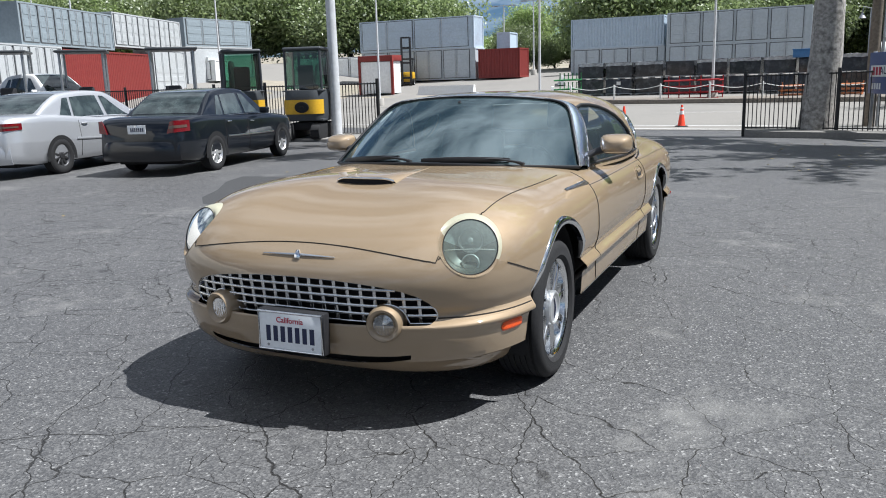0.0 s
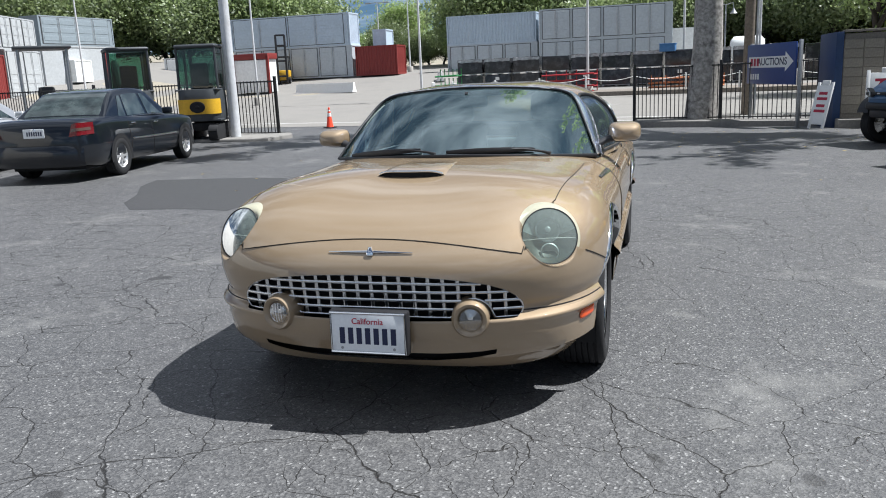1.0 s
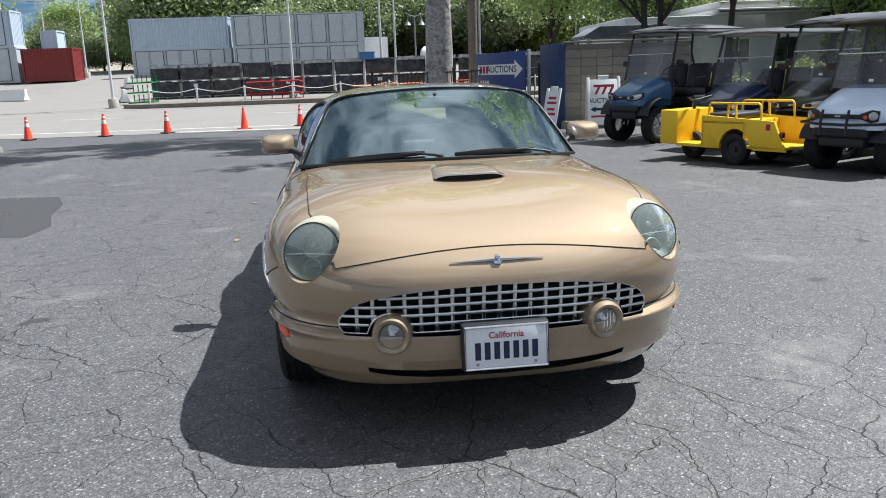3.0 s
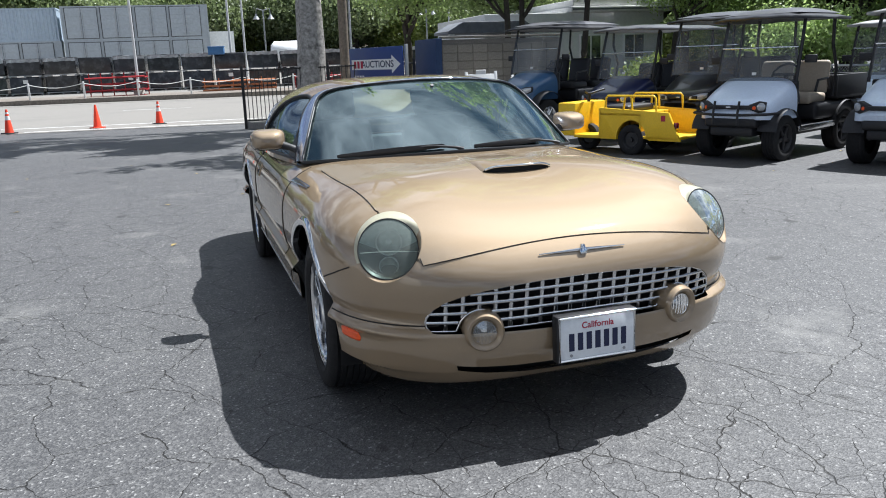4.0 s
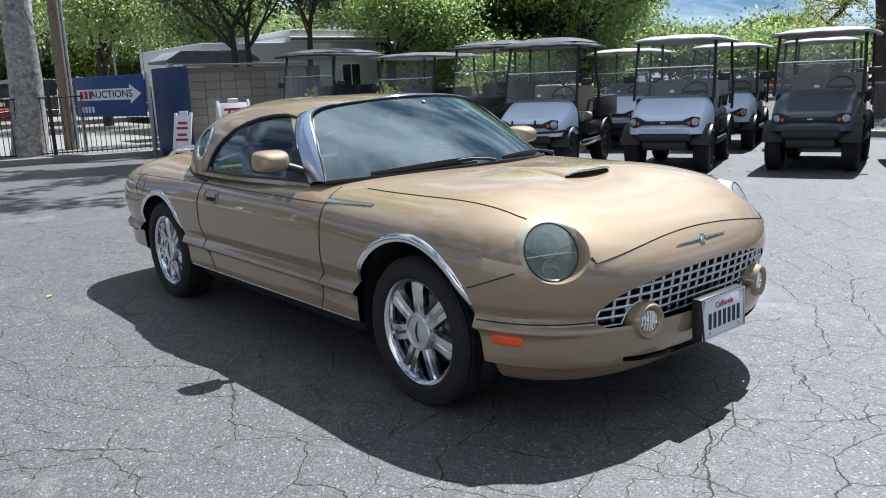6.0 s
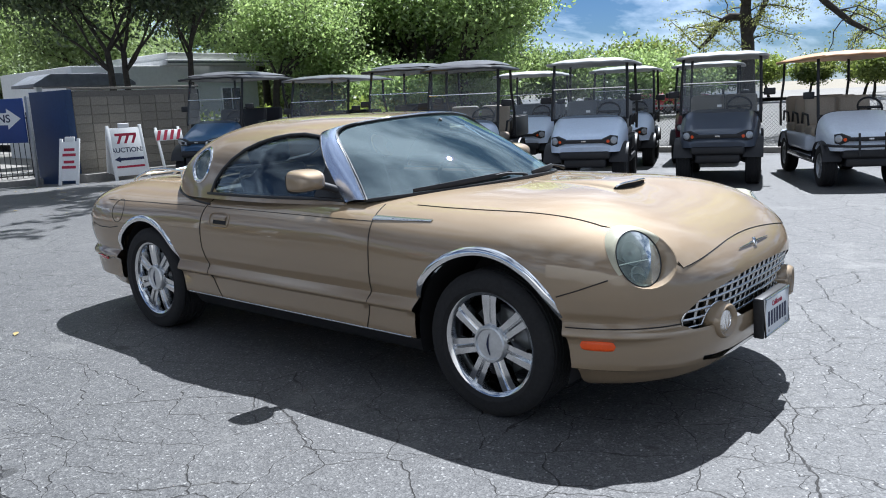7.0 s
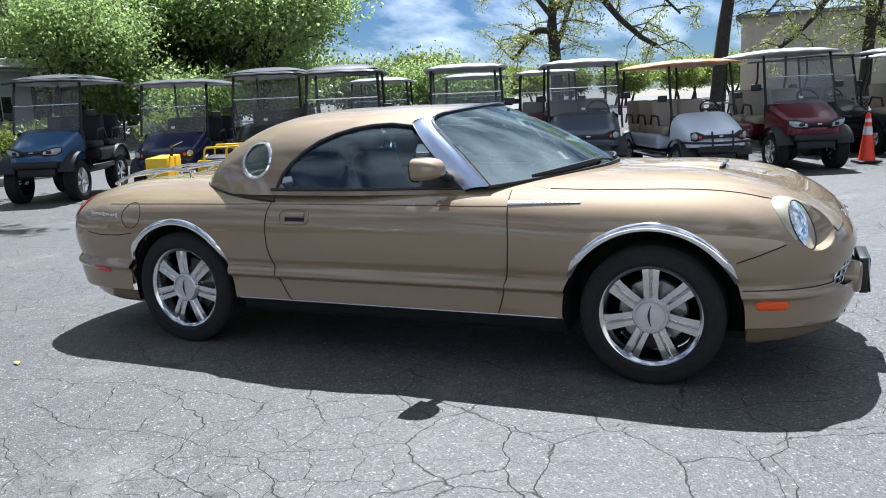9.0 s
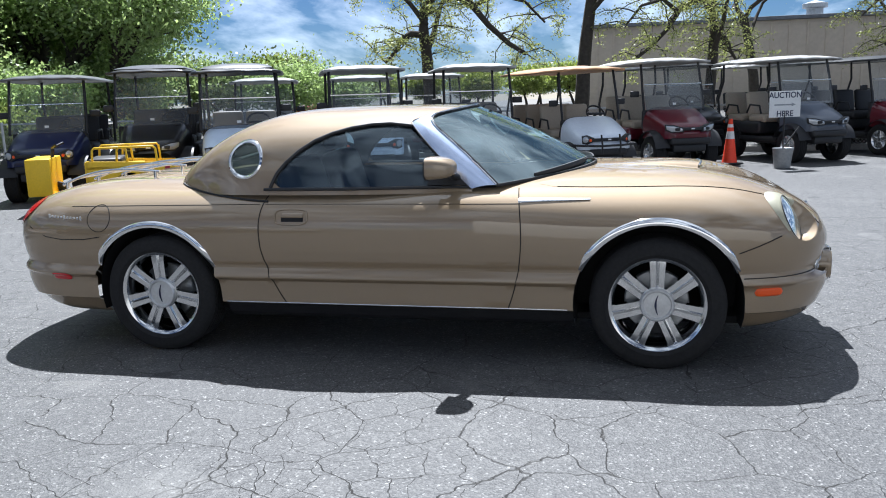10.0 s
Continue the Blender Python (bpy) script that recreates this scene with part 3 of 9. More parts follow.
def ellipse(cx, cy, rx, ry, n=48):
    return [(cx + rx * math.cos(2 * math.pi * i / n), cy + ry * math.sin(2 * math.pi * i / n)) for i in range(n)]


def door_front(z):
    return 0.668 + 0.5 * (z - 0.68) ** 2


def door_rear(z):
    return 2.08 - 0.8 * (z - 0.69) ** 2


HOOD_SIDE = [(0.70, -0.47), (0.712, -0.25), (0.722, 0.0), (0.732, 0.30), (0.735, 0.52), (0.70, 0.60), (0.60, 0.47), (0.45, 0.365), (0.25, 0.295), (0.10, 0.275), (-0.02, 0.272)]


def bonnet_outline():
    """The bonnet's leading edge runs almost level between the headlamps, then back along the fenders."""
    lead = [front_at(x, 0.758 - 0.048 * (x / 0.57) ** 2) for x in np.linspace(0.001, 0.605, 15)]
    lead = [(p.x, p.y) for p in lead]
    lead[0] = (-0.02, lead[0][1])
    return lead + [(0.65, -0.62)] + HOOD_SIDE


CABIN = [(-0.02, 0.33), (0.25, 0.36), (0.50, 0.50), (0.68, 0.68), (0.755, 0.82), (0.77, 1.0), (0.77, 1.95), (0.735, 2.15), (0.65, 2.33), (0.48, 2.50), (0.3, 2.60), (-0.02, 2.66)]
BOOT = [(-0.02, 2.93), (0.3, 2.92), (0.52, 2.90), (0.60, 3.05), (0.615, 3.35), (0.56, 3.56), (0.42, 3.64), (0.2, 3.675), (-0.02, 3.68)]
GRILLE = [(-0.02, 0.632), (0.19, 0.628), (0.30, 0.621), (0.40, 0.610), (0.48, 0.594), (0.545, 0.570), (0.585, 0.540), (0.604, 0.505), (0.604, 0.474), (0.590, 0.455), (0.40, 0.452), (0.2, 0.448), (-0.02, 0.446)]
INTAKE = [(-0.02, 0.300), (0.28, 0.305), (0.44, 0.315), (0.54, 0.328), (0.50, 0.302), (0.40, 0.283), (0.25, 0.268), (-0.02, 0.262)]


def arch(cy, r, a0=0, a1=180, n=40):
    return [(cy + r * math.cos(radians(lerp(a0, a1, i / n))), 0.335 + r * math.sin(radians(lerp(a0, a1, i / n)))) for i in range(n + 1)]


def spaced(f, k0, k1, step):
    """Parameters between k0 and k1 at about even distances along f."""
    ks = np.linspace(k0, k1, 1200)
    pts = np.array([f(k)[:2] for k in ks])
    d = np.concatenate([[0], np.cumsum(np.hypot(*np.diff(pts, axis=0).T))])
    return list(np.interp(np.linspace(0, d[-1], max(4, int(d[-1] / step))), d, ks))


def wheel(parent, x, y, sx, name, turn=0.0):
    """A chromed wheel with seven spokes; sx is the side that it faces."""
    w = new(name)
    w.parent = parent
    w.matrix_basis = Matrix.Translation((x, y, 0.33)) @ Matrix.Rotation(radians(90 * sx), 4, "Y")
    R, T = 0.333, 0.115
    bm = bmesh.new()
    prof = [(0.222, -T * 0.8), (0.25, -T * 0.95), (0.29, -T), (0.318, -T * 0.93), (R - 0.003, -T * 0.78)]
    for i in range(7):
        z = lerp(-T * 0.72, T * 0.72, i / 6)
        prof += [(R, z - 0.011), (R, z + 0.009), (R - 0.007, z + 0.011)] if i < 6 else [(R, z)]
    prof += [(R - 0.003, T * 0.78), (0.318, T * 0.93), (0.29, T), (0.262, T * 0.97), (0.258, T * 0.985), (0.25, T * 0.95), (0.238, T * 0.86)]
    lathe(bm, prof, 72)
    part("tyre", bm, TYRE, w, smooth=40)
    bm = bmesh.new()
    lathe(bm, [(0.215, -0.09), (0.205, -0.03), (0.205, 0.03), (0.212, 0.06), (0.222, 0.085), (0.238, 0.097), (0.246, 0.098), (0.247, 0.09), (0.235, 0.07)], 64)
    lathe(bm, [(0.086, 0.02), (0.086, 0.07), (0.07, 0.082), (0, 0.082)], 32)
    for i in range(7):
        a = 2 * math.pi * i / 7 + turn
        m = Matrix.Rotation(a, 4, "Z")
        for s in (-1, 1):
            vs = []
            for r, hw, z in ((0.06, 0.036, 0.074), (0.12, 0.037, 0.080), (0.19, 0.041, 0.083), (0.236, 0.047, 0.078)):
                vs.append([bm.verts.new(m @ Vector((r, s * hw * t, z - (0.012 if t < 0.2 else 0.0) - (0.03 if t > 1 else 0)))) for t in (0.0, 0.22, 0.9, 1.02)])
            for a0, b0 in zip(vs, vs[1:]):
                for j in range(3):
                    q = (a0[j], b0[j], b0[j + 1], a0[j + 1])
                    bm.faces.new(q if s > 0 else q[::-1])
    part("rim", bm, RIM, w, "bright chrome rim with seven spokes", smooth=30)
    bm = bmesh.new()
    lathe(bm, [(0.084, 0.07), (0.084, 0.090), (0.078, 0.097), (0.071, 0.097), (0.066, 0.089), (0.058, 0.0885), (0.03, 0.091), (0, 0.092)], 40)
    cap = part("centre_cap", bm, CAP, w, "satin chrome cap with raised ring", smooth=28)
    bm = bmesh.new()
    tube(bm, [Vector((x, 0.012 * (1 - (x / 0.05) ** 2) - 0.004, 0.0935)) for x in np.linspace(-0.05, 0.05, 13)], [0.0015 + 0.004 * (1 - abs(t)) for t in np.linspace(-1, 1, 13)], 6)
    part("winged_bar", bm, INK, cap, smooth=50)
    bm = bmesh.new()
    lathe(bm, [(0, 0.012), (0.155, 0.012), (0.16, 0.005), (0.16, -0.02), (0, -0.02)], 40)
    part("brake_disc", bm, STEEL, w, smooth=30)
    bm = bmesh.new()
    box(bm, -0.16, -0.07, -0.07, 0.07, -0.03, 0.04, 0.01)
    part("brake_caliper", bm, BLACK, w)
    return w


def seam(name, pts, parent, r=0.0035, mat=None):
    bm = bmesh.new()
    tube(bm, pts, r, 6)
    return part(name, bm, mat or SEAM, parent, smooth=60)


def hero_car():
    car = thing("roadster", "gold metallic two-seat roadster with hardtop parked on cracked asphalt", "car")
    ks = spaced(ring_point, 0.0, 1.0, 0.022)[:-1] + list(np.linspace(1, 2, 125))[:-1] + spaced(ring_point, 2.0, 3.0, 0.026)
    zs = [0.19, 0.2, 0.21, 0.23, 0.255, 0.283, 0.29, 0.297, 0.32, 0.345, 0.37, 0.395, 0.42, 0.433, 0.438, 0.442, 0.447, 0.453, 0.462, 0.47, 0.477, 0.484, 0.487, 0.493, 0.502, 0.515, 0.53, 0.545, 0.56, 0.58]
    vs = [(z - 0.19) / (ZB - 0.19) for z in zs] + [1 + x for x in list(np.linspace(0, 0.86, 32)) + [0.90, 0.94, 0.97, 0.985, 0.995, 1.0]]
    body = Patch(body_point, ks, vs)
    yz, xz, xy = (lambda p: (p.y, p.z)), (lambda p: (p.x, p.z)), (lambda p: (p.x, p.y))
    for cy, r in ((0.0, 0.412), (2.727, 0.388)):
        body.mark("gone", [(cy - r, 0.1)] + arch(cy, r)[::-1] + [(cy + r, 0.1)], yz, lambda p: p.x > 0.5, hold=True)
    lamp_c, lamp_n = Vector((0.693, -0.624, 0.742)), Vector((0.30, -0.86, 0.41)).normalized()
    lamp_u = Vector((0, 0, 1)).cross(lamp_n).normalized()
    lamp_v = lamp_n.cross(lamp_u)

    def face_on(p):
        d = p - lamp_c
        return d.dot(lamp_u), d.dot(lamp_v)
    body.mark("headlamp", ellipse(0.0, 0.012, 0.127, 0.145), face_on, lambda p: p.y < -0.25 and p.z > 0.55, hold=True)
    body.mark("gone", GRILLE, xz, lambda p: p.y < -0.3, hold=True)
    body.mark("gone", INTAKE, xz, lambda p: p.y < -0.3, hold=True)
    HOOD = bonnet_outline()
    body.mark("under", HOOD, xy, lambda p: p.z > 0.62, hold=True)
    body.mark("gone", CABIN, xy, lambda p: p.z > 0.8, hold=True)
    body.mark("boot", BOOT, xy, lambda p: p.z > 0.7)
    line = [(door_front(z), z) for z in np.linspace(0.296, 1.0, 20)] + [(door_rear(z), z) for z in np.linspace(1.0, 0.296, 20)]
    body.mark("door", line, yz, lambda p: p.x > 0.5)
    body.mark("sill", [(0.38, 0.1), (2.36, 0.1), (2.36, 0.290), (0.38, 0.290)], yz, lambda p: p.x > 0.4)
    bumper = [(-1.1, 0.47), (-0.6, 0.462), (-0.3, 0.462), (-0.3, 0.1), (-1.1, 0.1)]
    body.mark("bumper", bumper, yz)
    rear = [(4.0, 0.485), (3.0, 0.485), (3.0, 0.1), (4.0, 0.1)]
    body.mark("rear_bumper", rear, yz)
    fascia = [(-0.37, 0.60), (-0.46, 0.633), (-0.60, 0.690), (-1.2, 0.9), (-1.2, 0.465), (-0.3, 0.465)]
    body.mark("fascia", fascia, yz)
    shell = part("body_shell", body.build(("body",)), GOLD, car, smooth=38)
    part("front_fascia", body.build(("fascia",)), GOLD, car, smooth=38)
    part("front_bumper", body.build(("bumper",)), GOLD, car, smooth=38)
    part("rear_bumper", body.build(("rear_bumper",)), GOLD, car, smooth=38)
    # sills are black to paint in the shade under the tucked-in edge
    for s in (-1, 1):
        part("sill", body.build(("sill",), one_side=s), BLACK, car, "lower sill painted black for the shade under the doors", smooth=38)
    part("boot_lid", body.build(("boot",)), GOLD, car, smooth=38)
    doors = [part("door", body.build(("door",), one_side=s), GOLD, car, smooth=38) for s in (-1, 1)]
    # bonnet
    hood = Patch(lambda u, v: (u, v, top_z(u, v) + 0.001), list(np.linspace(0, 0.76, 42)), list(np.linspace(-0.86, 0.66, 77)))
    hood.mark("gone", ellipse(0.0, 0.012, 0.128, 0.146), face_on, lambda p: p.y < -0.25, hold=True)
    hood.mark("gone", HOOD, xy, outside=True)
    bonnet = part("bonnet", hood.build(("body",)), GOLD, car, smooth=60)
    part("bonnet_frame", body.build(("under",), push=-0.007), GOLD, bonnet, smooth=60)
    # bonnet scoop
    bm = bmesh.new()

    def scoop(u, v):
        y = lerp(-0.235, 0.24, u)
        hw = 0.165 * (1 - 0.22 * u)
        a = lerp(-1, 1, v)
        x = a * hw
        lift = 0.025 * (1 - ss(0.0, 1.0, u)) * (1 - abs(a) ** 5) + 0.002
        return x, y - 0.028 * (1 - a * a) * (1 - u), top_z(x, y) + lift * (1 if abs(a) < 0.999 else -1)
    sheet(bm, scoop, 20, 28, flip=True)
    part("bonnet_scoop", bm, GOLD, bonnet, smooth=60)
    bm = bmesh.new()
    pts = [Vector(scoop(0, i / 28)) for i in range(1, 28)]
    tube(bm, [p + Vector((0, -0.004, 0.0)) for p in pts], 0.0055, 8)
    part("scoop_trim", bm, CHROME, bonnet, "chrome lip over the scoop", smooth=60)
    # the mouth is closed by a dark sheet that paints its inner shade
    bm = bmesh.new()
    sheet(bm, lambda u, v: Vector(scoop(0, lerp(0.03, 0.97, v))).lerp(Vector((lerp(-0.158, 0.158, v), -0.243 - 0.02 * (1 - (2 * v - 1) ** 2), top_z(lerp(-0.158, 0.158, v), -0.25) + 0.003)), u) + Vector((0, 0.006, -0.002)), 3, 24)
    part("scoop_mouth", bm, DARK, bonnet, "dark sheet standing in for the shaded scoop mouth", smooth=60)
    # panel gaps
    g = 0.0012
    for sx in (-1, 1):
        fine = []
        for (x0, y0), (x1, y1) in zip(HOOD[:20], HOOD[1:21]):
            n = max(2, int(math.hypot(x1 - x0, y1 - y0) / 0.02))
            fine += [(lerp(x0, x1, i / n), lerp(y0, y1, i / n)) for i in range(n)]
        runs = [[], []]
        for x, y in fine:
            p = Vector((max(x, 0), y, top_z(max(x, 0), y) + g))
            if math.hypot(face_on(p)[0] / 0.127, (face_on(p)[1] - 0.012) / 0.145) > 1.0 or y > -0.2:
                runs[0 if x < 0.63 and y < -0.3 else 1].append(Vector((sx * p.x, p.y, p.z)))
        for run in runs:
            seam("bonnet_gap", run, bonnet, 0.0023)
    for d, sx in zip(doors, (-1, 1)):
        zz = np.linspace(0.292, 0.905, 36)
        seam("door_gap", [side_at(door_front(z), z, 0.0008, sx) for z in zz], d, 0.003)
        seam("door_gap", [side_at(door_rear(z), z, 0.0008, sx) for z in zz], d, 0.003)
        seam("sill_gap", [side_at(y, 0.292, 0.001, sx) for y in np.linspace(0.43, 2.32, 40)], d, 0.004)
        # thin satin-chrome line just above the sill gap
        seam("sill_strip", [side_at(y, 0.299, 0.003, sx) for y in np.linspace(0.44, 2.31, 40)], d, 0.0038, SATIN)
        # no gap here: a dark line painted for the shoulder crease's shade
        seam("belt_crease_shade", [side_at(y, 0.838, -0.0005, sx) for y in np.linspace(0.68, 2.05, 40)], d, 0.0022, SEAM)
        seam("rear_crease_shade", [side_at(y, lerp(0.838, 0.825, (y - 2.08) / 1.2), -0.0005, sx) for y in np.linspace(2.08, 3.25, 40)], shell, 0.0022)
        seam("fascia_gap", [on_fascia(y, sx) for y in np.linspace(-0.372, -0.57, 14)], shell, 0.003)
        seam("tail_gap", [side_at(y, z, 0.0, sx) for y, z in [(3.05, 0.66), (3.15, 0.645), (3.3, 0.642), (3.42, 0.655), (3.55, 0.70), (3.62, 0.75)]], shell, 0.003)
        seam("bumper_gap", [Vector((sx * p[0], p[1], p[2])) for p in (body_point(k, (0.474 - 0.19) / (ZB - 0.19)) for k in np.linspace(0.30, 0.80, 40)) if p[1] < -0.40 or p[0] < 0.8], shell, 0.003)
    # arches: bright lips, dark liners
    for cy, r in ((0.0, 0.412), (2.727, 0.388)):
        for sx in (-1, 1):
            bm = bmesh.new()
            rings = []
            for i in range(57):
                a = radians(lerp(24, 156, i / 56))
                ring = []
                k = ss(0.0, 0.22, 1 - abs(2 * i / 56 - 1))
                for rr, o in ((r - 0.006, -0.022), (r - 0.008, 0.004 * k - 0.004 * (1 - k)), (r + 0.004, 0.010 * k), (r + lerp(0.008, 0.019, k), 0.009 * k), (r + lerp(0.012, 0.028, k), 0.003 * k), (r + lerp(0.013, 0.029, k), -0.006)):
                    y, z = cy + rr * math.cos(a), 0.335 + rr * math.sin(a)
                    p = side_at(y, z, o, sx)
                    ring.append(bm.verts.new(p))
                rings.append(ring)
            for a0, b0 in zip(rings, rings[1:]):
                for j in range(5):
                    bm.faces.new((a0[j], a0[j + 1], b0[j + 1], b0[j]))
            part("arch_trim", bm, CHROME, car, "chrome wheel arch trim", smooth=50)
            bm = bmesh.new()
            sheet(bm, lambda u, v: (sx * lerp(0.86, 0.50, v), cy + (r + 0.002) * math.cos(math.pi * lerp(-0.09, 1.09, u)), 0.335 + (r + 0.002) * math.sin(math.pi * lerp(-0.09, 1.09, u))), 30, 3)
            sheet(bm, lambda u, v: (sx * 0.52, cy + (r + 0.01) * lerp(-1, 1, u), lerp(0.2, 0.78, v)), 4, 4)
            part("arch_liner", bm, DARK, car, smooth=60)
        for sx in (-1, 1):
            wheel(car, sx * (0.775 if cy < 1 else 0.79), cy if cy < 1 else 2.723, sx, "wheel", math.pi * (0.0 if cy < 1 else 0.87))
    # floor pan
    bm = bmesh.new()
    box(bm, -0.70, 0.70, -0.55, 3.30, 0.2, 0.24, 0.01)
    part("floor_pan", bm, DARK, car)
    # grille
    gr = new("grille")
    gr.parent = car

    def gz_top(x):
        return float(np.interp(abs(x), [p[0] for p in GRILLE[:8]], [p[1] for p in GRILLE[:8]]))

    def gz_bot(x):
        pod = 0.452
        dx = abs(abs(x) - 0.415)
        if dx < 0.078:
            pod = max(pod, 0.455 + math.sqrt(0.078 ** 2 - dx ** 2))
        return pod

    def grille_at(x, z, out):
        """The grille's own even face, free of the bumper's ledge."""
        p, q = front_at(x, 0.50, out), front_at(x, 0.60, out)
        return Vector((x, lerp(p.y, q.y, 0.5 + 0.45 * (z - 0.55) / 0.10), z))
    bm = bmesh.new()
    sheet(bm, lambda u, v: grille_at(lerp(-0.615, 0.615, u), lerp(0.43, 0.645, v), -0.09), 40, 6)
    part("grille_back", bm, DARK, gr, smooth=60)
    for i in range(-9, 10):
        x = i * 0.0597 + 0.002
        z0, z1 = gz_bot(x), gz_top(x)
        if z1 - z0 < 0.02:
            continue
        bm = bmesh.new()
        tube(bm, [grille_at(x, lerp(z0, z1, j / 6), -0.012) for j in range(7)], 0.0092, 8, flat=0.75, up=(0, 1, 0))
        part("grille_bar", bm, SATIN, gr, smooth=60)
    for z in (0.487, 0.523, 0.559, 0.595):
        xe = [x for x in np.linspace(-0.602, 0.602, 121) if gz_bot(x) + 0.002 < z < gz_top(x) - 0.004]
        runs, cur = [], []
        for x in xe:
            if cur and x - cur[-1] > 0.015:
                runs.append(cur)
                cur = []
            cur.append(x)
        runs.append(cur)
        for run in runs:
            if len(run) < 3:
                continue
            bm = bmesh.new()
            tube(bm, [grille_at(x, z, -0.010) for x in run], 0.0090, 8, flat=0.85)
            part("grille_bar", bm, SATIN, gr, smooth=60)
    bm = bmesh.new()
    edge = [grille_at(x, gz_top(x), -0.006) for x in np.linspace(-0.602, 0.602, 60)]
    edge += [grille_at(x, z, -0.006) for x, z in ((0.605, 0.49), (0.602, 0.468))]
    edge += [grille_at(x, gz_bot(x), -0.006) for x in np.linspace(0.59, -0.59, 90)]
    edge += [grille_at(x, z, -0.006) for x, z in ((-0.602, 0.468), (-0.605, 0.49))]
    tube(bm, edge, 0.005, 8, closed=True)
    part("grille_surround", bm, SATIN, gr, "chrome grille surround", smooth=60)
    # lower intake
    bm = bmesh.new()
    sheet(bm, lambda u, v: front_at(lerp(-0.56, 0.56, u), lerp(0.25, 0.335, v), -0.05), 30, 3)
    part("lower_intake", bm, DARK, car, smooth=60)
    # fog lamps in round pods
    for sx in (-1, 1):
        x, z = 0.415 * sx, 0.458
        p = front_at(x, 0.44)
        m = Matrix.Translation((x, p.y - 0.016, z)) @ Matrix.Rotation(radians(90), 4, "X") @ Matrix.Rotation(radians(10 * sx), 4, "Y")
        pod = new("fog_lamp")
        pod.parent = car
        pod.matrix_basis = m @ Matrix.Scale(0.91, 4)
        bm = bmesh.new()
        lathe(bm, [(0.086, -0.10), (0.084, -0.03), (0.080, -0.010), (0.072, 0.0), (0.063, -0.003), (0.054, -0.016), (0.050, -0.034)], 40)
        part("pod", bm, GOLD, pod, smooth=50)
        bm = bmesh.new()
        lathe(bm, [(0.051, -0.022), (0.047, -0.016), (0.0445, -0.022)], 32)
        part("bezel", bm, CHROME, pod, smooth=50)
        bm = bmesh.new()
        lathe(bm, [(0, -0.052), (0.02, -0.048), (0.036, -0.036), (0.046, -0.022)], 28)
        part("reflector", bm, BRIGHT, pod, smooth=50)
        bm = bmesh.new()
        lathe(bm, [(0.013, -0.05), (0.012, -0.03), (0.0, -0.027)], 14)
        part("bulb_cap", bm, CHROME, pod, smooth=50)
        bm = bmesh.new()
        sheet(bm, lambda u, v: (0.045 * v * math.cos(2 * math.pi * u), 0.045 * v * math.sin(2 * math.pi * u), -0.019 + 0.0035 * (1 - v * v) + 0.0012 * math.sin(0.045 * v * math.cos(2 * math.pi * u) * 420)), 48, 10)
        part("lens", bm, FOG_LENS, pod, smooth=60)
    # headlamps: round lenses that stand a little proud of the fenders
    rim_pts = []
    for k, f in enumerate(body.faces):
        if body.tag[k] == "headlamp":
            rim_pts += [(body.p[i], body.uv[i]) for i in f]

    def on_shell(q):
        """The fender's surface along the lamp's axis at q, taken from the points inside the opening."""
        u, v = min(rim_pts, key=lambda s: (face_on(s[0])[0] - q[0]) ** 2 + (face_on(s[0])[1] - q[1]) ** 2)[1]
        for _ in range(5):
            h = 1e-4
            q0 = np.array(face_on(Vector(body_point(u, v))))
            J = np.stack([(np.array(face_on(Vector(body_point(u + h, v)))) - q0) / h, (np.array(face_on(Vector(body_point(u, v + h)))) - q0) / h], 1)
            d = np.linalg.lstsq(J, np.array(q) - q0, rcond=1e-3)[0]
            u, v = u + float(np.clip(d[0], -0.03, 0.03)), v + float(np.clip(d[1], -0.03, 0.03))
        return Vector(body_point(u, v))
    for sx in (-1, 1):
        flip = Matrix.Diagonal((sx, 1, 1, 1))
        hl = new("headlamp")
        hl.parent = car
        axis = flip @ lamp_n

        def lamp_point(a, r, out):
            p = lamp_c + lamp_u * (r * 0.113 * math.cos(a)) + lamp_v * (r * 0.116 * math.sin(a)) + lamp_n * out
            return Vector((sx * p.x, p.y, p.z))
        bm = bmesh.new()

        def skirt(u, v):
            a = 2 * math.pi * u
            o = on_shell((0.130 * math.cos(a), 0.012 + 0.148 * math.sin(a)))
            p = Vector((sx * o.x, o.y, o.z)) + axis * 0.0015
            q = lamp_point(a, 1.0, 0.008)
            return p.lerp(q, v) + axis * 0.010 * math.sin(math.pi * v) * (0.6 + 0.4 * math.sin(a))
        sheet(bm, lambda u, v: skirt(lerp(-0.07, 0.44, u), v), 40, 5, flip=sx > 0)
        part("rim", bm, PALE_RIM, hl, "pale faded ribbed plastic edge", smooth=60)
        bm = bmesh.new()
        sheet(bm, lambda u, v: skirt(lerp(0.44, 0.93, u), v), 40, 5, flip=sx > 0)
        part("flare", bm, GOLD, hl, smooth=60)
        bm = bmesh.new()
        sheet(bm, lambda u, v: lamp_point(2 * math.pi * u, v, 0.010 + 0.020 * (1 - v * v)), 48, 8, flip=sx < 0)
        part("lens", bm, HAZY, hl, "hazy clear headlamp lens", smooth=60)
        # the bowl in two halves: darker grey below, paler above
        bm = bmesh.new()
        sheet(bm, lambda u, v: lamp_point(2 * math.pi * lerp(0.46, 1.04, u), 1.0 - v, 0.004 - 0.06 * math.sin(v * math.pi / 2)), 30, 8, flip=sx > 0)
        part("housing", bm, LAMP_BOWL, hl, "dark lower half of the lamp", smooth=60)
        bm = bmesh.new()
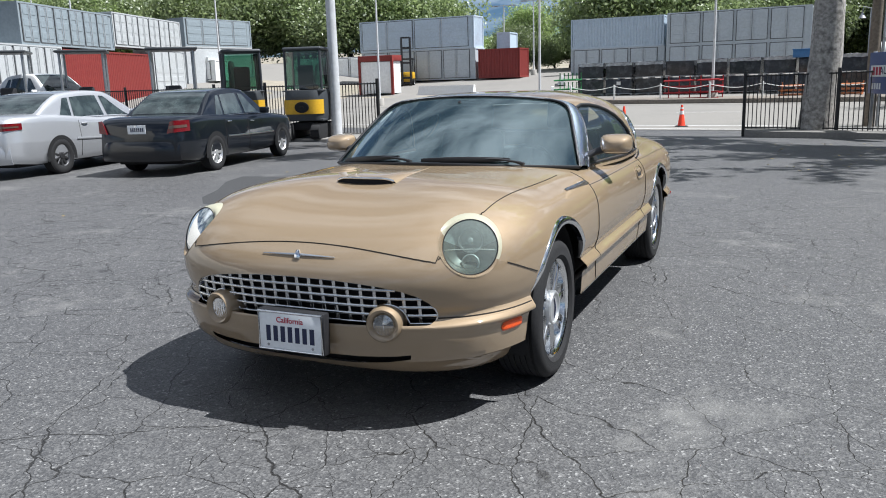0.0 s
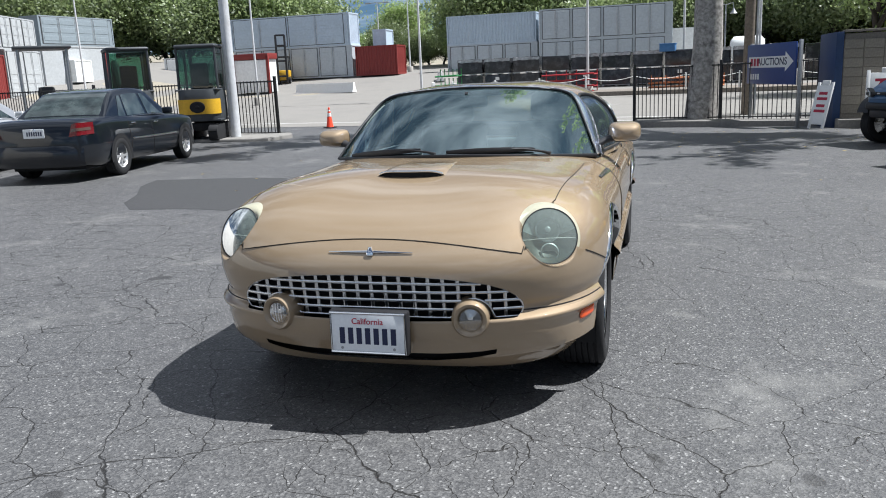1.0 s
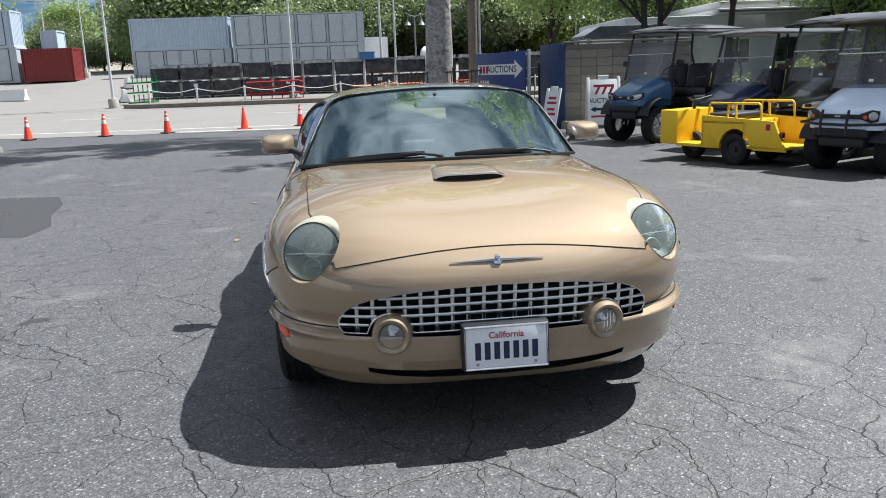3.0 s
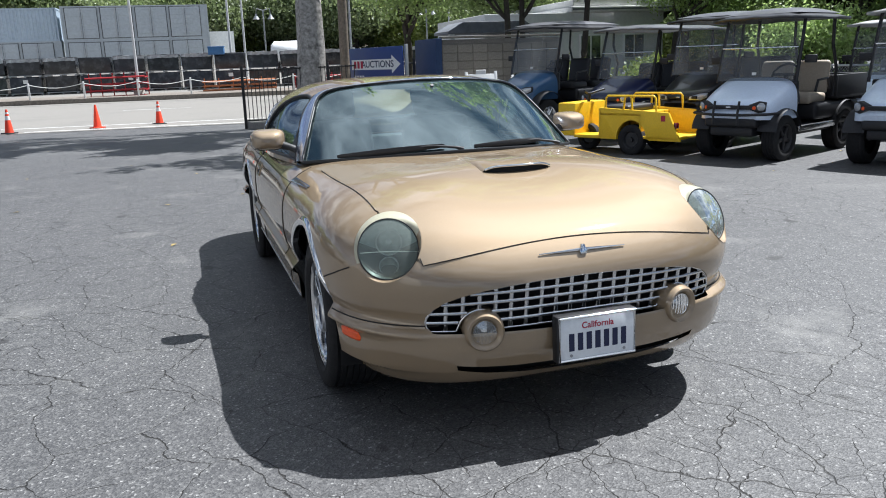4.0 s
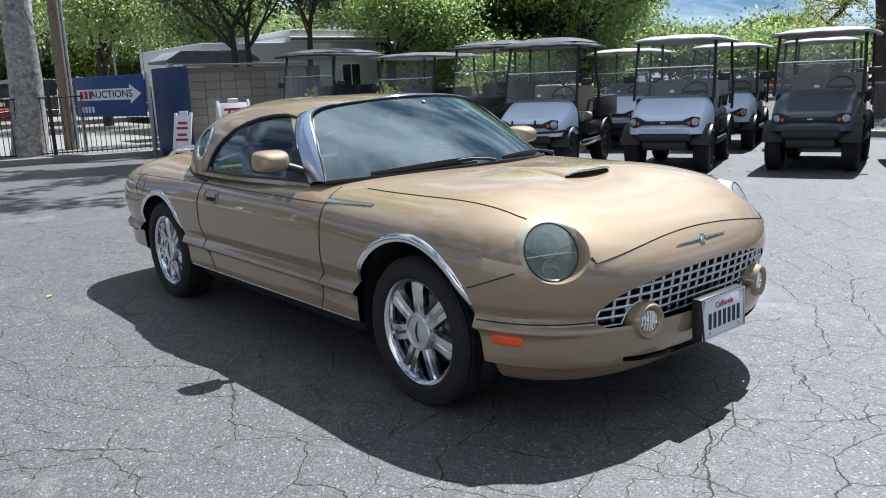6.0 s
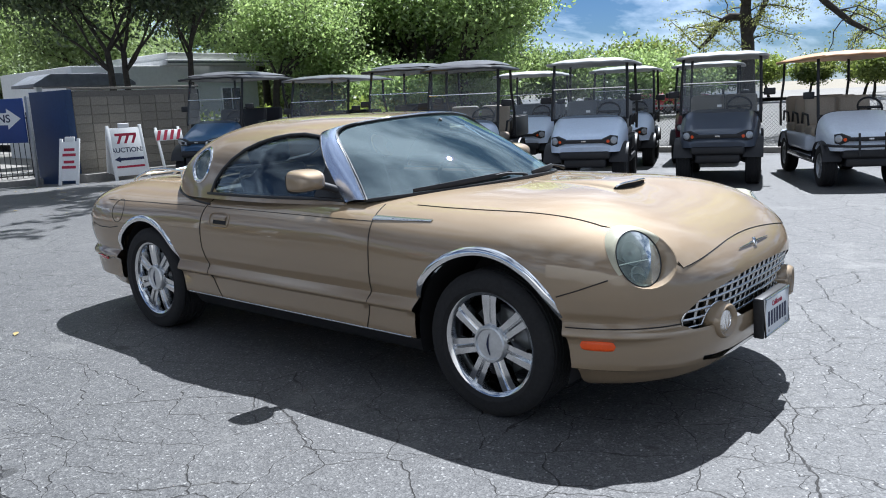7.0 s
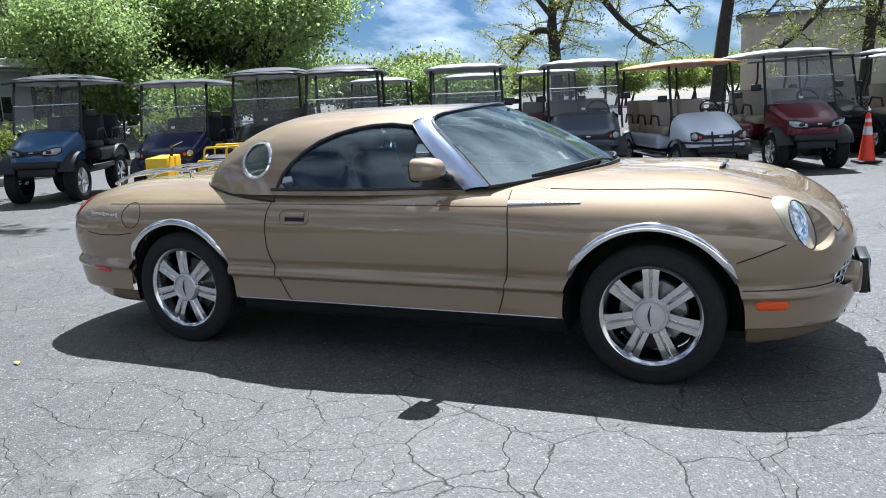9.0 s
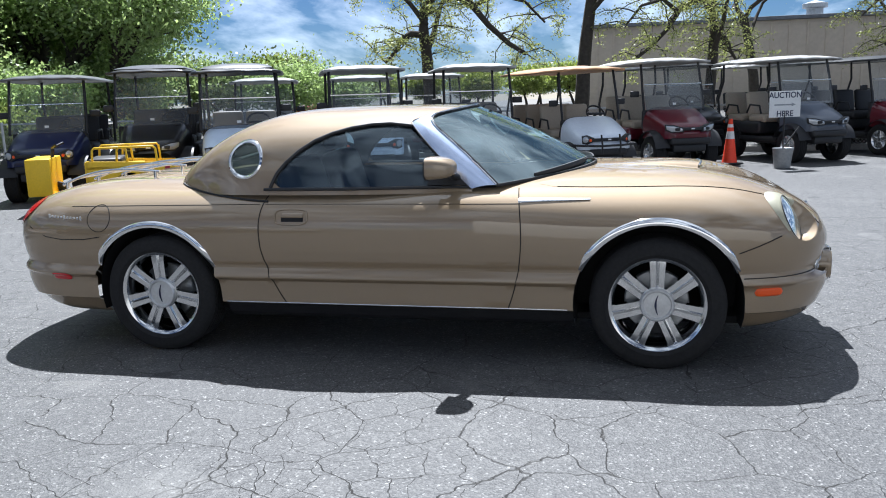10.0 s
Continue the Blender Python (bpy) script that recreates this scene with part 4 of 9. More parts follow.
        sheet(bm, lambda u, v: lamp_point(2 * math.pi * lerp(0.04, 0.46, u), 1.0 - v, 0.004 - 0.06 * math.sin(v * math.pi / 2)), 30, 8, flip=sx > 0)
        part("upper_housing", bm, LAMP_TOP, hl, "pale silver upper half of the lamp", smooth=60)
        m = Matrix.Translation(lamp_point(math.pi / 2, 0.28, -0.055)) @ axis.to_track_quat("Z", "Y").to_matrix().to_4x4()
        m2 = Matrix.Translation(lamp_point(-math.pi / 2, 0.52, -0.045)) @ axis.to_track_quat("Z", "Y").to_matrix().to_4x4()
        bm = bmesh.new()
        lathe(bm, [(0, 0.0), (0.03, 0.006), (0.05, 0.03), (0.052, 0.034), (0.046, 0.036)], 28, m=m)
        lathe(bm, [(0, 0.0), (0.022, 0.006), (0.036, 0.022), (0.038, 0.026), (0.033, 0.028)], 24, m=m2)
        lathe(bm, [(0.0, 0.02), (0.011, 0.022), (0.012, 0.045), (0.0, 0.05)], 14, m=m)
        part("reflector", bm, LAMP_CUP, hl, smooth=50)
        bm = bmesh.new()
        tube(bm, [lamp_point(a, 1.0, 0.011) for a in np.linspace(0, 2 * math.pi, 49)[:-1]], 0.0024, 6, closed=True)
        part("seal", bm, BLACK, hl, smooth=60)
        bm = bmesh.new()
        tube(bm, [lamp_point(math.pi if t < 0 else 0, abs(t), 0.006 + 0.02 * (1 - t * t) - 0.004) - Vector((0, 0, 0.012)) for t in np.linspace(-0.97, 0.97, 18)], 0.0018, 6)
        part("divider", bm, WHITE, hl, smooth=60)
    # badge on the nose: plain bird-like bar
    bm = bmesh.new()
    tube(bm, [front_at(x, 0.714 + 0.002 * (1 - abs(x) / 0.18), 0.005) for x in np.linspace(-0.178, 0.178, 25)], [0.0018 + 0.004 * (1 - abs(t)) for t in np.linspace(-1, 1, 25)], 8)
    q = front_at(0, 0.716, 0.008)
    slab(bm, [(-0.012, -0.018), (0.012, -0.018), (0.016, -0.006), (0.006, 0.02), (-0.006, 0.02), (-0.016, -0.006)], -0.006, 0.008, 0.003, Matrix.Translation(q) @ Matrix.Rotation(radians(75), 4, "X"))
    part("nose_badge", bm, CHROME, car, "slim chrome winged bar", smooth=40)
    # number plate on a dark bracket
    plate = new("number_plate")
    plate.parent = car
    plate.matrix_basis = Matrix.Translation((0.008, -0.952, 0.408)) @ Matrix.Rotation(radians(88), 4, "X")
    bm = bmesh.new()
    box(bm, -0.165, 0.165, -0.09, 0.09, -0.05, -0.004, 0.008)
    part("bracket", bm, BLACK, plate)
    bm = bmesh.new()
    box(bm, -0.1525, 0.1525, -0.0762, 0.0762, -0.003, 0.0, 0.001)
    part("plate", bm, PLATE, plate, "white plate with dark characters")
    bm = bmesh.new()
    tube(bm, [(-0.156, -0.08, 0), (0.156, -0.08, 0), (0.156, 0.082, 0), (-0.156, 0.082, 0)], 0.0065, 8, closed=True)
    part("plate_frame", bm, CHROME, plate, "chrome plate frame", smooth=50)
    for i in range(7):
        bm = bmesh.new()
        x = -0.108 + 0.036 * i
        box(bm, x - 0.011, x + 0.011, -0.045, 0.022, 0.0, 0.0015, 0.0004, segs=1)
        part("character_bar", bm, INK, plate)
    writing("state_name", "California", 0.034, RED_INK, plate, pose(0.0, 0.048, 0.0008), 0.0005)
    for x in (-0.11, 0.11):
        bm = bmesh.new()
        lathe(bm, [(0.006, 0), (0.006, 0.002), (0, 0.003)], 10, m=Matrix.Translation((x, -0.062, 0)))
        part("screw", bm, STEEL, plate)
    # side markers, vents, handles, badges
    for sx in (-1, 1):
        for y0, z0, hw, mat, nm in ((-0.521, 0.402, 0.068, AMBER, "front_marker"), (3.335, 0.424, 0.066, MARKER_RED, "rear_marker")):
            bm = bmesh.new()

            def lens(u, v, y0=y0, z0=z0, hw=hw):
                a, b = lerp(-1, 1, u), lerp(-1, 1, v)
                s = (1 - abs(a) ** 4) ** 0.25
                p = side_at(y0 + a * hw, z0 + 0.021 * b * s, 0.0, sx)
                o = 0.006 * max(0.0, (1 - a ** 6)) * max(0.0, (1 - b ** 6)) + (0.0015 if y0 < 0 else 0.005)
                return p + Vector((sx * o, (-o if y0 < 0 else o) * 0.7, 0))
            sheet(bm, lens, 18, 8, flip=sx < 0)
            part(nm, bm, mat, car, "amber side marker" if y0 < 0 else "red side marker", smooth=50)
        bm = bmesh.new()
        sheet(bm, lambda u, v: side_at(lerp(0.685, 0.33, u), 0.853 + lerp(-0.011, 0.011, v) * (1 - 0.6 * u) + 0.004 * u, 0.0065 * (1 - (2 * v - 1) ** 4) + 0.001, sx), 20, 6, flip=sx > 0)
        part("fender_badge", bm, SATIN, car, "slim chrome fender spear", smooth=60)
        bm = bmesh.new()
        for i in range(9):
            y = 0.56 - i * 0.022
            p = side_at(y, 0.8545, 0.0072, sx)
            box(bm, -0.0007, 0.0007, -0.005, 0.005, -0.002, 0.002, m=Matrix.Translation(p))
        part("badge_script", bm, INK, car)
        door = doors[0 if sx < 0 else 1]
        hd = new("door_handle")
        hd.parent = door
        bm = bmesh.new()
        ring = [side_at(1.893 + 0.092 * math.copysign(abs(math.cos(a)) ** 0.5, math.cos(a)), 0.774 + 0.039 * math.copysign(abs(math.sin(a)) ** 0.6, math.sin(a)), 0.002, sx) for a in np.linspace(0, 2 * math.pi, 49)[:-1]]
        tube(bm, ring, 0.0045, 6, closed=True)
        part("escutcheon", bm, GOLD, hd, smooth=60)
        # flat dark sheet paints the shade behind the pull; no hollow is cut
        bm = bmesh.new()
        sheet(bm, lambda u, v: side_at(1.893 + lerp(-0.07, 0.055, u), 0.774 + lerp(-0.024, 0.0, v), 0.0015, sx), 8, 4)
        part("recess_shade", bm, DARK, hd, smooth=60)
        bm = bmesh.new()
        sheet(bm, lambda u, v: side_at(1.893 + lerp(-0.068, 0.05, u), 0.774 + lerp(-0.003, 0.022, v), 0.006 * (1 - (2 * v - 1) ** 4) + 0.002, sx), 10, 5)
        part("pull", bm, GOLD, hd, smooth=60)
        # fuel cap and rear script on this body
        if sx < 0:
            bm = bmesh.new()
            tube(bm, [side_at(3.055 + 0.071 * math.cos(a), 0.762 + 0.073 * math.sin(a), 0.0, sx) for a in np.linspace(0, 2 * math.pi, 49)[:-1]], 0.0022, 6, closed=True)
            part("fuel_flap", bm, SEAM, car, smooth=60)
        bm = bmesh.new()
        for i in range(11):
            y = 3.17 + i * 0.022
            h = 0.012 if i in (0, 5, 10) else 0.007
            p = side_at(y, 0.762 + 0.001 * i, 0.003, sx)
            box(bm, -0.002, 0.002, -0.007, 0.007, -h, h, 0.0015, Matrix.Translation(p), segs=1)
        part("rear_script", bm, CHROME, car, "small chrome script")
        # tail lamp
        bm = bmesh.new()

        def tail(u, v):
            z = 0.775 + 0.088 * lerp(-1, 1, v)
            x = 0.645 + 0.155 * lerp(-1, 1, u) * math.sqrt(max(0.0, 1 - lerp(-1, 1, v) ** 2))
            lo, hi = 2.0, 3.0
            for _ in range(30):
                mid2 = (lo + hi) / 2
                q2 = on_tail(mid2, z)
                if q2.x > x:
                    lo = mid2
                else:
                    hi = mid2
            q2 = on_tail((lo + hi) / 2, z)
            return Vector((sx * q2.x, q2.y + 0.008, q2.z + 0.002))
        sheet(bm, tail, 16, 12, flip=sx < 0)
        part("tail_lamp", bm, MARKER_RED, car, "red rear lamp", smooth=60)
        # door mirror
        mir = new("door_mirror")
        mir.parent = door
        mir.matrix_basis = Matrix.Translation((sx * 0.922, 1.10, 1.018)) @ Matrix.Rotation(radians(8 * sx), 4, "Z")
        bm = bmesh.new()

        def housing(u, v):
            a, b = lerp(0, 2 * math.pi, u), v
            r = math.sin(min(1.0, b * 1.02) * math.pi / 2) ** 0.55 if b > 0 else 0
            cx = math.copysign(abs(math.cos(a)) ** 0.5, math.cos(a)) * 0.094 * r
            cz = math.copysign(abs(math.sin(a)) ** 0.55, math.sin(a)) * (0.060 if math.sin(a) > 0 else 0.052) * r
            return Vector((cx, lerp(-0.115, 0.02, b ** 1.6), cz + 0.006 * r))
        sheet(bm, housing, 36, 14, flip=False)
        part("mirror_shell", bm, GOLD, mir, smooth=60)
        bm = bmesh.new()
        tube(bm, [(0.093 * math.copysign(abs(math.cos(a)) ** 0.5, math.cos(a)), 0.021, 0.006 + 0.056 * math.copysign(abs(math.sin(a)) ** 0.55, math.sin(a))) for a in np.linspace(0, 2 * math.pi, 33)[:-1]], 0.004, 6, closed=True, up=(0, 1, 0))
        sheet(bm, lambda u, v: Vector((0.091 * v * math.copysign(abs(math.cos(2 * math.pi * u)) ** 0.5, math.cos(2 * math.pi * u)), 0.018, 0.006 + 0.054 * v * math.copysign(abs(math.sin(2 * math.pi * u)) ** 0.55, math.sin(2 * math.pi * u)))), 32, 3)
        part("mirror_glass", bm, [BLACK, CHROME], mir, smooth=60)
        bm = bmesh.new()
        tube(bm, [(-sx * 0.07, -0.03, -0.02), (-sx * 0.12, -0.045, -0.035), (-sx * 0.165, -0.06, -0.055), (-sx * 0.185, -0.075, -0.085)], [0.032, 0.026, 0.03, 0.036], 12, flat=0.75)
        part("mirror_arm", bm, BLACK, mir, "black mirror arm", smooth=60)
    # luggage rack on the boot
    rack = new("boot_rack")
    rack.parent = car
    for x in (-0.46, -0.15, 0.15, 0.46):
        bm = bmesh.new()
        pts = [(x, y, top_z(x, y) + 0.035 + (0.02 * math.sin(math.pi * (y - 2.9) / 0.7))) for y in np.linspace(2.92, 3.6, 16)]
        tube(bm, pts, 0.009, 8)
        for y in (2.95, 3.57):
            tube(bm, [(x, y, top_z(x, y) - 0.002), (x, y, top_z(x, y) + 0.04)], 0.012, 8)
        part("rail", bm, CHROME, rack, smooth=60)
    for y in (3.05, 3.5):
        bm = bmesh.new()
        tube(bm, [(x, y, top_z(x, y) + 0.045) for x in np.linspace(-0.46, 0.46, 14)], 0.008, 8)
        part("crossbar", bm, CHROME, rack, smooth=60)
    greenhouse(car)
    return car


def on_tail(k, z):
    x, y, nx, ny, sp, w = ring_point(k)
    h = min(1.0, max(0.0, (z - ZB) / (ZC(sp) - ZB)))
    m = crown(sp, w, False)
    rho = (1 - h ** m) ** (1 / m)
    return Vector((x * rho, sp + (y - sp) * rho, z))


def on_fascia(y, sx):
    """A point on the joint between fender and nose."""
    z = float(np.interp(-y, [0.37, 0.46, 0.60], [0.60, 0.633, 0.690]))
    return side_at(y, z, 0.0006, sx)


RSIDE, RTAPER, RBACK, RPLAN = 3.6, 0.12, 1.68, 3.2
W1, W2, RP0, RP1, RYR, RZB = 0.80, 0.865, 0.60, 1.70, 2.82, 0.885
RZC = curve_through([(0.6, 1.318), (1.05, 1.322), (1.3, 1.332), (1.6, 1.336), (1.7, 1.335)])


def roof_point(k, v, inset=0.0):
    """k: 0 to 1 along the side, 1 to 2 round the back; v from the belt to the middle of the roof."""
    if k <= 1:
        y = lerp(RP0, RP1, k)
        x, sp, w = lerp(W1, W2, ss(1.0, 1.65, y)), y, 1.0
    else:
        a = (2 - min(k, 2)) * math.pi / 2
        s, c = max(math.sin(a), 0), max(math.cos(a), 1e-9)
        x, y, sp, w = W2 * s ** (2 / RPLAN), RP1 + (RYR - RP1) * c ** (2 / RPLAN), RP1, s ** 4.0
    a = v * math.pi / 2
    m = lerp(RBACK, RSIDE, w)
    rho, h = max(math.cos(a), 0) ** (2 / m), max(math.sin(a), 0) ** (2 / m)
    f = 1 - inset
    return x * rho * f * (1 - lerp(0.17, RTAPER, ss(1.15, 1.65, sp)) * h * w), sp + (y - sp) * rho * f, RZB + (RZC(sp) - RZB) * h * (1 - inset * 0.5)


WINDOW = [(0.945, 0.924), (1.055, 1.045), (1.168, 1.152), (1.28, 1.230), (1.40, 1.245), (1.50, 1.242), (1.60, 1.228), (1.70, 1.202), (1.79, 1.166), (1.87, 1.115), (1.94, 1.055), (1.99, 0.995), (2.025, 0.924)]
HEADER = [(-0.02, 1.03), (0.2, 1.055), (0.38, 1.118), (0.50, 1.185), (0.58, 1.248), (0.625, 1.302), (0.665, 1.262), (0.725, 1.12), (0.765, 0.99), (0.81, 0.90), (0.93, 0.85), (0.93, 0.3), (-0.02, 0.3)]


def roof_x(y, z, out=0.0, sx=-1):
    """The side of the hardtop at y, z."""
    lo, hi = 0.0, 2.0
    for _ in range(40):
        mid = (lo + hi) / 2
        k = mid
        w, sp = (1.0, lerp(RP0, RP1, k)) if k <= 1 else (math.sin((2 - k) * math.pi / 2) ** 4.0, RP1)
        m = lerp(RBACK, RSIDE, w)
        h = min(1.0, max(0.0, (z - RZB) / (RZC(sp) - RZB)))
        v = math.acos(min(1.0, (1 - h ** m) ** 0.5)) / (math.pi / 2) if h < 1 else 1.0
        p = Vector(roof_point(k, v))
        if p.y < y:
            lo = mid
        else:
            hi = mid
    return Vector((sx * (p.x + out), y, z))


def on_deck(y, sx):
    """Where the hardtop's side meets the body's shoulder."""
    z = 0.92
    for _ in range(8):
        z = top_z(roof_x(y, z, 0.0, 1).x, y)
    return roof_x(y, z + 0.002, 0.003, sx)


def shield_point(u, v):
    """The windscreen: u across, v up."""
    a = lerp(-1, 1, u)
    b0 = Vector((0.782 * a, 0.335 + 0.475 * abs(a) ** 2.3, 0.972 - 0.055 * a * a))
    b1 = Vector((0.602 * a, 1.035 + 0.20 * a * a, 1.314 - 0.045 * a * a))
    p = b0.lerp(b1, v)
    bulge = 0.022 * math.sin(math.pi * v)
    return p + Vector((0, -0.4, 0.9)) * bulge * (1 - 0.4 * a * a)


def greenhouse(car):
    yz, xz, xy = (lambda p: (p.y, p.z)), (lambda p: (p.x, p.z)), (lambda p: (p.x, p.y))
    ks = list(np.linspace(0.3, 1, 38))[:-1] + spaced(lambda k: roof_point(k, 0), 1.0, 2.0, 0.024)
    vs = list(np.linspace(0, 0.5, 26)) + list(np.linspace(0.52, 1.0, 22))
    roof = Patch(lambda u, v: roof_point(u, v), ks, vs)
    port = ellipse(2.187, 1.075, 0.092, 0.090, 36)
    rearwin = [(-0.02, 1.235), (0.3, 1.225), (0.46, 1.19), (0.50, 1.10), (0.48, 1.02), (0.3, 0.99), (-0.02, 0.985)]
    roof.mark("gone", HEADER, xy, hold=True)
    roof.mark("window", WINDOW, yz, lambda p: p.x > 0.45, hold=True)
    roof.mark("port", port, yz, lambda p: p.x > 0.35, hold=True)
    roof.mark("rear_glass", rearwin, xz, lambda p: p.y > 2.0)
    bm = roof.build(("body",))
    top = part("hardtop", bm, GOLD, car, "gold removable hardtop with round side windows", smooth=50)
    inner = Patch(lambda u, v: roof_point(u, v, 0.022), ks[::2] + [ks[-1]], vs[::2] + [vs[-1]])
    inner.mark("gone", HEADER, xy)
    inner.mark("gone", WINDOW, yz, lambda p: p.x > 0.45)
    inner.mark("gone", port, yz, lambda p: p.x > 0.35)
    inner.mark("gone", rearwin, xz, lambda p: p.y > 2.0)
    part("headliner", inner.build(("body",)), LINER, top, smooth=60)
    for sx in (-1, 1):
        part("side_window", roof.build(("window",), one_side=sx, push=-0.008), TINT, car, "dark tinted side window", smooth=60)
        part("round_window", roof.build(("port",), one_side=sx, push=-0.006), TINT_GREEN, top, "green round side window", smooth=60)
        bm = bmesh.new()
        rings = []
        for i in range(48):
            a = 2 * math.pi * i / 48
            rings.append([bm.verts.new(roof_x(2.187 + r * math.cos(a), 1.075 + r * 0.98 * math.sin(a), o, sx)) for r, o in ((0.086, -0.006), (0.088, 0.004), (0.098, 0.009), (0.107, 0.004), (0.108, -0.004))])
        for a0, b0 in zip(rings, rings[1:] + rings[:1]):
            for j in range(4):
                bm.faces.new((a0[j], a0[j + 1], b0[j + 1], b0[j]))
        part("round_window_trim", bm, CHROME, top, "chrome ring", smooth=50)
        bm = bmesh.new()
        pts = [roof_x(y, z, 0.001, sx) for y, z in WINDOW[3:]]
        tube(bm, pts, 0.010, 8)
        part("window_seal", bm, BLACK, car, "black rubber window seal", smooth=60)
        bm = bmesh.new()
        tube(bm, [roof_x(y, 0.916, 0.004, sx) for y in np.linspace(0.95, 2.06, 24)], 0.008, 8)
        part("window_sill", bm, BLACK, car, smooth=60)
        bm = bmesh.new()
        tube(bm, [on_deck(y, sx) for y in np.linspace(2.04, 2.66, 36)], 0.006, 6)
        part("hardtop_seal", bm, BLACK, top, smooth=60)
        # black triangle at the mirror's foot
        bm = bmesh.new()
        a, b, c = roof_x(0.958, 0.926, 0.002, sx), roof_x(1.17, 0.926, 0.002, sx), roof_x(1.13, 1.09, 0.002, sx)
        f = bm.faces.new([bm.verts.new(p) for p in (a, b, c)])
        thicken(bm, 0.006)
        part("mirror_patch", bm, BLACK, car)
    part("rear_window", roof.build(("rear_glass",), push=-0.004), GLASS, top, "clear rear window", smooth=60)
    # windscreen
    bm = bmesh.new()
    sheet(bm, shield_point, 40, 18, flip=False)
    part("windscreen", bm, SHIELD, car, "clear raked windscreen", smooth=60)
    # bright frame: broad pillars that bend round into a slim strip over the glass
    inner_line, outer_line = [], []
    for i in range(81):
        q = i / 80
        if q < 0.5:
            g = q / 0.5
            inner_line.append(Vector(shield_point(1.0, g)))
            outer_line.append(roof_x(lerp(0.938, 1.290, g ** 0.95), lerp(0.905, 1.245, g), 0.006, 1))
        else:
            g = 1 - (q - 0.5) / 0.5
            inner_line.append(Vector(shield_point(0.5 + 0.5 * g, 1.0)))
            outer_line.append(Vector((0.622 * g, 1.042 + 0.272 * g * g * (0.62 + 0.38 * g * g), 1.322 - 0.07 * g * g)))
    for line, times in ((inner_line, 60), (outer_line, 8)):
        for _ in range(times):
            line[1:-1] = [line[i - 1] * 0.25 + line[i] * 0.5 + line[i + 1] * 0.25 for i in range(1, len(line) - 1)]
    across = [(Vector((-p.x, p.y, p.z)), Vector((-q.x, q.y, q.z))) for p, q in zip(inner_line, outer_line)] + list(zip(inner_line, outer_line))[-2::-1]

    def frame_strip(u, v):
        p, q = across[min(160, int(round(u * 160)))]
        out = Vector((p.x * 0.6, -0.35, 0.8)).normalized()
        return p.lerp(q, v) + out * (0.007 * (1 - v) + 0.002 + 0.010 * math.sin(math.pi * max(0.0, min(1.0, v))))
    bm = bmesh.new()
    sheet(bm, frame_strip, 160, 8)
    part("windscreen_frame", bm, POLISHED, car, "bright chrome windscreen frame with broad pillars", smooth=60)
    bm = bmesh.new()
    tube(bm, [Vector(frame_strip(i / 160, 0.0)) + Vector((0, -0.001, 0.002)) for i in range(161)], 0.0055, 6)
    part("frame_rib", bm, CHROME, car, "slim chrome rib beside the glass", smooth=60)
    bm = bmesh.new()
    tube(bm, [Vector(frame_strip(i / 160, 1.0)) for i in range(161)], 0.005, 6)
    part("frame_seal", bm, BLACK, car, smooth=60)
    bm = bmesh.new()
    tube(bm, [Vector(frame_strip(i / 160, -0.09)) - Vector((0, 0, 0.003)) for i in range(161)], 0.007, 6)
    tube(bm, [Vector(shield_point(u, 0.0)) + Vector((0, -0.004, 0.004)) for u in np.linspace(0, 1, 41)], 0.010, 6)
    part("windscreen_seal", bm, BLACK, car, smooth=60)
    # cowl
    bm = bmesh.new()
    sheet(bm, lambda u, v: Vector((lerp(-0.72, 0.72, u), lerp(0.255 + 0.33 * abs(2 * u - 1) ** 2.2, 0.36 + 0.47 * abs(2 * u - 1) ** 2.3, v), 0.958 - 0.045 * (2 * u - 1) ** 2 - 0.012 * math.sin(math.pi * v))), 36, 4)
    part("cowl", bm, BLACK, car, smooth=60)
    for x0, x1, off in ((-0.62, -0.13, 0.0), (0.02, 0.47, 0.0)):
        wp = new("wiper")
        wp.parent = car
        bm = bmesh.new()
        n = 18
        pts = []
        for i in range(n):
            x = lerp(x0, x1, i / (n - 1))
            u = (x / 0.772 + 1) / 2
            p = Vector(shield_point(min(max(u, 0), 1), 0.022 + 0.034 * i / (n - 1))) + Vector((0, -0.006, 0.014))
            pts.append(p)
        tube(bm, pts, [0.007 + 0.005 * math.sin(math.pi * i / (n - 1)) for i in range(n)], 6, flat=1.5)
        part("blade", bm, BLACK, wp, smooth=60)
        bm = bmesh.new()
        tube(bm, [pts[n // 2] + Vector((0, 0, 0.005)), pts[n - 3] + Vector((0, -0.015, 0.004)), pts[-1] + Vector((0.05, -0.03, -0.010)), pts[-1] + Vector((0.09, -0.035, -0.022))], [0.005, 0.006, 0.007, 0.012], 8)
        part("arm", bm, BLACK, wp, smooth=60)
    # cabin
    bm = bmesh.new()
    sheet(bm, lambda u, v: Vector((lerp(-0.70, 0.70, u), lerp(0.46 + 0.36 * abs(2 * u - 1) ** 2.3, 1.0, v), 0.93 - 0.02 * v + 0.02 * math.sin(math.pi * v) - 0.05 * abs(2 * u - 1) ** 4)), 24, 8)
    g = sheet(bm, lambda u, v: Vector((lerp(-0.70, 0.70, u), 1.0 + 0.04 * v, lerp(0.91, 0.5, v))), 24, 4)
    part("dashboard", bm, DASH, car, smooth=60)
    bm = bmesh.new()
    box(bm, -0.71, 0.71, 0.7, 2.5, 0.26, 0.33, 0.02)
    box(bm, -0.72, 0.72, 2.34, 2.44, 0.3, 0.90, 0.03)
    part("cabin_floor", bm, LINER, car)
    bm = bmesh.new()
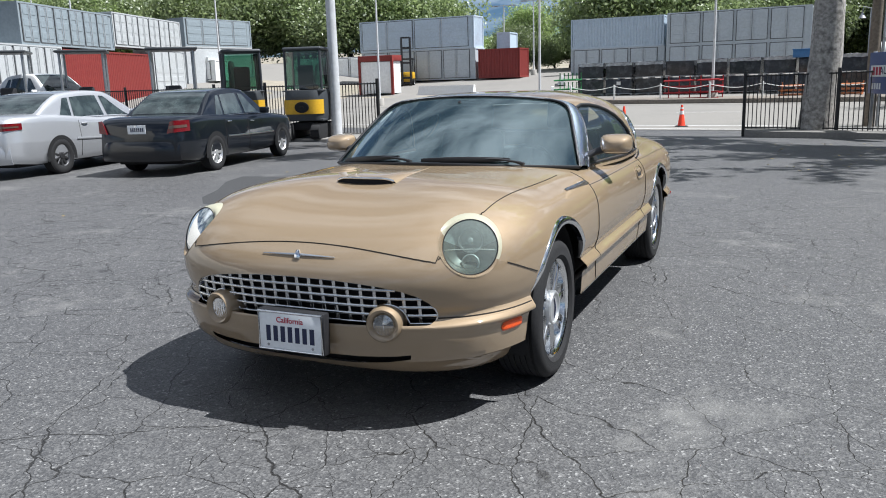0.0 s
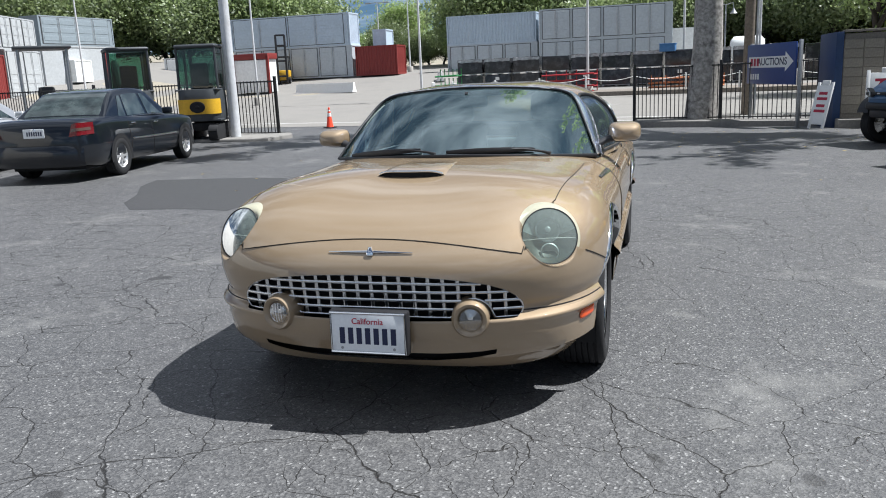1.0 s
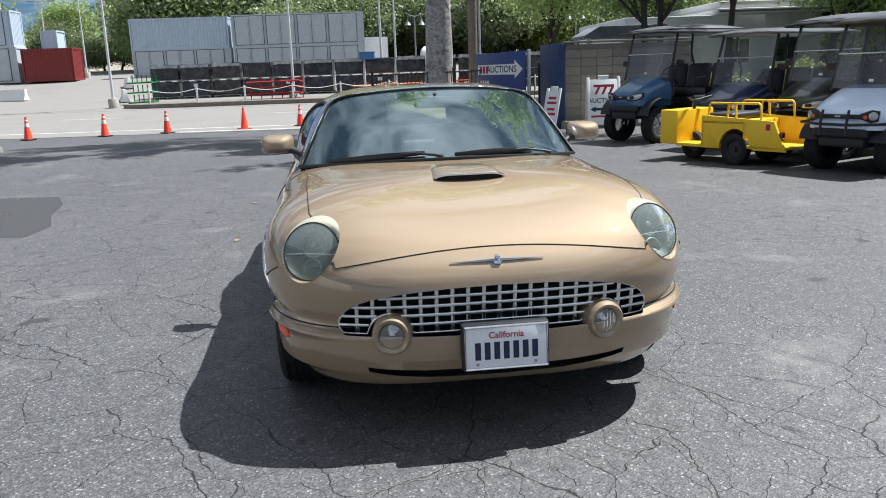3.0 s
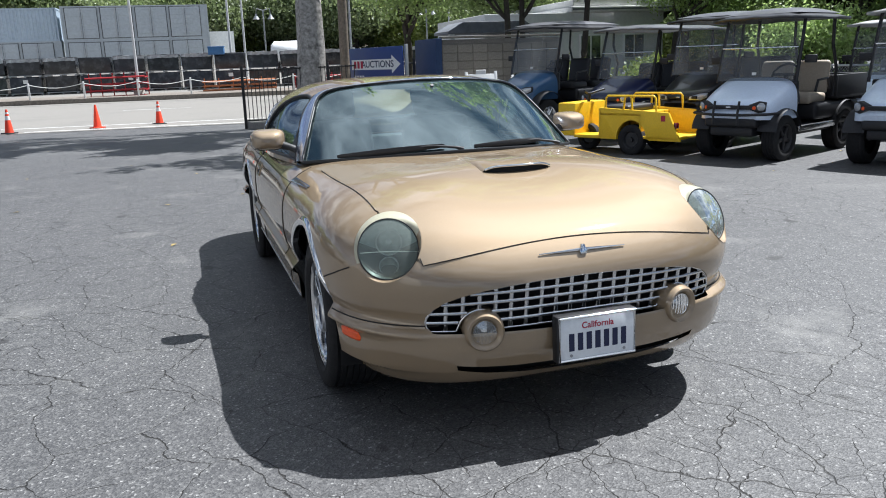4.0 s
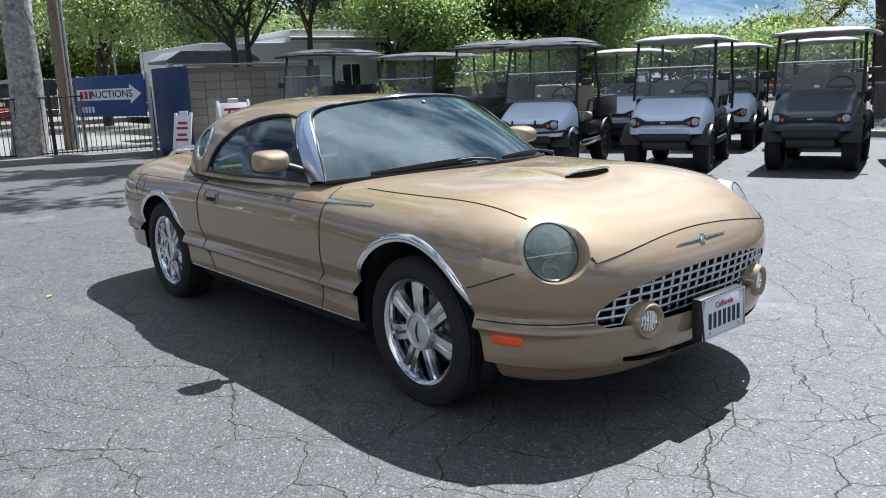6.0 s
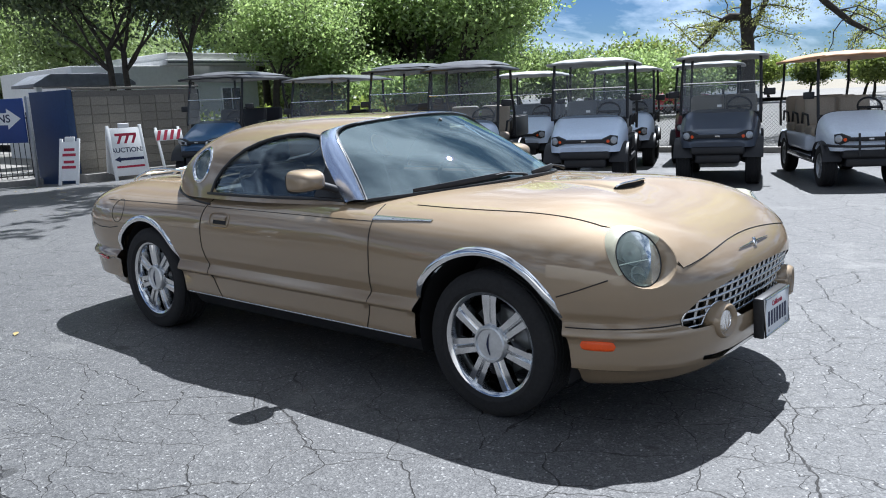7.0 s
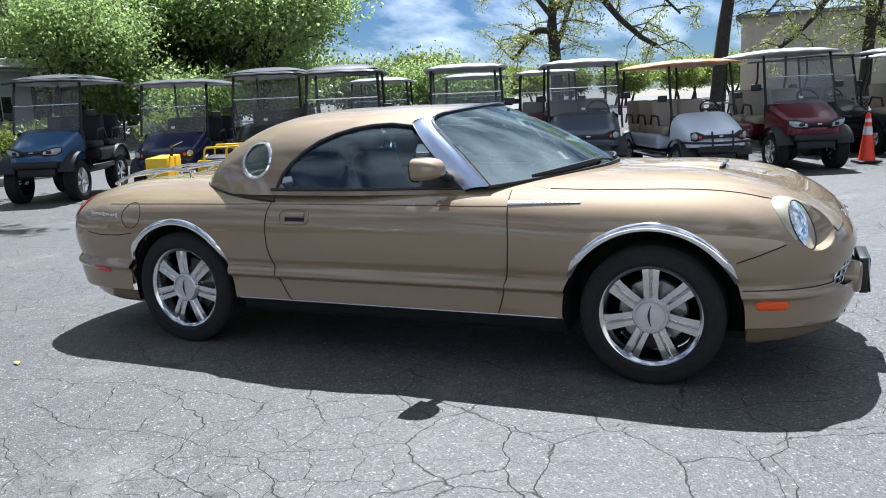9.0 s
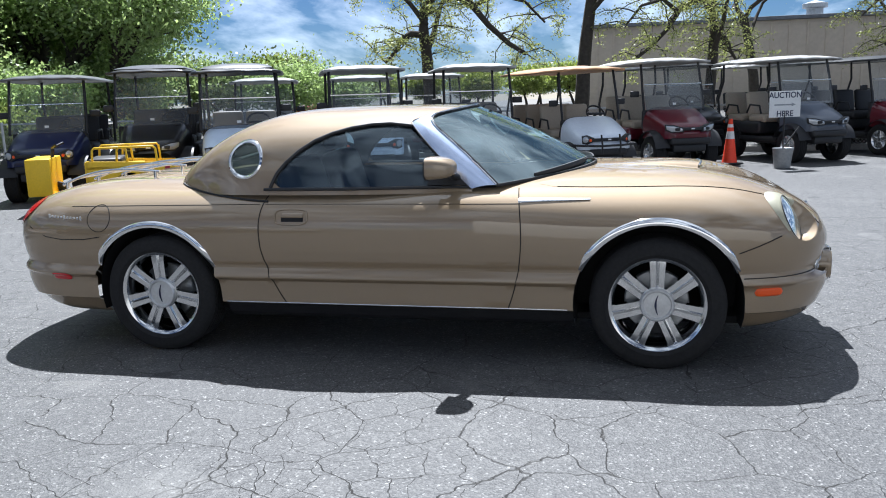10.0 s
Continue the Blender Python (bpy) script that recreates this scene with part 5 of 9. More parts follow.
    box(bm, -0.68, 0.68, 2.40, 2.66, 0.86, 0.885, 0.01)
    part("parcel_shelf", bm, LINER, car)
    for sx in (-1, 1):
        bm = bmesh.new()
        box(bm, sx * 0.70 - 0.02, sx * 0.70 + 0.02, 0.75, 2.4, 0.3, 0.908, 0.015)
        part("door_card", bm, LINER, car)
        seat = new("seat")
        seat.parent = car
        seat.matrix_basis = Matrix.Translation((sx * 0.36, 1.62, 0.33))
        bm = bmesh.new()
        box(bm, -0.25, 0.25, -0.3, 0.22, 0.02, 0.2, 0.05, segs=3)
        part("seat_cushion", bm, SEAT, seat)
        bm = bmesh.new()
        box(bm, -0.25, 0.25, -0.07, 0.07, 0.0, 0.62, 0.06, Matrix.Translation((0, 0.27, 0.12)) @ Matrix.Rotation(radians(-17), 4, "X"), segs=3)
        part("seat_back", bm, SEAT, seat)
        bm = bmesh.new()
        box(bm, -0.15, 0.15, -0.05, 0.05, 0.0, 0.21, 0.045, Matrix.Translation((0, 0.455, 0.72)) @ Matrix.Rotation(radians(-12), 4, "X"), segs=3)
        part("headrest", bm, SEAT, seat)
    bm = bmesh.new()
    c = Matrix.Translation((0.36, 1.12, 0.84)) @ Matrix.Rotation(radians(66), 4, "X")
    tube(bm, [c @ Vector((0.185 * math.cos(a), 0.185 * math.sin(a), 0)) for a in np.linspace(0, 2 * math.pi, 37)[:-1]], 0.014, 8, closed=True)
    box(bm, -0.18, 0.18, -0.03, 0.05, -0.02, 0.02, 0.015, c)
    box(bm, -0.025, 0.025, -0.18, 0.03, -0.02, 0.01, 0.01, c)
    tube(bm, [c @ Vector((0, 0, 0)), c @ Vector((0, 0, -0.22))], 0.03, 10)
    part("steering_wheel", bm, BLACK, car, smooth=40)
    mv = new("inside_mirror")
    mv.parent = car
    bm = bmesh.new()
    box(bm, -0.12, 0.12, -0.012, 0.012, -0.032, 0.032, 0.012, Matrix.Translation((0.0, 0.99, 1.235)) @ Matrix.Rotation(radians(-12), 4, "X"))
    tube(bm, [(0, 0.98, 1.25), (0, 0.95, 1.29)], 0.01, 8)
    part("mirror_case", bm, BLACK, mv)


RIM = material("wheel_chrome", (0.66, 0.67, 0.68), rough=0.13, metal=1.0, grain=0.06, grain_scale=60, spots=0.25, spot_scale=12, spot_colour=(0.34, 0.33, 0.31))
CAP = material("satin_cap", (0.60, 0.61, 0.62), rough=0.3, metal=0.75, grain=0.08, grain_scale=70)
# blue sky reflection is put into the chrome's own colour
POLISHED = material("sky_tinted_trim", (0.58, 0.66, 0.84), rough=0.27, metal=1.0, grain=0.03, grain_scale=30)
BRIGHT = material("bright_reflector", (0.86, 0.87, 0.88), rough=0.18, metal=0.85, grain=0.1, grain_scale=90)
PALE_RIM = material("pale_plastic", (0.40, 0.385, 0.285), rough=0.4, coat=0.3, grain=0.06, grain_scale=120)
HAZY = pane("hazy_lens", (0.72, 0.80, 0.76), gloss=0.55, rough=0.06, dirt_glare=0.26, dust=(0.44, 0.50, 0.46))
LAMP_CUP = material("lamp_cup", (0.36, 0.39, 0.39), rough=0.42, metal=0.5, grain=0.1, grain_scale=80)
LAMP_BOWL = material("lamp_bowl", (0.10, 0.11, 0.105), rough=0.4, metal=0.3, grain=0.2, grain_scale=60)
LAMP_TOP = material("lamp_bowl_upper", (0.36, 0.41, 0.41), rough=0.5, metal=0.2, grain=0.15, grain_scale=60)
PLATE = material("plate_white", (0.72, 0.74, 0.76), rough=0.35, grain=0.04, grain_scale=80)
LINER = material("grey_liner", (0.06, 0.06, 0.062), rough=0.9, grain=0.2, grain_scale=120)
DASH = material("black_dash", (0.085, 0.10, 0.105), rough=0.55, grain=0.2, grain_scale=200, bump=0.1, bump_scale=300)
SEAT = material("black_leather", (0.03, 0.03, 0.032), rough=0.5, grain=0.25, grain_scale=60, bump=0.2, bump_scale=200)
FOG_LENS = pane("fog_lens", (0.95, 0.96, 0.96), gloss=0.8, dirt_glare=0.10, dust=(0.82, 0.84, 0.84))
TINT_GREEN = pane("green_tint", (0.55, 0.68, 0.62), dirt_glare=0.16, dust=(0.42, 0.52, 0.46))
roadster = hero_car()
roadster.matrix_basis = pose(0.002, 0, 0, 0, 0, -0.5)


# ---- golf carts ----
SEAT_BEIGE = material("beige_vinyl", (0.42, 0.36, 0.28), rough=0.55, grain=0.1, grain_scale=60)
SEAT_GREY = material("grey_vinyl", (0.38, 0.38, 0.38), rough=0.55, grain=0.1, grain_scale=60)
SEAT_BLACK = material("black_vinyl", (0.025, 0.025, 0.028), rough=0.5, grain=0.2, grain_scale=60)
ROOF_BLACK = material("black_roof", (0.03, 0.03, 0.034), rough=0.35, grain=0.1, grain_scale=30, spots=0.3, spot_scale=3, spot_colour=(0.07, 0.07, 0.07))
ROOF_GREY = material("grey_roof", (0.13, 0.13, 0.14), rough=0.3, grain=0.08, grain_scale=20, spots=0.3, spot_scale=3)
ROOF_WHITE = material("white_roof", (0.36, 0.355, 0.345), rough=0.5, grain=0.06, grain_scale=20, spots=0.35, spot_scale=2.5, spot_colour=(0.28, 0.27, 0.25))
ROOF_TAN = material("tan_roof", (0.46, 0.25, 0.12), rough=0.55, grain=0.06, grain_scale=20, spots=0.3, spot_scale=3)
PLEXI = pane("plexiglass", (0.80, 0.83, 0.84), gloss=0.7, dirt_glare=0.09)
PLEXI_LOW = pane("folded_plexiglass", (0.55, 0.60, 0.66), gloss=0.9, dirt_glare=0.12)
LAMP_GLASS = material("lamp_glass", (0.42, 0.44, 0.46), rough=0.12, metal=0.4, coat=0.5, grain=0.15, grain_scale=90)


def plain_wheel(parent, x, y, r, w, sx, rim_mat, spokes=5, name="wheel"):
    wh = new(name)
    wh.parent = parent
    wh.matrix_basis = Matrix.Translation((x, y, r)) @ Matrix.Rotation(radians(90 * sx), 4, "Y")
    h = w / 2
    bm = bmesh.new()
    prof = [(r * 0.6, -h * 0.8), (r * 0.72, -h), (r * 0.92, -h * 0.95), (r * 0.985, -h * 0.75)]
    for i in range(5):
        z = lerp(-h * 0.7, h * 0.7, i / 4)
        prof += [(r, z - 0.012), (r, z + 0.008), (r - 0.008, z + 0.011)]
    prof += [(r * 0.985, h * 0.78), (r * 0.92, h * 0.95), (r * 0.72, h), (r * 0.6, h * 0.8)]
    lathe(bm, prof, 32)
    part("tyre", bm, TYRE, wh, smooth=40)
    bm = bmesh.new()
    lathe(bm, [(r * 0.56, -h * 0.5), (r * 0.58, h * 0.6), (r * 0.63, h * 0.82), (r * 0.6, h * 0.85), (r * 0.52, h * 0.5), (r * 0.5, h * 0.35), (0, h * 0.3)], 28)
    for i in range(spokes):
        m = Matrix.Rotation(2 * math.pi * i / spokes, 4, "Z")
        box(bm, r * 0.1, r * 0.58, -r * 0.075, r * 0.075, h * 0.3, h * 0.72, 0.008, m, segs=1)
    lathe(bm, [(r * 0.16, h * 0.3), (r * 0.15, h * 0.8), (0, h * 0.84)], 16)
    part("rim", bm, rim_mat, wh, smooth=35)
    return wh


def cart_paint(name, colour):
    return material(name, colour, rough=0.3, coat=0.5, grain=0.05, grain_scale=40, spots=0.15, spot_scale=5)


def golf_cart(label, at, paint, roof, seat, rows=1, dome=None, lift=0.0, rim=None, style="angular", shield=True, guard=False, tub=None, box_bed=False, name="golf_cart"):
    """Faces -y, its front axle over the origin. rows: extra rows of seats behind the first."""
    c = thing(name, label, "golf cart", at, group="golf carts in the lot")
    L = lift
    rear = 1.68 + 0.62 * max(0, rows - 1)
    wr = 0.275 + 0.3 * L
    for x in (-0.47, 0.47):
        for y in (0, rear):
            plain_wheel(c, x, y, wr, 0.21, 1 if x > 0 else -1, rim or BLACK)
    # cowl
    zt = curve_through([(0, 0.56), (0.08, 0.68), (0.3, 0.78), (0.7, 0.91), (1, 0.99)])
    hw = curve_through([(0, 0.36), (0.06, 0.43), (0.2, 0.49), (0.5, 0.53), (1, 0.56)] if style == "angular" else [(0, 0.28), (0.06, 0.36), (0.2, 0.43), (0.5, 0.48), (1, 0.54)])
    bm = bmesh.new()

    def cowl(u, v):
        t = math.pi * u
        e = 0.42
        cx, sz = math.copysign(abs(math.cos(t)) ** e, math.cos(t)), abs(math.sin(t)) ** e
        zb = 0.485 - 0.01 * v
        return Vector((hw(v) * cx, lerp(-0.40, 0.26, v) - 0.04 * sz * (1 - v) * (1 - (cx * 0.9) ** 2), zb + (zt(v) - zb) * sz + L))
    g = sheet(bm, cowl, 36, 14)
    bm.faces.new([g[i][0] for i in range(37)])
    part("cowl", bm, paint, c, smooth=45)
    bm = bmesh.new()
    sheet(bm, lambda u, v: Vector(cowl(lerp(0.03, 0.97, u), 1.0)) + Vector((0, 0.07 * v, 0.02 * math.sin(math.pi * v) - 0.03 * v)), 24, 4)
    box(bm, -0.54, 0.54, 0.26, 0.34, 0.62 + L, 0.95 + L, 0.03)
    part("dashboard", bm, BLACK, c, smooth=40)
    # face
    bm = bmesh.new()
    box(bm, -0.30, 0.30, -0.455, -0.36, 0.615 + L, 0.665 + L, 0.012)
    part("grille", bm, BLACK, c)
    bm = bmesh.new()
    box(bm, -0.035, 0.035, -0.463, -0.45, 0.63 + L, 0.652 + L, 0.004, segs=1)
    part("badge", bm, SATIN, c)
    for sx in (-1, 1):
        hl = new("headlamp")
        hl.parent = c
        m = Matrix.Translation((sx * (0.36 if style == "angular" else 0.29), -0.385, 0.645 + L)) @ Matrix.Rotation(radians(90), 4, "X") @ Matrix.Rotation(radians(26 * sx), 4, "Y")
        if style == "angular":
            bm = bmesh.new()
            slab(bm, [(sx * x, y) for x, y in ((-0.12, -0.02), (0.02, -0.075), (0.10, -0.055), (0.11, 0.06), (0.02, 0.075), (-0.10, 0.03))][::sx], -0.04, 0.028, 0.008, m)
            part("housing", bm, BLACK, hl)
            bm = bmesh.new()
            lathe(bm, [(0.05, 0.025), (0.05, 0.036), (0.035, 0.042), (0, 0.044)], 20, m=m @ Matrix.Translation((sx * 0.045, 0.005, 0)))
            part("lens", bm, LAMP_GLASS, hl, smooth=50)
            bm = bmesh.new()
            lathe(bm, [(0.024, 0.025), (0.022, 0.033), (0, 0.035)], 16, m=m @ Matrix.Translation((-sx * 0.04, -0.008, 0)))
            part("indicator", bm, AMBER, hl, "amber indicator", smooth=50)
        else:
            bm = bmesh.new()
            slab(bm, [(sx * x, y) for x, y in ((-0.13, -0.04), (0.05, -0.045), (0.13, -0.005), (0.14, 0.06), (0.02, 0.05), (-0.12, 0.01))][::sx], -0.04, 0.034, 0.008, m)
            part("lens", bm, LAMP_GLASS, hl)
            bm = bmesh.new()
            slab(bm, [(sx * x, y) for x, y in ((-0.15, -0.055), (0.06, -0.06), (0.15, -0.02), (0.16, 0.075), (0.02, 0.065), (-0.14, 0.02))][::sx], -0.05, 0.022, 0.006, m)
            part("housing", bm, BLACK, hl)
    bm = bmesh.new()
    box(bm, -0.36, 0.36, -0.425, -0.20, 0.38 + L, 0.50 + L, 0.04, segs=3)
    box(bm, -0.30, 0.30, -0.38, -0.10, 0.27 + L * 0.9, 0.39 + L, 0.03)
    part("front_bumper", bm, BLACK, c)
    if guard:
        bm = bmesh.new()
        pts = [(-0.55, -0.2, 0.56 + L), (-0.5, -0.44, 0.56 + L), (-0.2, -0.52, 0.55 + L), (0.2, -0.52, 0.55 + L), (0.5, -0.44, 0.56 + L), (0.55, -0.2, 0.56 + L)]
        tube(bm, pts, 0.018, 8)
        for x in (-0.17, 0.17):
            tube(bm, [(x, -0.52, 0.42 + L), (x, -0.53, 0.56 + L), (x, -0.49, 0.72 + L)], 0.016, 8)
        part("brush_guard", bm, BLACK, c, "black tube brush guard", smooth=60)
    for sx in (-1, 1):
        for y, nm in ((0, "front_fender"), (rear, "rear_fender")):
            bm = bmesh.new()
            r = wr + (0.045 if y == 0 else 0.075)
            sheet(bm, lambda u, v: (sx * lerp(0.34, 0.60, v), y + r * math.cos(math.pi * lerp(0.04, 0.96, u)), wr + L * 0.55 + 0.03 + r * math.sin(math.pi * lerp(0.04, 0.96, u)) * (1 - 0.1 * v * v)), 16, 4)
            part(nm, bm, BLACK, c, smooth=60)
    for sx in (-1, 1):
        bm = bmesh.new()
        tube(bm, [(sx * 0.42, 0, wr), (sx * 0.2, 0.02, wr + 0.06 + L * 0.5), (sx * 0.05, 0.05, wr + 0.02 + L * 0.6)], 0.025, 8)
        tube(bm, [(sx * 0.40, 0.03, wr + 0.05), (sx * 0.33, 0.05, wr + 0.32 + L)], 0.035, 8)
        part("suspension_arm", bm, BLACK, c, smooth=60)
    # tub
    bm = bmesh.new()
    box(bm, -0.55, 0.55, 0.22, rear + 0.35, 0.31 + L, 0.37 + L, 0.02)
    box(bm, -0.50, 0.50, 0.30, rear, 0.24 + L, 0.32 + L, 0.02)
    part("floor", bm, BLACK, c)
    bm = bmesh.new()
    box(bm, -0.57, 0.57, 0.80, rear + 0.42, 0.40 + L, 0.64 + L, 0.06, segs=3)
    part("rear_body", bm, tub or BLACK, c)
    for sx in (-1, 1):
        bm = bmesh.new()
        box(bm, sx * 0.57 - 0.02, sx * 0.57 + 0.02, 0.30, rear - 0.33, 0.29 + L, 0.37 + L, 0.015)
        part("sill", bm, SATIN if guard else BLACK, c)
    # seats
    ys = [0.98] + [0.98 + 0.66 * (i + 1) for i in range(rows)]
    if box_bed:
        ys = [0.98]
    for k, y in enumerate(ys):
        st = new("seat")
        st.parent = c
        bm = bmesh.new()
        box(bm, -0.50, 0.50, y - 0.24, y + 0.24, 0.62 + L, 0.76 + L, 0.05, segs=3)
        part("cushion", bm, seat, st)
        for sx in (-1, 1):
            bm = bmesh.new()
            box(bm, -0.235, 0.235, -0.05, 0.05, 0, 0.46, 0.05, Matrix.Translation((sx * 0.255, y + 0.25, 0.73 + L)) @ Matrix.Rotation(radians(-10), 4, "X"), segs=3)
            part("backrest", bm, seat, st)
            bm = bmesh.new()
            tube(bm, [(sx * 0.54, y + 0.22, 0.80 + L), (sx * 0.56, y + 0.1, 0.95 + L), (sx * 0.55, y - 0.16, 0.93 + L), (sx * 0.54, y - 0.2, 0.78 + L)], 0.018, 8)
            part("armrest", bm, BLACK, st, smooth=60)
    if box_bed:
        bm = bmesh.new()
        for x0, x1, y0, y1 in ((-0.58, -0.54, 1.35, 2.3), (0.54, 0.58, 1.35, 2.3), (-0.58, 0.58, 1.33, 1.37), (-0.58, 0.58, 2.28, 2.32)):
            box(bm, x0, x1, y0, y1, 0.68 + L, 0.98 + L, 0.01)
        box(bm, -0.58, 0.58, 1.35, 2.3, 0.66 + L, 0.70 + L, 0.005)
        part("cargo_box", bm, BLACK, c)
    # steering
    bm = bmesh.new()
    m = Matrix.Translation((0.25, 0.50, 1.02 + L)) @ Matrix.Rotation(radians(52), 4, "X")
    tube(bm, [m @ Vector((0.17 * math.cos(a), 0.17 * math.sin(a), 0)) for a in np.linspace(0, 2 * math.pi, 29)[:-1]], 0.015, 8, closed=True)
    box(bm, -0.16, 0.16, -0.02, 0.02, -0.012, 0.012, 0.006, m, segs=1)
    tube(bm, [m @ Vector((0, 0, 0)), m @ Vector((0, 0, -0.3))], 0.028, 8)
    part("steering_wheel", bm, BLACK, c, smooth=60)
    # frame and roof
    zr = 1.75 + L
    y1 = max(ys) + (0.45 if not box_bed else 0.35)
    for sx in (-1, 1):
        bm = bmesh.new()
        tube(bm, [(sx * 0.55, 0.20, 0.92 + L), (sx * 0.545, 0.30, 1.35 + L), (sx * 0.53, 0.40, zr)], 0.022, 8)
        part("front_strut", bm, BLACK, c, smooth=60)
        bm = bmesh.new()
        tube(bm, [(sx * 0.55, y1 - 0.05, 0.70 + L), (sx * 0.55, y1 + 0.02, 1.05 + L), (sx * 0.54, y1 - 0.12, 1.40 + L), (sx * 0.53, y1 - 0.10, zr)], 0.022, 8)
        part("rear_strut", bm, BLACK, c, smooth=60)
    bm = bmesh.new()
    y0, ye = 0.12, y1 + 0.22

    def top(u, v, k=0.0):
        a, b = lerp(-1, 1, u), lerp(-1, 1, v)
        s = (1 - 0.06 * abs(b) ** 6)
        z = zr + 0.075 * (1 - abs(a) ** 3.5) * (1 - 0.75 * abs(b) ** 5) + 0.004 * math.cos(a * 9.4) * (1 - abs(a) ** 4) - k
        return Vector((0.63 * a * s, lerp(y0, ye, v) + 0.03 * (1 - a * a) * (1 if b > 0.9 else (-1 if b < -0.9 else 0)), z))
    sheet(bm, top, 24, 18)
    sheet(bm, lambda u, v: top(u, v, 0.035), 24, 18, flip=True)
    rim_pts = [top(u, 0, 0.018) for u in np.linspace(0, 1, 25)] + [top(1, v, 0.018) for v in np.linspace(0, 1, 19)[1:]] + [top(u, 1, 0.018) for u in np.linspace(1, 0, 25)[1:]] + [top(0, v, 0.018) for v in np.linspace(1, 0, 19)[1:-1]]
    tube(bm, rim_pts, 0.022, 6, closed=True)
    rf = part("roof", bm, roof, c, smooth=60)
    if dome:
        bm = bmesh.new()

        def bubble(u, v):
            a, b = lerp(-1, 1, u), lerp(-1, 1, v)
            e = max(0.0, (1 - abs(a) ** 2.6) * (1 - abs(b) ** 2.6)) ** 0.55
            return Vector((0.52 * a, lerp(y0 + 0.12, ye - 0.12, v), zr + 0.05 + 0.085 * e))
        sheet(bm, bubble, 22, 16)
        part("roof_dome", bm, dome, rf, smooth=60)
    if shield:
        ws = new("windshield")
        ws.parent = c
        for a, b, mat in ((0.0, 0.5, PLEXI_LOW), (0.5, 1.0, PLEXI)):
            bm = bmesh.new()
            sheet(bm, lambda u, v: (lerp(-0.53, 0.53, u), lerp(0.17, 0.37, lerp(a, b, v)) - 0.02 * math.sin(math.pi * u), lerp(0.95, zr - 0.01, lerp(a, b, v)) + L * (1 - lerp(a, b, v)) * 1.0), 8, 4)
            part("pane", bm, mat, ws, smooth=60)
        bm = bmesh.new()
        box(bm, -0.53, 0.53, 0.255, 0.275, 1.365 + L, 1.385 + L, 0.004, segs=1)
        part("hinge_strip", bm, SATIN, ws)
        bm = bmesh.new()
        box(bm, -0.04, 0.02, 0.17, 0.175, 1.02 + L, 1.06 + L)
        part("sticker", bm, WHITE, ws)
    for sx in (-1, 1):
        bm = bmesh.new()
        box(bm, -0.08, 0.08, -0.02, 0.02, -0.05, 0.05, 0.015, Matrix.Translation((sx * 0.66, 0.34, 1.22 + L)))
        tube(bm, [(sx * 0.56, 0.30, 1.2 + L), (sx * 0.62, 0.33, 1.21 + L)], 0.01, 6)
        part("side_mirror", bm, BLACK, c)
    return c


def facing(x, y, turn):
    return pose(x, y, ground_z(x, y), 0, 0, turn)


P_BLUE = cart_paint("cart_blue", (0.05, 0.12, 0.24))
P_NAVY = cart_paint("cart_navy", (0.012, 0.018, 0.07))
P_BLACK = cart_paint("cart_black", (0.016, 0.016, 0.018))
P_WHITE = cart_paint("cart_white", (0.70, 0.80, 0.95))
P_SLATE = cart_paint("cart_slate", (0.075, 0.09, 0.12))
P_PEARL = cart_paint("cart_pearl", (0.68, 0.74, 0.83))
P_RED = cart_paint("cart_red", (0.12, 0.008, 0.018))
golf_cart("metallic blue lifted golf cart with black dome roof beside block wall", facing(4.95, 10.45, -66), P_BLUE, ROOF_BLACK, SEAT_BLACK, 1, ROOF_GREY, 0.18, SATIN, "slim")
golf_cart("navy blue golf cart with grey roof behind yellow cart", facing(5.75, 8.55, -68), P_NAVY, ROOF_GREY, SEAT_BLACK, 1, None, 0.06, BLACK)
golf_cart("black golf cart with dome roof and white headlamps", facing(6.2, 7.05, -68), P_BLACK, ROOF_BLACK, SEAT_BLACK, 1, ROOF_GREY, 0.12, SATIN, "slim")
golf_cart("white utility golf cart with black brush guard and cargo box", facing(5.85, 5.45, -68), P_WHITE, ROOF_BLACK, SEAT_BEIGE, 0, ROOF_GREY, 0.06, BLACK, guard=True, box_bed=True)
golf_cart("white golf cart with grey seats and pale roof", facing(6.85, 3.85, -68), P_WHITE, ROOF_WHITE, SEAT_GREY, 1, None, 0.06, BLACK)
golf_cart("slate grey golf cart with pale roof and folded windshield", facing(7.88, 2.3, -72), P_SLATE, ROOF_WHITE, SEAT_BEIGE, 1, None, 0.06, BLACK)
golf_cart("long white six-seat golf cart with tan roof", facing(8.15, 0.50, -62) @ Matrix.Diagonal((0.90, 0.96, 0.97, 1)), P_PEARL, ROOF_TAN, SEAT_BEIGE, 2, None, 0.02, STEEL, guard=True, shield=False, tub=P_PEARL)
golf_cart("dark red golf cart with pale roof beside traffic cone", facing(9.35, -0.85, -66), P_RED, ROOF_WHITE, SEAT_BEIGE, 1, None, 0.08, SATIN, "slim", tub=P_RED)
golf_cart("slate blue golf cart with pale roof behind auction sign", facing(10.8, -3.3, -62), P_SLATE, ROOF_WHITE, SEAT_BEIGE, 1, None, 0.08, SATIN, "slim")
golf_cart("dark red golf cart with black roof at row end", facing(12.2, -5.2, -62), P_RED, ROOF_BLACK, SEAT_BLACK, 1, None, 0.06, SATIN, "slim")
golf_cart("white golf cart with pale roof in second row", facing(9.3, 6.6, -68), P_WHITE, ROOF_WHITE, SEAT_GREY, 1, None, 0.0, BLACK)
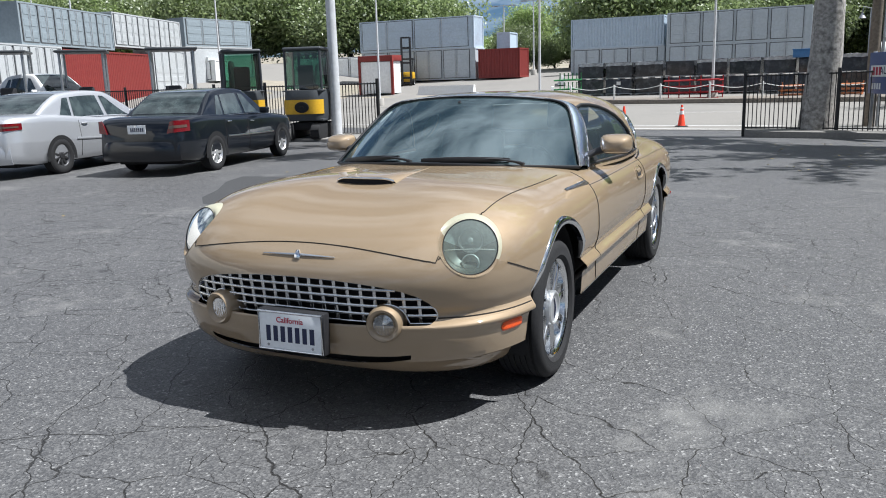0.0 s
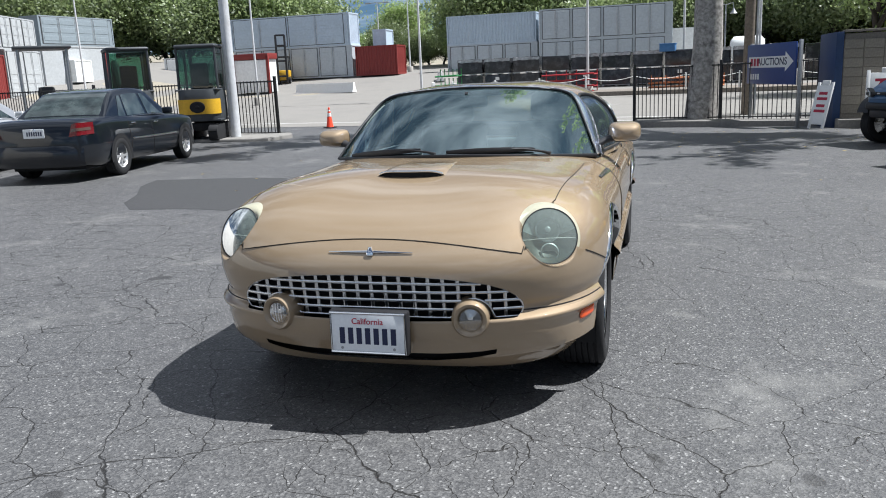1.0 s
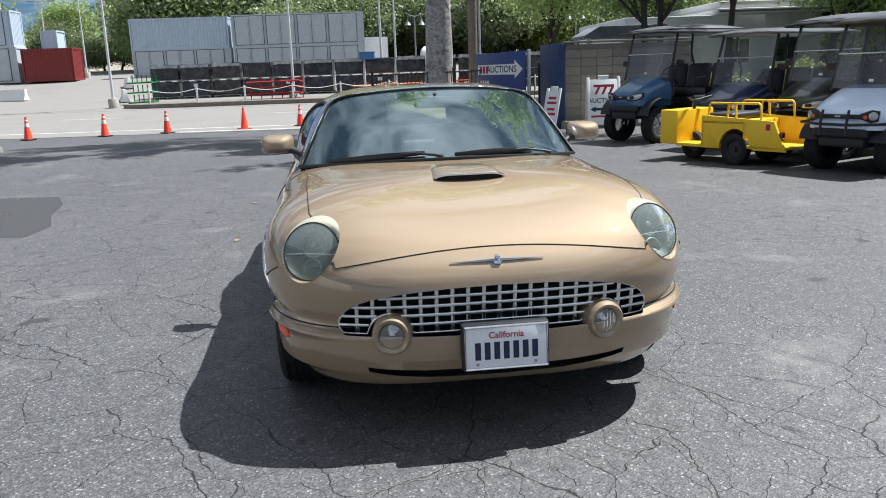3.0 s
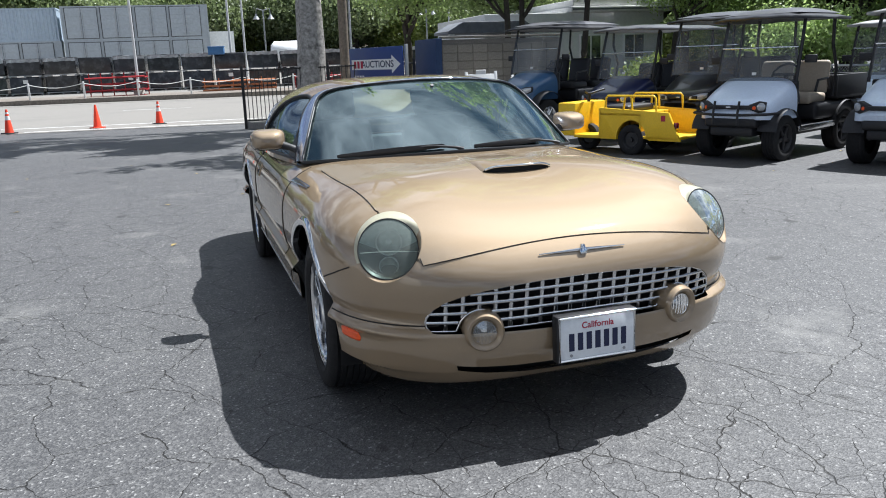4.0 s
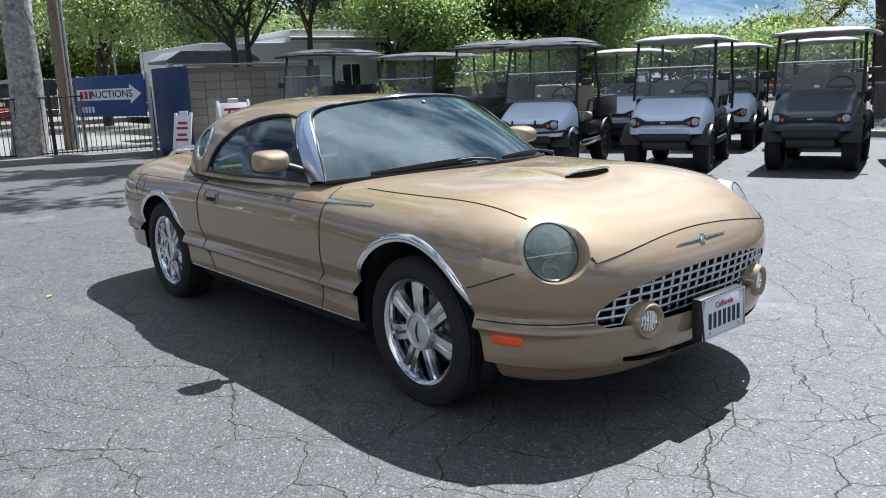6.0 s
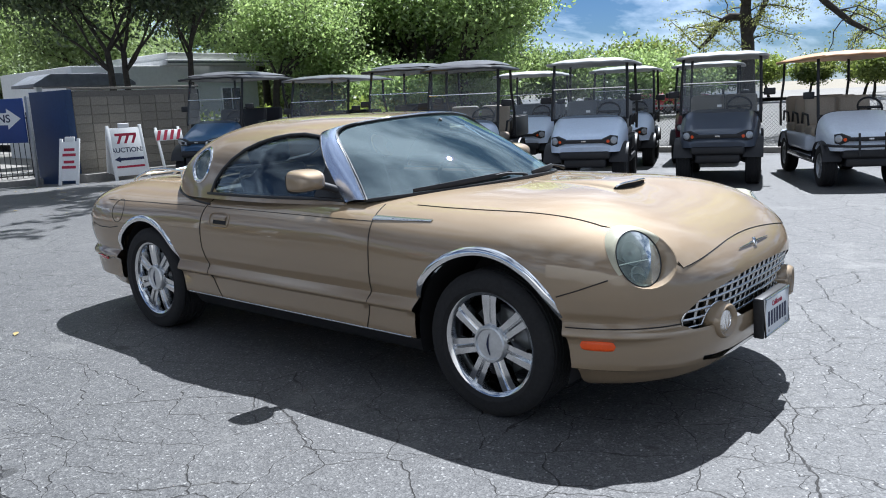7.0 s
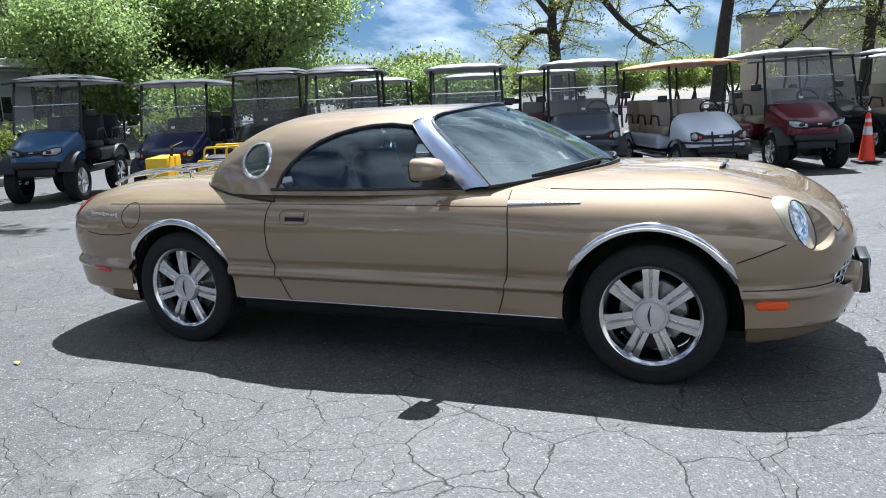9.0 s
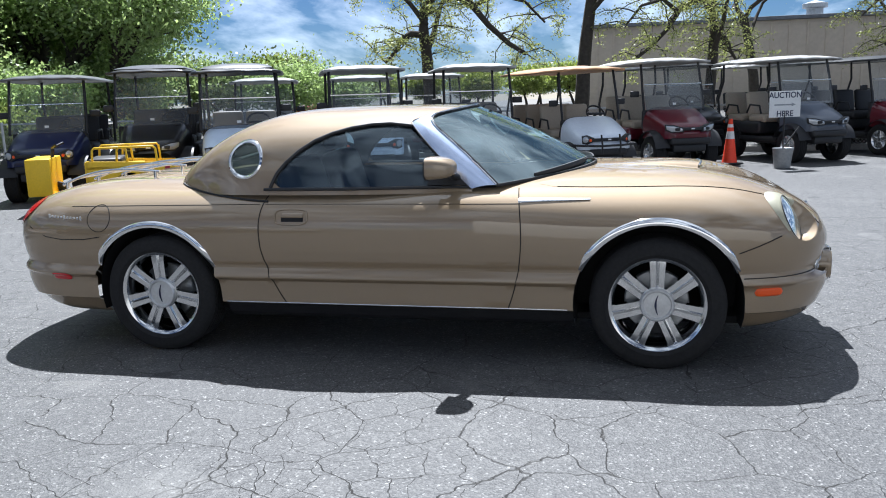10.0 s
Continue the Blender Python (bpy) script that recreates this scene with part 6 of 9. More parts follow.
golf_cart("white golf cart with pale roof in second row", facing(10.0, 4.9, -68), P_WHITE, ROOF_WHITE, SEAT_GREY, 1, None, 0.0, BLACK)
golf_cart("brown golf cart with pale roof in second row", facing(10.9, 3.7, -72), P_RED, ROOF_WHITE, SEAT_BEIGE, 1, None, 0.02, BLACK)
golf_cart("black golf cart with black roof in second row", facing(12.2, -1.4, -62), P_BLACK, ROOF_BLACK, SEAT_BEIGE, 1, None, 0.06, SATIN)
golf_cart("black golf cart with pale roof in second row", facing(13.6, -3.6, -62), P_BLACK, ROOF_WHITE, SEAT_BLACK, 1, None, 0.06, SATIN)

# ---- yellow utility cart ----
YELLOW = material("yellow_paint", (0.78, 0.50, 0.015), rough=0.4, grain=0.06, grain_scale=40, spots=0.2, spot_scale=5, spot_colour=(0.5, 0.32, 0.02))


def utility_cart(at):
    """Faces -y with a low stepped body between two panels; the bed is at the back."""
    c = thing("utility_cart", "yellow steel three-wheel utility cart with black seat", "utility cart", at)
    H = 0.38
    front = bmesh.new()
    box(front, -H, H, -0.62, -0.28, 0.24, 0.74, 0.02)
    part("front_box", front, YELLOW, c)
    bm = bmesh.new()
    box(bm, -H, H, -0.30, 0.22, 0.22, 0.27, 0.01)
    part("step_floor", bm, YELLOW, c)
    for sx in (-1, 1):
        bm = bmesh.new()
        ol = [(0.20, 0.22), (0.52, 0.22)] + [(0.78 + 0.27 * math.cos(math.pi * (1 - i / 12)), 0.24 + 0.27 * math.sin(math.pi * i / 12)) for i in range(13)] + [(1.10, 0.22), (1.62, 0.22), (1.42, 0.62), (0.20, 0.68)]
        m = Matrix(((0, 0, 1, sx * (H - 0.02)), (1, 0, 0, 0), (0, 1, 0, 0), (0, 0, 0, 1)))
        slab(bm, ol, -0.02, 0.02, 0.004, m)
        part("side_panel", bm, YELLOW, c)
    bm = bmesh.new()
    box(bm, -H, H, 0.18, 0.23, 0.22, 0.67, 0.01)
    box(bm, -H, H, 0.2, 0.95, 0.56, 0.61, 0.01)
    box(bm, -H, H, 0.9, 1.60, 0.24, 0.28, 0.01)
    box(bm, -H, H, 0.92, 0.96, 0.26, 0.61, 0.01)
    part("bed", bm, YELLOW, c)
    bm = bmesh.new()
    box(bm, -0.33, 0.33, 0.22, 0.70, 0.61, 0.71, 0.04, segs=3)
    part("seat", bm, SEAT_BLACK, c)
    for y0, y1 in ((0.28, 0.78), (0.62, 1.20)):
        for sx in (-1, 1):
            bm = bmesh.new()
            x = sx * (H - 0.03)
            tube(bm, [(x, y0, 0.62), (x, y0 + 0.02, 0.82), (x, y0 + 0.05, 0.85), (x, y1 - 0.05, 0.85), (x, y1 - 0.02, 0.82), (x, y1, 0.60)], 0.016, 8)
            part("hand_rail", bm, YELLOW, c, smooth=60)
    bm = bmesh.new()
    tube(bm, [(0, -0.34, 0.6), (0, -0.30, 0.86)], 0.025, 8)
    tube(bm, [(-0.25, -0.20, 0.92), (-0.05, -0.30, 0.87), (0.05, -0.30, 0.87), (0.25, -0.20, 0.92)], 0.016, 8)
    part("handlebar", bm, BLACK, c, smooth=60)
    for sx in (-1, 1):
        bm2 = bmesh.new()
        box(bm2, sx * 0.34 - 0.03, sx * 0.34 + 0.03, 1.50, 1.56, 0.40, 0.48, 0.01)
        part("tail_lamp", bm2, RED_LENS, c, "red tail lamp")
        bm2 = bmesh.new()
        box(bm2, sx * (H + 0.002) - 0.002, sx * (H + 0.002) + 0.002, 1.30, 1.37, 0.50, 0.58)
        part("warning_sticker", bm2, RED_INK, c)
    for x, y in ((-H + 0.04, 0.78), (H - 0.04, 0.78)):
        plain_wheel(c, x, y, 0.22, 0.12, 1 if x > 0 else -1, BLACK, 0)
    plain_wheel(c, 0, -0.30, 0.20, 0.11, 1, BLACK, 0)
    return c


utility_cart(pose(4.86, 7.42, 0, 0, 0, 208) @ Matrix.Diagonal((1.12, 0.9, 0.98, 1)))


# ---- parked sedans ----
def sedan(label, at, paint, trim, L, name="sedan"):
    """Faces -y, front axle over the origin. L: wheelbase, front and rear overhang, half width, bonnet, belt, boot and roof heights, screen places."""
    wb, fo, ro, W, zh, zb, zd, zr = L["wb"], L["fo"], L["ro"], L["w"], L["bonnet"], L["belt"], L["boot"], L["roof"]
    y0, y1 = -fo, wb + ro
    c = thing(name, label, "car", at)
    top = curve_through([(y0, zh - 0.16), (y0 + 0.12, zh - 0.10), (y0 + 0.5, zh - 0.04), (L["ws"], zb), (wb * 0.5, zb + 0.01), (L["rs"], zd + 0.005), (y1 - 0.25, zd - 0.01), (y1 - 0.06, zd - 0.05), (y1, zd - 0.12)])
    bm = bmesh.new()

    def skin(u, v):
        # u along, v from sill over the top to the other sill
        y = lerp(y0, y1, u)
        e = min(1.0, min(y - y0, y1 - y) / 0.55)
        w = W * (0.80 + 0.20 * (1 - (1 - e) ** 2.6))
        t = abs(2 * v - 1)
        s = 1 if v > 0.5 else -1
        zt = top(y)
        ze = 0.22 + 0.06 * (1 - e)
        ks = [(0.0, 0.0, zt + 0.015), (0.25, 0.55, zt + 0.008), (0.45, 0.86, zt - 0.012), (0.55, 0.955, zt - 0.06), (0.66, 0.985, lerp(ze, zt, 0.68)), (0.72, 1.0, lerp(ze, zt, 0.50)), (0.78, 1.004, lerp(ze, zt, 0.44)), (0.86, 0.985, lerp(ze, zt, 0.22)), (0.94, 0.96, ze + 0.05), (1.0, 0.90, ze)]
        return Vector((s * w * curve_through([(a, b) for a, b, d in ks])(t), y, curve_through([(a, d) for a, b, d in ks])(t)))
    n = 60
    vs = [0.5 + 0.5 * t * s for s, ts in ((-1, (1, 0.94, 0.86, 0.78, 0.75, 0.72, 0.66, 0.6, 0.55, 0.5, 0.45, 0.35, 0.25, 0.12)), (1, (0, 0.12, 0.25, 0.35, 0.45, 0.5, 0.55, 0.6, 0.66, 0.72, 0.75, 0.78, 0.86, 0.94, 1))) for t in ts]
    us = [(1 - math.cos(math.pi * i / n)) / 2 * 0.5 + 0.5 * i / n for i in range(n + 1)]
    g = [[bm.verts.new(skin(u, v)) for v in vs] for u in us]
    for i in range(n):
        for j in range(len(vs) - 1):
            bm.faces.new((g[i][j], g[i][j + 1], g[i + 1][j + 1], g[i + 1][j]))
    bm.faces.new(g[0][::-1])
    bm.faces.new(g[n])
    part("body_shell", bm, paint, c, smooth=62)
    # cabin
    ws, wt, rt, rs = L["ws"], L["wt"], L["rt"], L["rs"]
    bm = bmesh.new()
    prof = curve_through([(ws, zb - 0.01), (lerp(ws, wt, 0.5), lerp(zb, zr, 0.56)), (wt, zr - 0.03), (lerp(wt, rt, 0.4), zr), (rt, zr - 0.045), (lerp(rt, rs, 0.5), lerp(zd, zr, 0.54)), (rs, zd)])

    def cabin(u, v):
        y = lerp(ws, rs, u)
        z1 = max(prof(y), zb - 0.01)
        t = abs(2 * v - 1)
        s = 1 if v > 0.5 else -1
        k = (z1 - zb) / (zr - zb)
        xb, xt = W * 0.90, W * 0.70
        xx = lerp(xb, xt, max(0, k))
        if t < 0.5:
            return Vector((s * xx * (t / 0.5) * 0.94, y, z1 - 0.012 * (t / 0.5) ** 3))
        if t < 0.6:
            return Vector((s * xx * lerp(0.94, 1.0, (t - 0.5) / 0.1), y, z1 - lerp(0.012, 0.06, (t - 0.5) / 0.1) * max(0.05, k)))
        q = (t - 0.6) / 0.4
        z2 = z1 - 0.06 * max(0.05, k)
        return Vector((s * lerp(xx, xb, q), y, lerp(z2, zb - 0.03, q)))
    sheet(bm, cabin, 40, 24, flip=True)
    part("cabin", bm, paint, c, smooth=62)

    def glass(nm, f, nu=10, nv=6, lift=0.006, lab="dark side glass"):
        bm = bmesh.new()
        sheet(bm, f, nu, nv)
        bm.normal_update()
        cc = Vector((0, wb * 0.5, 0.8))
        for v in bm.verts:
            d = (v.co - cc).normalized()
            v.co += d * lift
        part(nm, bm, DARKGLASS, c, lab, smooth=60)
    inv = 1.0 / (rs - ws)
    for s in (-1, 1):
        for ya, yb, nm in L["sides"]:
            def f(u, v, ya=ya, yb=yb):
                ylo, yhi = lerp(ya[0], yb[0], u), lerp(ya[1], yb[1], u)
                y = lerp(ylo, yhi, v)
                p = cabin((y - ws) * inv, 0.5 + s * 0.5)
                q = cabin((y - ws) * inv, 0.5 + s * 0.305)
                return p.lerp(q, lerp(0.14, 0.93, v))
            glass(nm, f)
    glass("rear_window", lambda u, v: cabin(lerp((rt - ws) * inv + 0.012, 0.985, v), 0.5 + lerp(-0.235, 0.235, u)), lab="dark rear window")
    glass("windscreen", lambda u, v: cabin(lerp(0.015, (wt - ws) * inv - 0.012, v), 0.5 + lerp(-0.235, 0.235, u)), lab="dark windscreen")
    # arches and wheels
    for y in (0, wb):
        for s in (-1, 1):
            # flat dark ring on the body paints the shaded gap of the arch
            bm = bmesh.new()
            sheet(bm, lambda u, v: (s * (W * 1.006 - 0.0 * v), y + lerp(0.30, 0.375, v) * math.cos(math.pi * lerp(-0.06, 1.06, u)), 0.31 + lerp(0.30, 0.375, v) * math.sin(math.pi * lerp(-0.06, 1.06, u))), 24, 2)
            part("arch_shade", bm, DARK, c, smooth=60)
            plain_wheel(c, s * (W - 0.09), y, 0.315, 0.20, s, L["rim"], L["spokes"])
    # trim
    for s in (-1, 1):
        bm = bmesh.new()
        tube(bm, [Vector(skin((y - y0) / (y1 - y0), 0.5 + s * 0.375)) + Vector((s * 0.006, 0, 0)) for y in np.linspace(0.42, wb - 0.42, 24)], 0.012, 6, flat=1.6)
        part("rub_strip", bm, trim, c, smooth=60)
        for ya in L["seams"]:
            bm = bmesh.new()
            tube(bm, [Vector(skin((ya - y0) / (y1 - y0), 0.5 + s * t)) + Vector((s * 0.001, 0, 0)) for t in np.linspace(0.29, 0.465, 14)], 0.004, 5)
            part("door_seam", bm, SEAM, c, smooth=60)
            bm = bmesh.new()
            p = Vector(skin((ya - 0.14 - y0) / (y1 - y0), 0.5 + s * 0.30)) + Vector((s * 0.014, 0, -0.01))
            tube(bm, [p + Vector((0, -0.08, 0)), p + Vector((s * 0.012, -0.04, 0)), p + Vector((s * 0.012, 0.04, 0)), p + Vector((0, 0.08, 0))], 0.013, 8)
            part("door_handle", bm, paint if L["painted"] else CHROME, c, smooth=60)
        bm = bmesh.new()
        box(bm, -0.09, 0.09, -0.05, 0.05, -0.06, 0.06, 0.03, Matrix.Translation((s * (W + 0.06), ws + 0.35, zb + 0.06)), segs=3)
        part("door_mirror", bm, paint, c)
        # rear lamps wrap the corner
        bm = bmesh.new()
        lo, hi = L["lamp"]

        def lamp(u, v):
            z = lerp(lo + 0.03 * u, lerp(hi - L["slant"], hi, min(1.0, u / 0.5)), v)
            if u < 0.6:
                return Vector((s * (lerp(L["lampx"], W * 0.80, u / 0.6) + 0.07 * v * (1 - u / 0.6)), y1 + 0.004, z))
            return Vector((s * lerp(W * 0.80, W * 0.962, (u - 0.6) / 0.4), lerp(y1 + 0.004, y1 - 0.26, ((u - 0.6) / 0.4) ** 1.3), z))
        sheet(bm, lamp, 14, 5)
        thicken(bm, 0.02)
        rl = part("rear_lamp", bm, RED_LENS, c, "red rear lamp", smooth=50)
        bm = bmesh.new()
        sheet(bm, lambda u, v: lamp(lerp(0.06, 0.94, u), lerp(0.36, 0.60, v)) + Vector((s * 0.003, 0.004, 0)), 14, 3)
        part("clear_band", bm, SMOKE_LENS, rl, "smoky brown band", smooth=50)
        bm = bmesh.new()
        rim = [cabin((lerp(L["sides"][0][0][0] - 0.06, L["sides"][-1][1][0] + 0.06, i / 20) - ws) * inv, 0.5 + s * 0.5).lerp(cabin((lerp(L["sides"][0][0][0] - 0.06, L["sides"][-1][1][0] + 0.06, i / 20) - ws) * inv, 0.5 + s * 0.305), 0.10) + Vector((s * 0.008, 0, 0)) for i in range(21)]
        tube(bm, rim, 0.008, 6)
        part("waist_trim", bm, trim, c, smooth=60)
        bm = bmesh.new()
        box(bm, s * W * 0.62 - 0.12, s * W * 0.62 + 0.12, y0 - 0.004, y0 + 0.1, zh - 0.30, zh - 0.17, 0.02)
        part("headlamp", bm, LAMP_GLASS, c)
    bm = bmesh.new()
    sheet(bm, lambda u, v: Vector((lerp(-W * 0.82, W * 0.82, u), y1 + 0.035 - 0.13 * abs(2 * u - 1) ** 4, lerp(0.28, 0.56, v))) + Vector((0, -0.03 * abs(2 * v - 1) ** 3, 0)), 18, 6)
    thicken(bm, 0.06)
    part("rear_bumper", bm, paint, c, smooth=45)
    bm = bmesh.new()
    tube(bm, [(lerp(-W * 0.84, W * 0.84, u), y1 + 0.04 - 0.15 * abs(2 * u - 1) ** 4, 0.555) for u in np.linspace(0, 1, 19)], 0.010, 6)
    part("bumper_strip", bm, trim, c, smooth=60)
    bm = bmesh.new()
    box(bm, -0.17, 0.17, y1 + 0.004, y1 + 0.012, L["plate"] - 0.07, L["plate"] + 0.07, 0.003, segs=1)
    pl = part("number_plate", bm, PLATE, c, "white plate with dark bars")
    for i in range(7):
        bm = bmesh.new()
        box(bm, -0.12 + 0.037 * i - 0.011, -0.12 + 0.037 * i + 0.011, y1 + 0.0125, y1 + 0.014, L["plate"] - 0.035, L["plate"] + 0.03)
        part("character_bar", bm, INK, pl)
    bm = bmesh.new()
    lathe(bm, [(0.04, 0), (0.04, 0.01), (0.03, 0.012), (0.03, 0)], 20, m=Matrix.Translation((0, y1 + 0.002, zd - 0.17)) @ Matrix.Rotation(radians(-90), 4, "X"))
    part("badge", bm, CHROME, c, smooth=50)
    bm = bmesh.new()
    box(bm, -W * 0.7, W * 0.7, y0 + 0.3, y1 - 0.3, 0.18, 0.24, 0.01)
    part("floor_pan", bm, DARK, c)
    return c


SMOKE_LENS = material("smoke_lens", (0.10, 0.06, 0.05), rough=0.12, coat=0.6, grain=0.2, grain_scale=200)
DARKGLASS = material("dark_car_glass", (0.035, 0.046, 0.046), rough=0.03, spec=0.8, coat=0.6, grain=0.5, grain_scale=5, spots=0.5, spot_scale=2.5, spot_colour=(0.10, 0.12, 0.115))
ALLOY = material("pale_alloy", (0.62, 0.62, 0.62), rough=0.3, metal=0.7, grain=0.1, grain_scale=40)
DARK_ALLOY = material("dark_alloy", (0.12, 0.12, 0.125), rough=0.3, metal=0.8, grain=0.2, grain_scale=40)
NAVY_PAINT = car_paint("navy_paint", (0.003, 0.005, 0.009), metal=0.0, rough=0.3, dust=0.006, coat_ior=1.4)
SILVER_PAINT = car_paint("silver_paint", (0.52, 0.53, 0.55), metal=0.6)
RED_CAR = car_paint("red_car_paint", (0.28, 0.012, 0.02), metal=0.1)
WHITE_CAR = car_paint("white_car_paint", (0.75, 0.75, 0.74), metal=0.0)
SALOON = dict(wb=2.69, fo=0.76, ro=1.03, w=0.86, bonnet=0.90, belt=0.92, boot=0.985, roof=1.42, ws=0.52, wt=1.18, rt=2.28, rs=2.92, rim=ALLOY, spokes=8, painted=False,
              seams=(1.42, 2.30), lamp=(0.71, 0.92), lampx=0.55, slant=0.02, plate=0.78,
              sides=[((0.78, 1.24), (1.36, 1.38), "front_side_window"), ((1.46, 1.48), (2.14, 2.06), "rear_side_window"), ((2.20, 2.12), (2.46, 2.22), "quarter_window")])
CAMRY = dict(SALOON, wb=2.775, fo=0.93, ro=1.10, w=0.905, bonnet=0.92, belt=0.95, boot=1.06, roof=1.46, ws=0.32, wt=1.15, rt=2.35, rs=3.12, rim=DARK_ALLOY, spokes=10, painted=True,
             seams=(1.30, 2.22), lamp=(0.80, 0.94), lampx=0.40, slant=0.02, plate=0.74,
             sides=[((0.62, 1.20), (1.28, 1.32), "front_side_window"), ((1.38, 1.42), (2.22, 2.14), "rear_side_window"), ((2.28, 2.20), (2.62, 2.34), "quarter_window")])
sedan("dark navy saloon with pale alloy wheels parked beside silver saloon", pose(-8.72, 10.30, 0, 0, 0, 189.7), NAVY_PAINT, SATIN, SALOON)
sedan("silver metallic saloon with dark alloy wheels parked in lot", pose(-11.42, 9.45, 0, 0, 0, 189.0), SILVER_PAINT, SILVER_PAINT, CAMRY)


# ---- mini excavators ----
EXC_GREY = material("machine_grey", (0.045, 0.05, 0.055), rough=0.5, grain=0.1, grain_scale=30, spots=0.2, spot_scale=4)
EXC_YELLOW = material("machine_yellow", (0.62, 0.36, 0.02), rough=0.45, grain=0.08, grain_scale=30, spots=0.3, spot_scale=5, spot_colour=(0.3, 0.18, 0.02))
GREEN_GLASS = pane("green_cab_glass", (0.22, 0.42, 0.33), gloss=1.4)


def excavator(at):
    """Seen from its counterweight; faces +y."""
    c = thing("mini_excavator", "grey and yellow mini excavator with green-tinted cab", "excavator", at, group="mini excavators")
    for s in (-1, 1):
        tr = new("track")
        tr.parent = c
        bm = bmesh.new()
        ol = [(-0.75 + 0.2 * math.cos(a), 0.2 + 0.2 * math.sin(a)) for a in np.linspace(math.pi / 2, 1.5 * math.pi, 9)] + [(0.75 + 0.2 * math.cos(a), 0.2 + 0.2 * math.sin(a)) for a in np.linspace(-math.pi / 2, math.pi / 2, 9)]
        m = Matrix(((0, 0, 1, s * 0.40), (1, 0, 0, 0), (0, 1, 0, 0), (0, 0, 0, 1)))
        slab(bm, ol, -0.12, 0.12, 0.02, m)
        part("belt", bm, TYRE, tr)
        for i in range(26):
            bm = bmesh.new()
            k = i / 26 * 4
            if k < 1.6:
                p, a = (-0.75 + k / 1.6 * 1.5, 0.405), 0
            elif k < 2.0:
                a = (k - 1.6) / 0.4 * math.pi
                p = (0.75 + 0.205 * math.sin(a), 0.2 + 0.205 * math.cos(a))
            elif k < 3.6:
                p, a = (0.75 - (k - 2.0) / 1.6 * 1.5, -0.0), 0
            else:
                a = math.pi + (k - 3.6) / 0.4 * math.pi
                p = (-0.75 + 0.205 * math.sin(a), 0.2 + 0.205 * math.cos(a))
            if p[1] < 0.02:
                bm.free()
                continue
            box(bm, s * 0.40 - 0.12, s * 0.40 + 0.12, -0.02, 0.02, -0.012, 0.012, 0.0, Matrix.Translation((0, p[0], p[1])) @ Matrix.Rotation(-a if k < 2 else -a, 4, "X"))
            part("cleat", bm, TYRE, tr)
    bm = bmesh.new()
    box(bm, -0.32, 0.32, -0.6, 0.6, 0.25, 0.45, 0.03)
    lathe(bm, [(0.32, 0.42), (0.32, 0.52)], 24)
    part("undercarriage", bm, DARK, c)
    bm = bmesh.new()

    def house(u, v):
        a = math.pi * lerp(-0.02, 1.02, u)
        r = 1 - 0.04 * abs(2 * v - 1) ** 4
        return Vector((0.58 * math.copysign(abs(math.cos(a)) ** 0.45, math.cos(a)) * r, 0.10 - 0.85 * abs(math.sin(a)) ** 0.7 * r, lerp(0.50, 1.28, v)))
    sheet(bm, house, 28, 8, flip=True)
    box(bm, -0.55, 0.55, -0.6, 0.55, 0.48, 0.54, 0.02)
    box(bm, -0.55, 0.55, -0.62, 0.2, 1.26, 1.30, 0.02)
    part("house", bm, EXC_GREY, c, smooth=40)
    bm = bmesh.new()

    def cover(u, v):
        p = house(lerp(0.20, 0.80, u), lerp(0.22, 0.70, v))
        return p + Vector((p.x * 0.03, -0.02, 0))
    sheet(bm, cover, 16, 6, flip=True)
    thicken(bm, 0.02)
    cov = part("engine_cover", bm, EXC_YELLOW, c, "yellow engine cover with vents", smooth=40)
    bm = bmesh.new()
    lathe(bm, [(0.17, 0.0), (0.17, 0.02), (0.15, 0.025), (0.05, 0.018), (0.04, 0.03), (0, 0.03)], 28, m=Matrix.Translation((0.03, -0.77, 0.85)) @ Matrix.Rotation(radians(90), 4, "X") @ Matrix.Diagonal((1.15, 0.85, 1, 1)))
    part("fan_guard", bm, DARK, cov, smooth=40)
    for i in range(7):
        for x in (-0.30, 0.36):
            bm = bmesh.new()
            p = house(0.5 - x * 0.55, 0.3 + 0.05 * i)
            box(bm, x - 0.05, x + 0.05, p.y - 0.045, p.y - 0.02, p.z - 0.01, p.z + 0.008, 0.0)
            part("vent_slat", bm, DARK, cov)
    # cab
    bm = bmesh.new()
    for x in (-0.50, 0.50):
        for y in (-0.42, 0.22, 0.70):
            tube(bm, [(x, y, 1.26), (x * 0.97, y, 2.34)], 0.035, 8)
    box(bm, -0.54, 0.54, -0.48, 0.76, 2.32, 2.42, 0.05, segs=3)
    for z in (1.28,):
        box(bm, -0.53, 0.53, -0.46, 0.74, z - 0.05, z + 0.02, 0.02)
    part("cab_frame", bm, EXC_GREY, c, smooth=40)
    for nm, f in (("rear_window", lambda u, v: (lerp(-0.46, 0.46, u), -0.43, lerp(1.33, 2.30, v))), ("front_window", lambda u, v: (lerp(-0.46, 0.46, u), 0.71, lerp(1.33, 2.30, v))),
                  ("side_window", lambda u, v: (-0.50, lerp(-0.38, 0.66, u), lerp(1.33, 2.30, v))), ("side_window", lambda u, v: (0.50, lerp(-0.38, 0.66, u), lerp(1.33, 2.30, v)))):
        bm = bmesh.new()
        sheet(bm, f, 2, 2)
        part(nm, bm, GREEN_GLASS, c, "green-tinted cab glass")
    bm = bmesh.new()
    box(bm, -0.22, 0.22, -0.2, 0.2, 1.3, 1.45, 0.04)
    box(bm, -0.22, 0.22, -0.26, -0.14, 1.4, 1.95, 0.05)
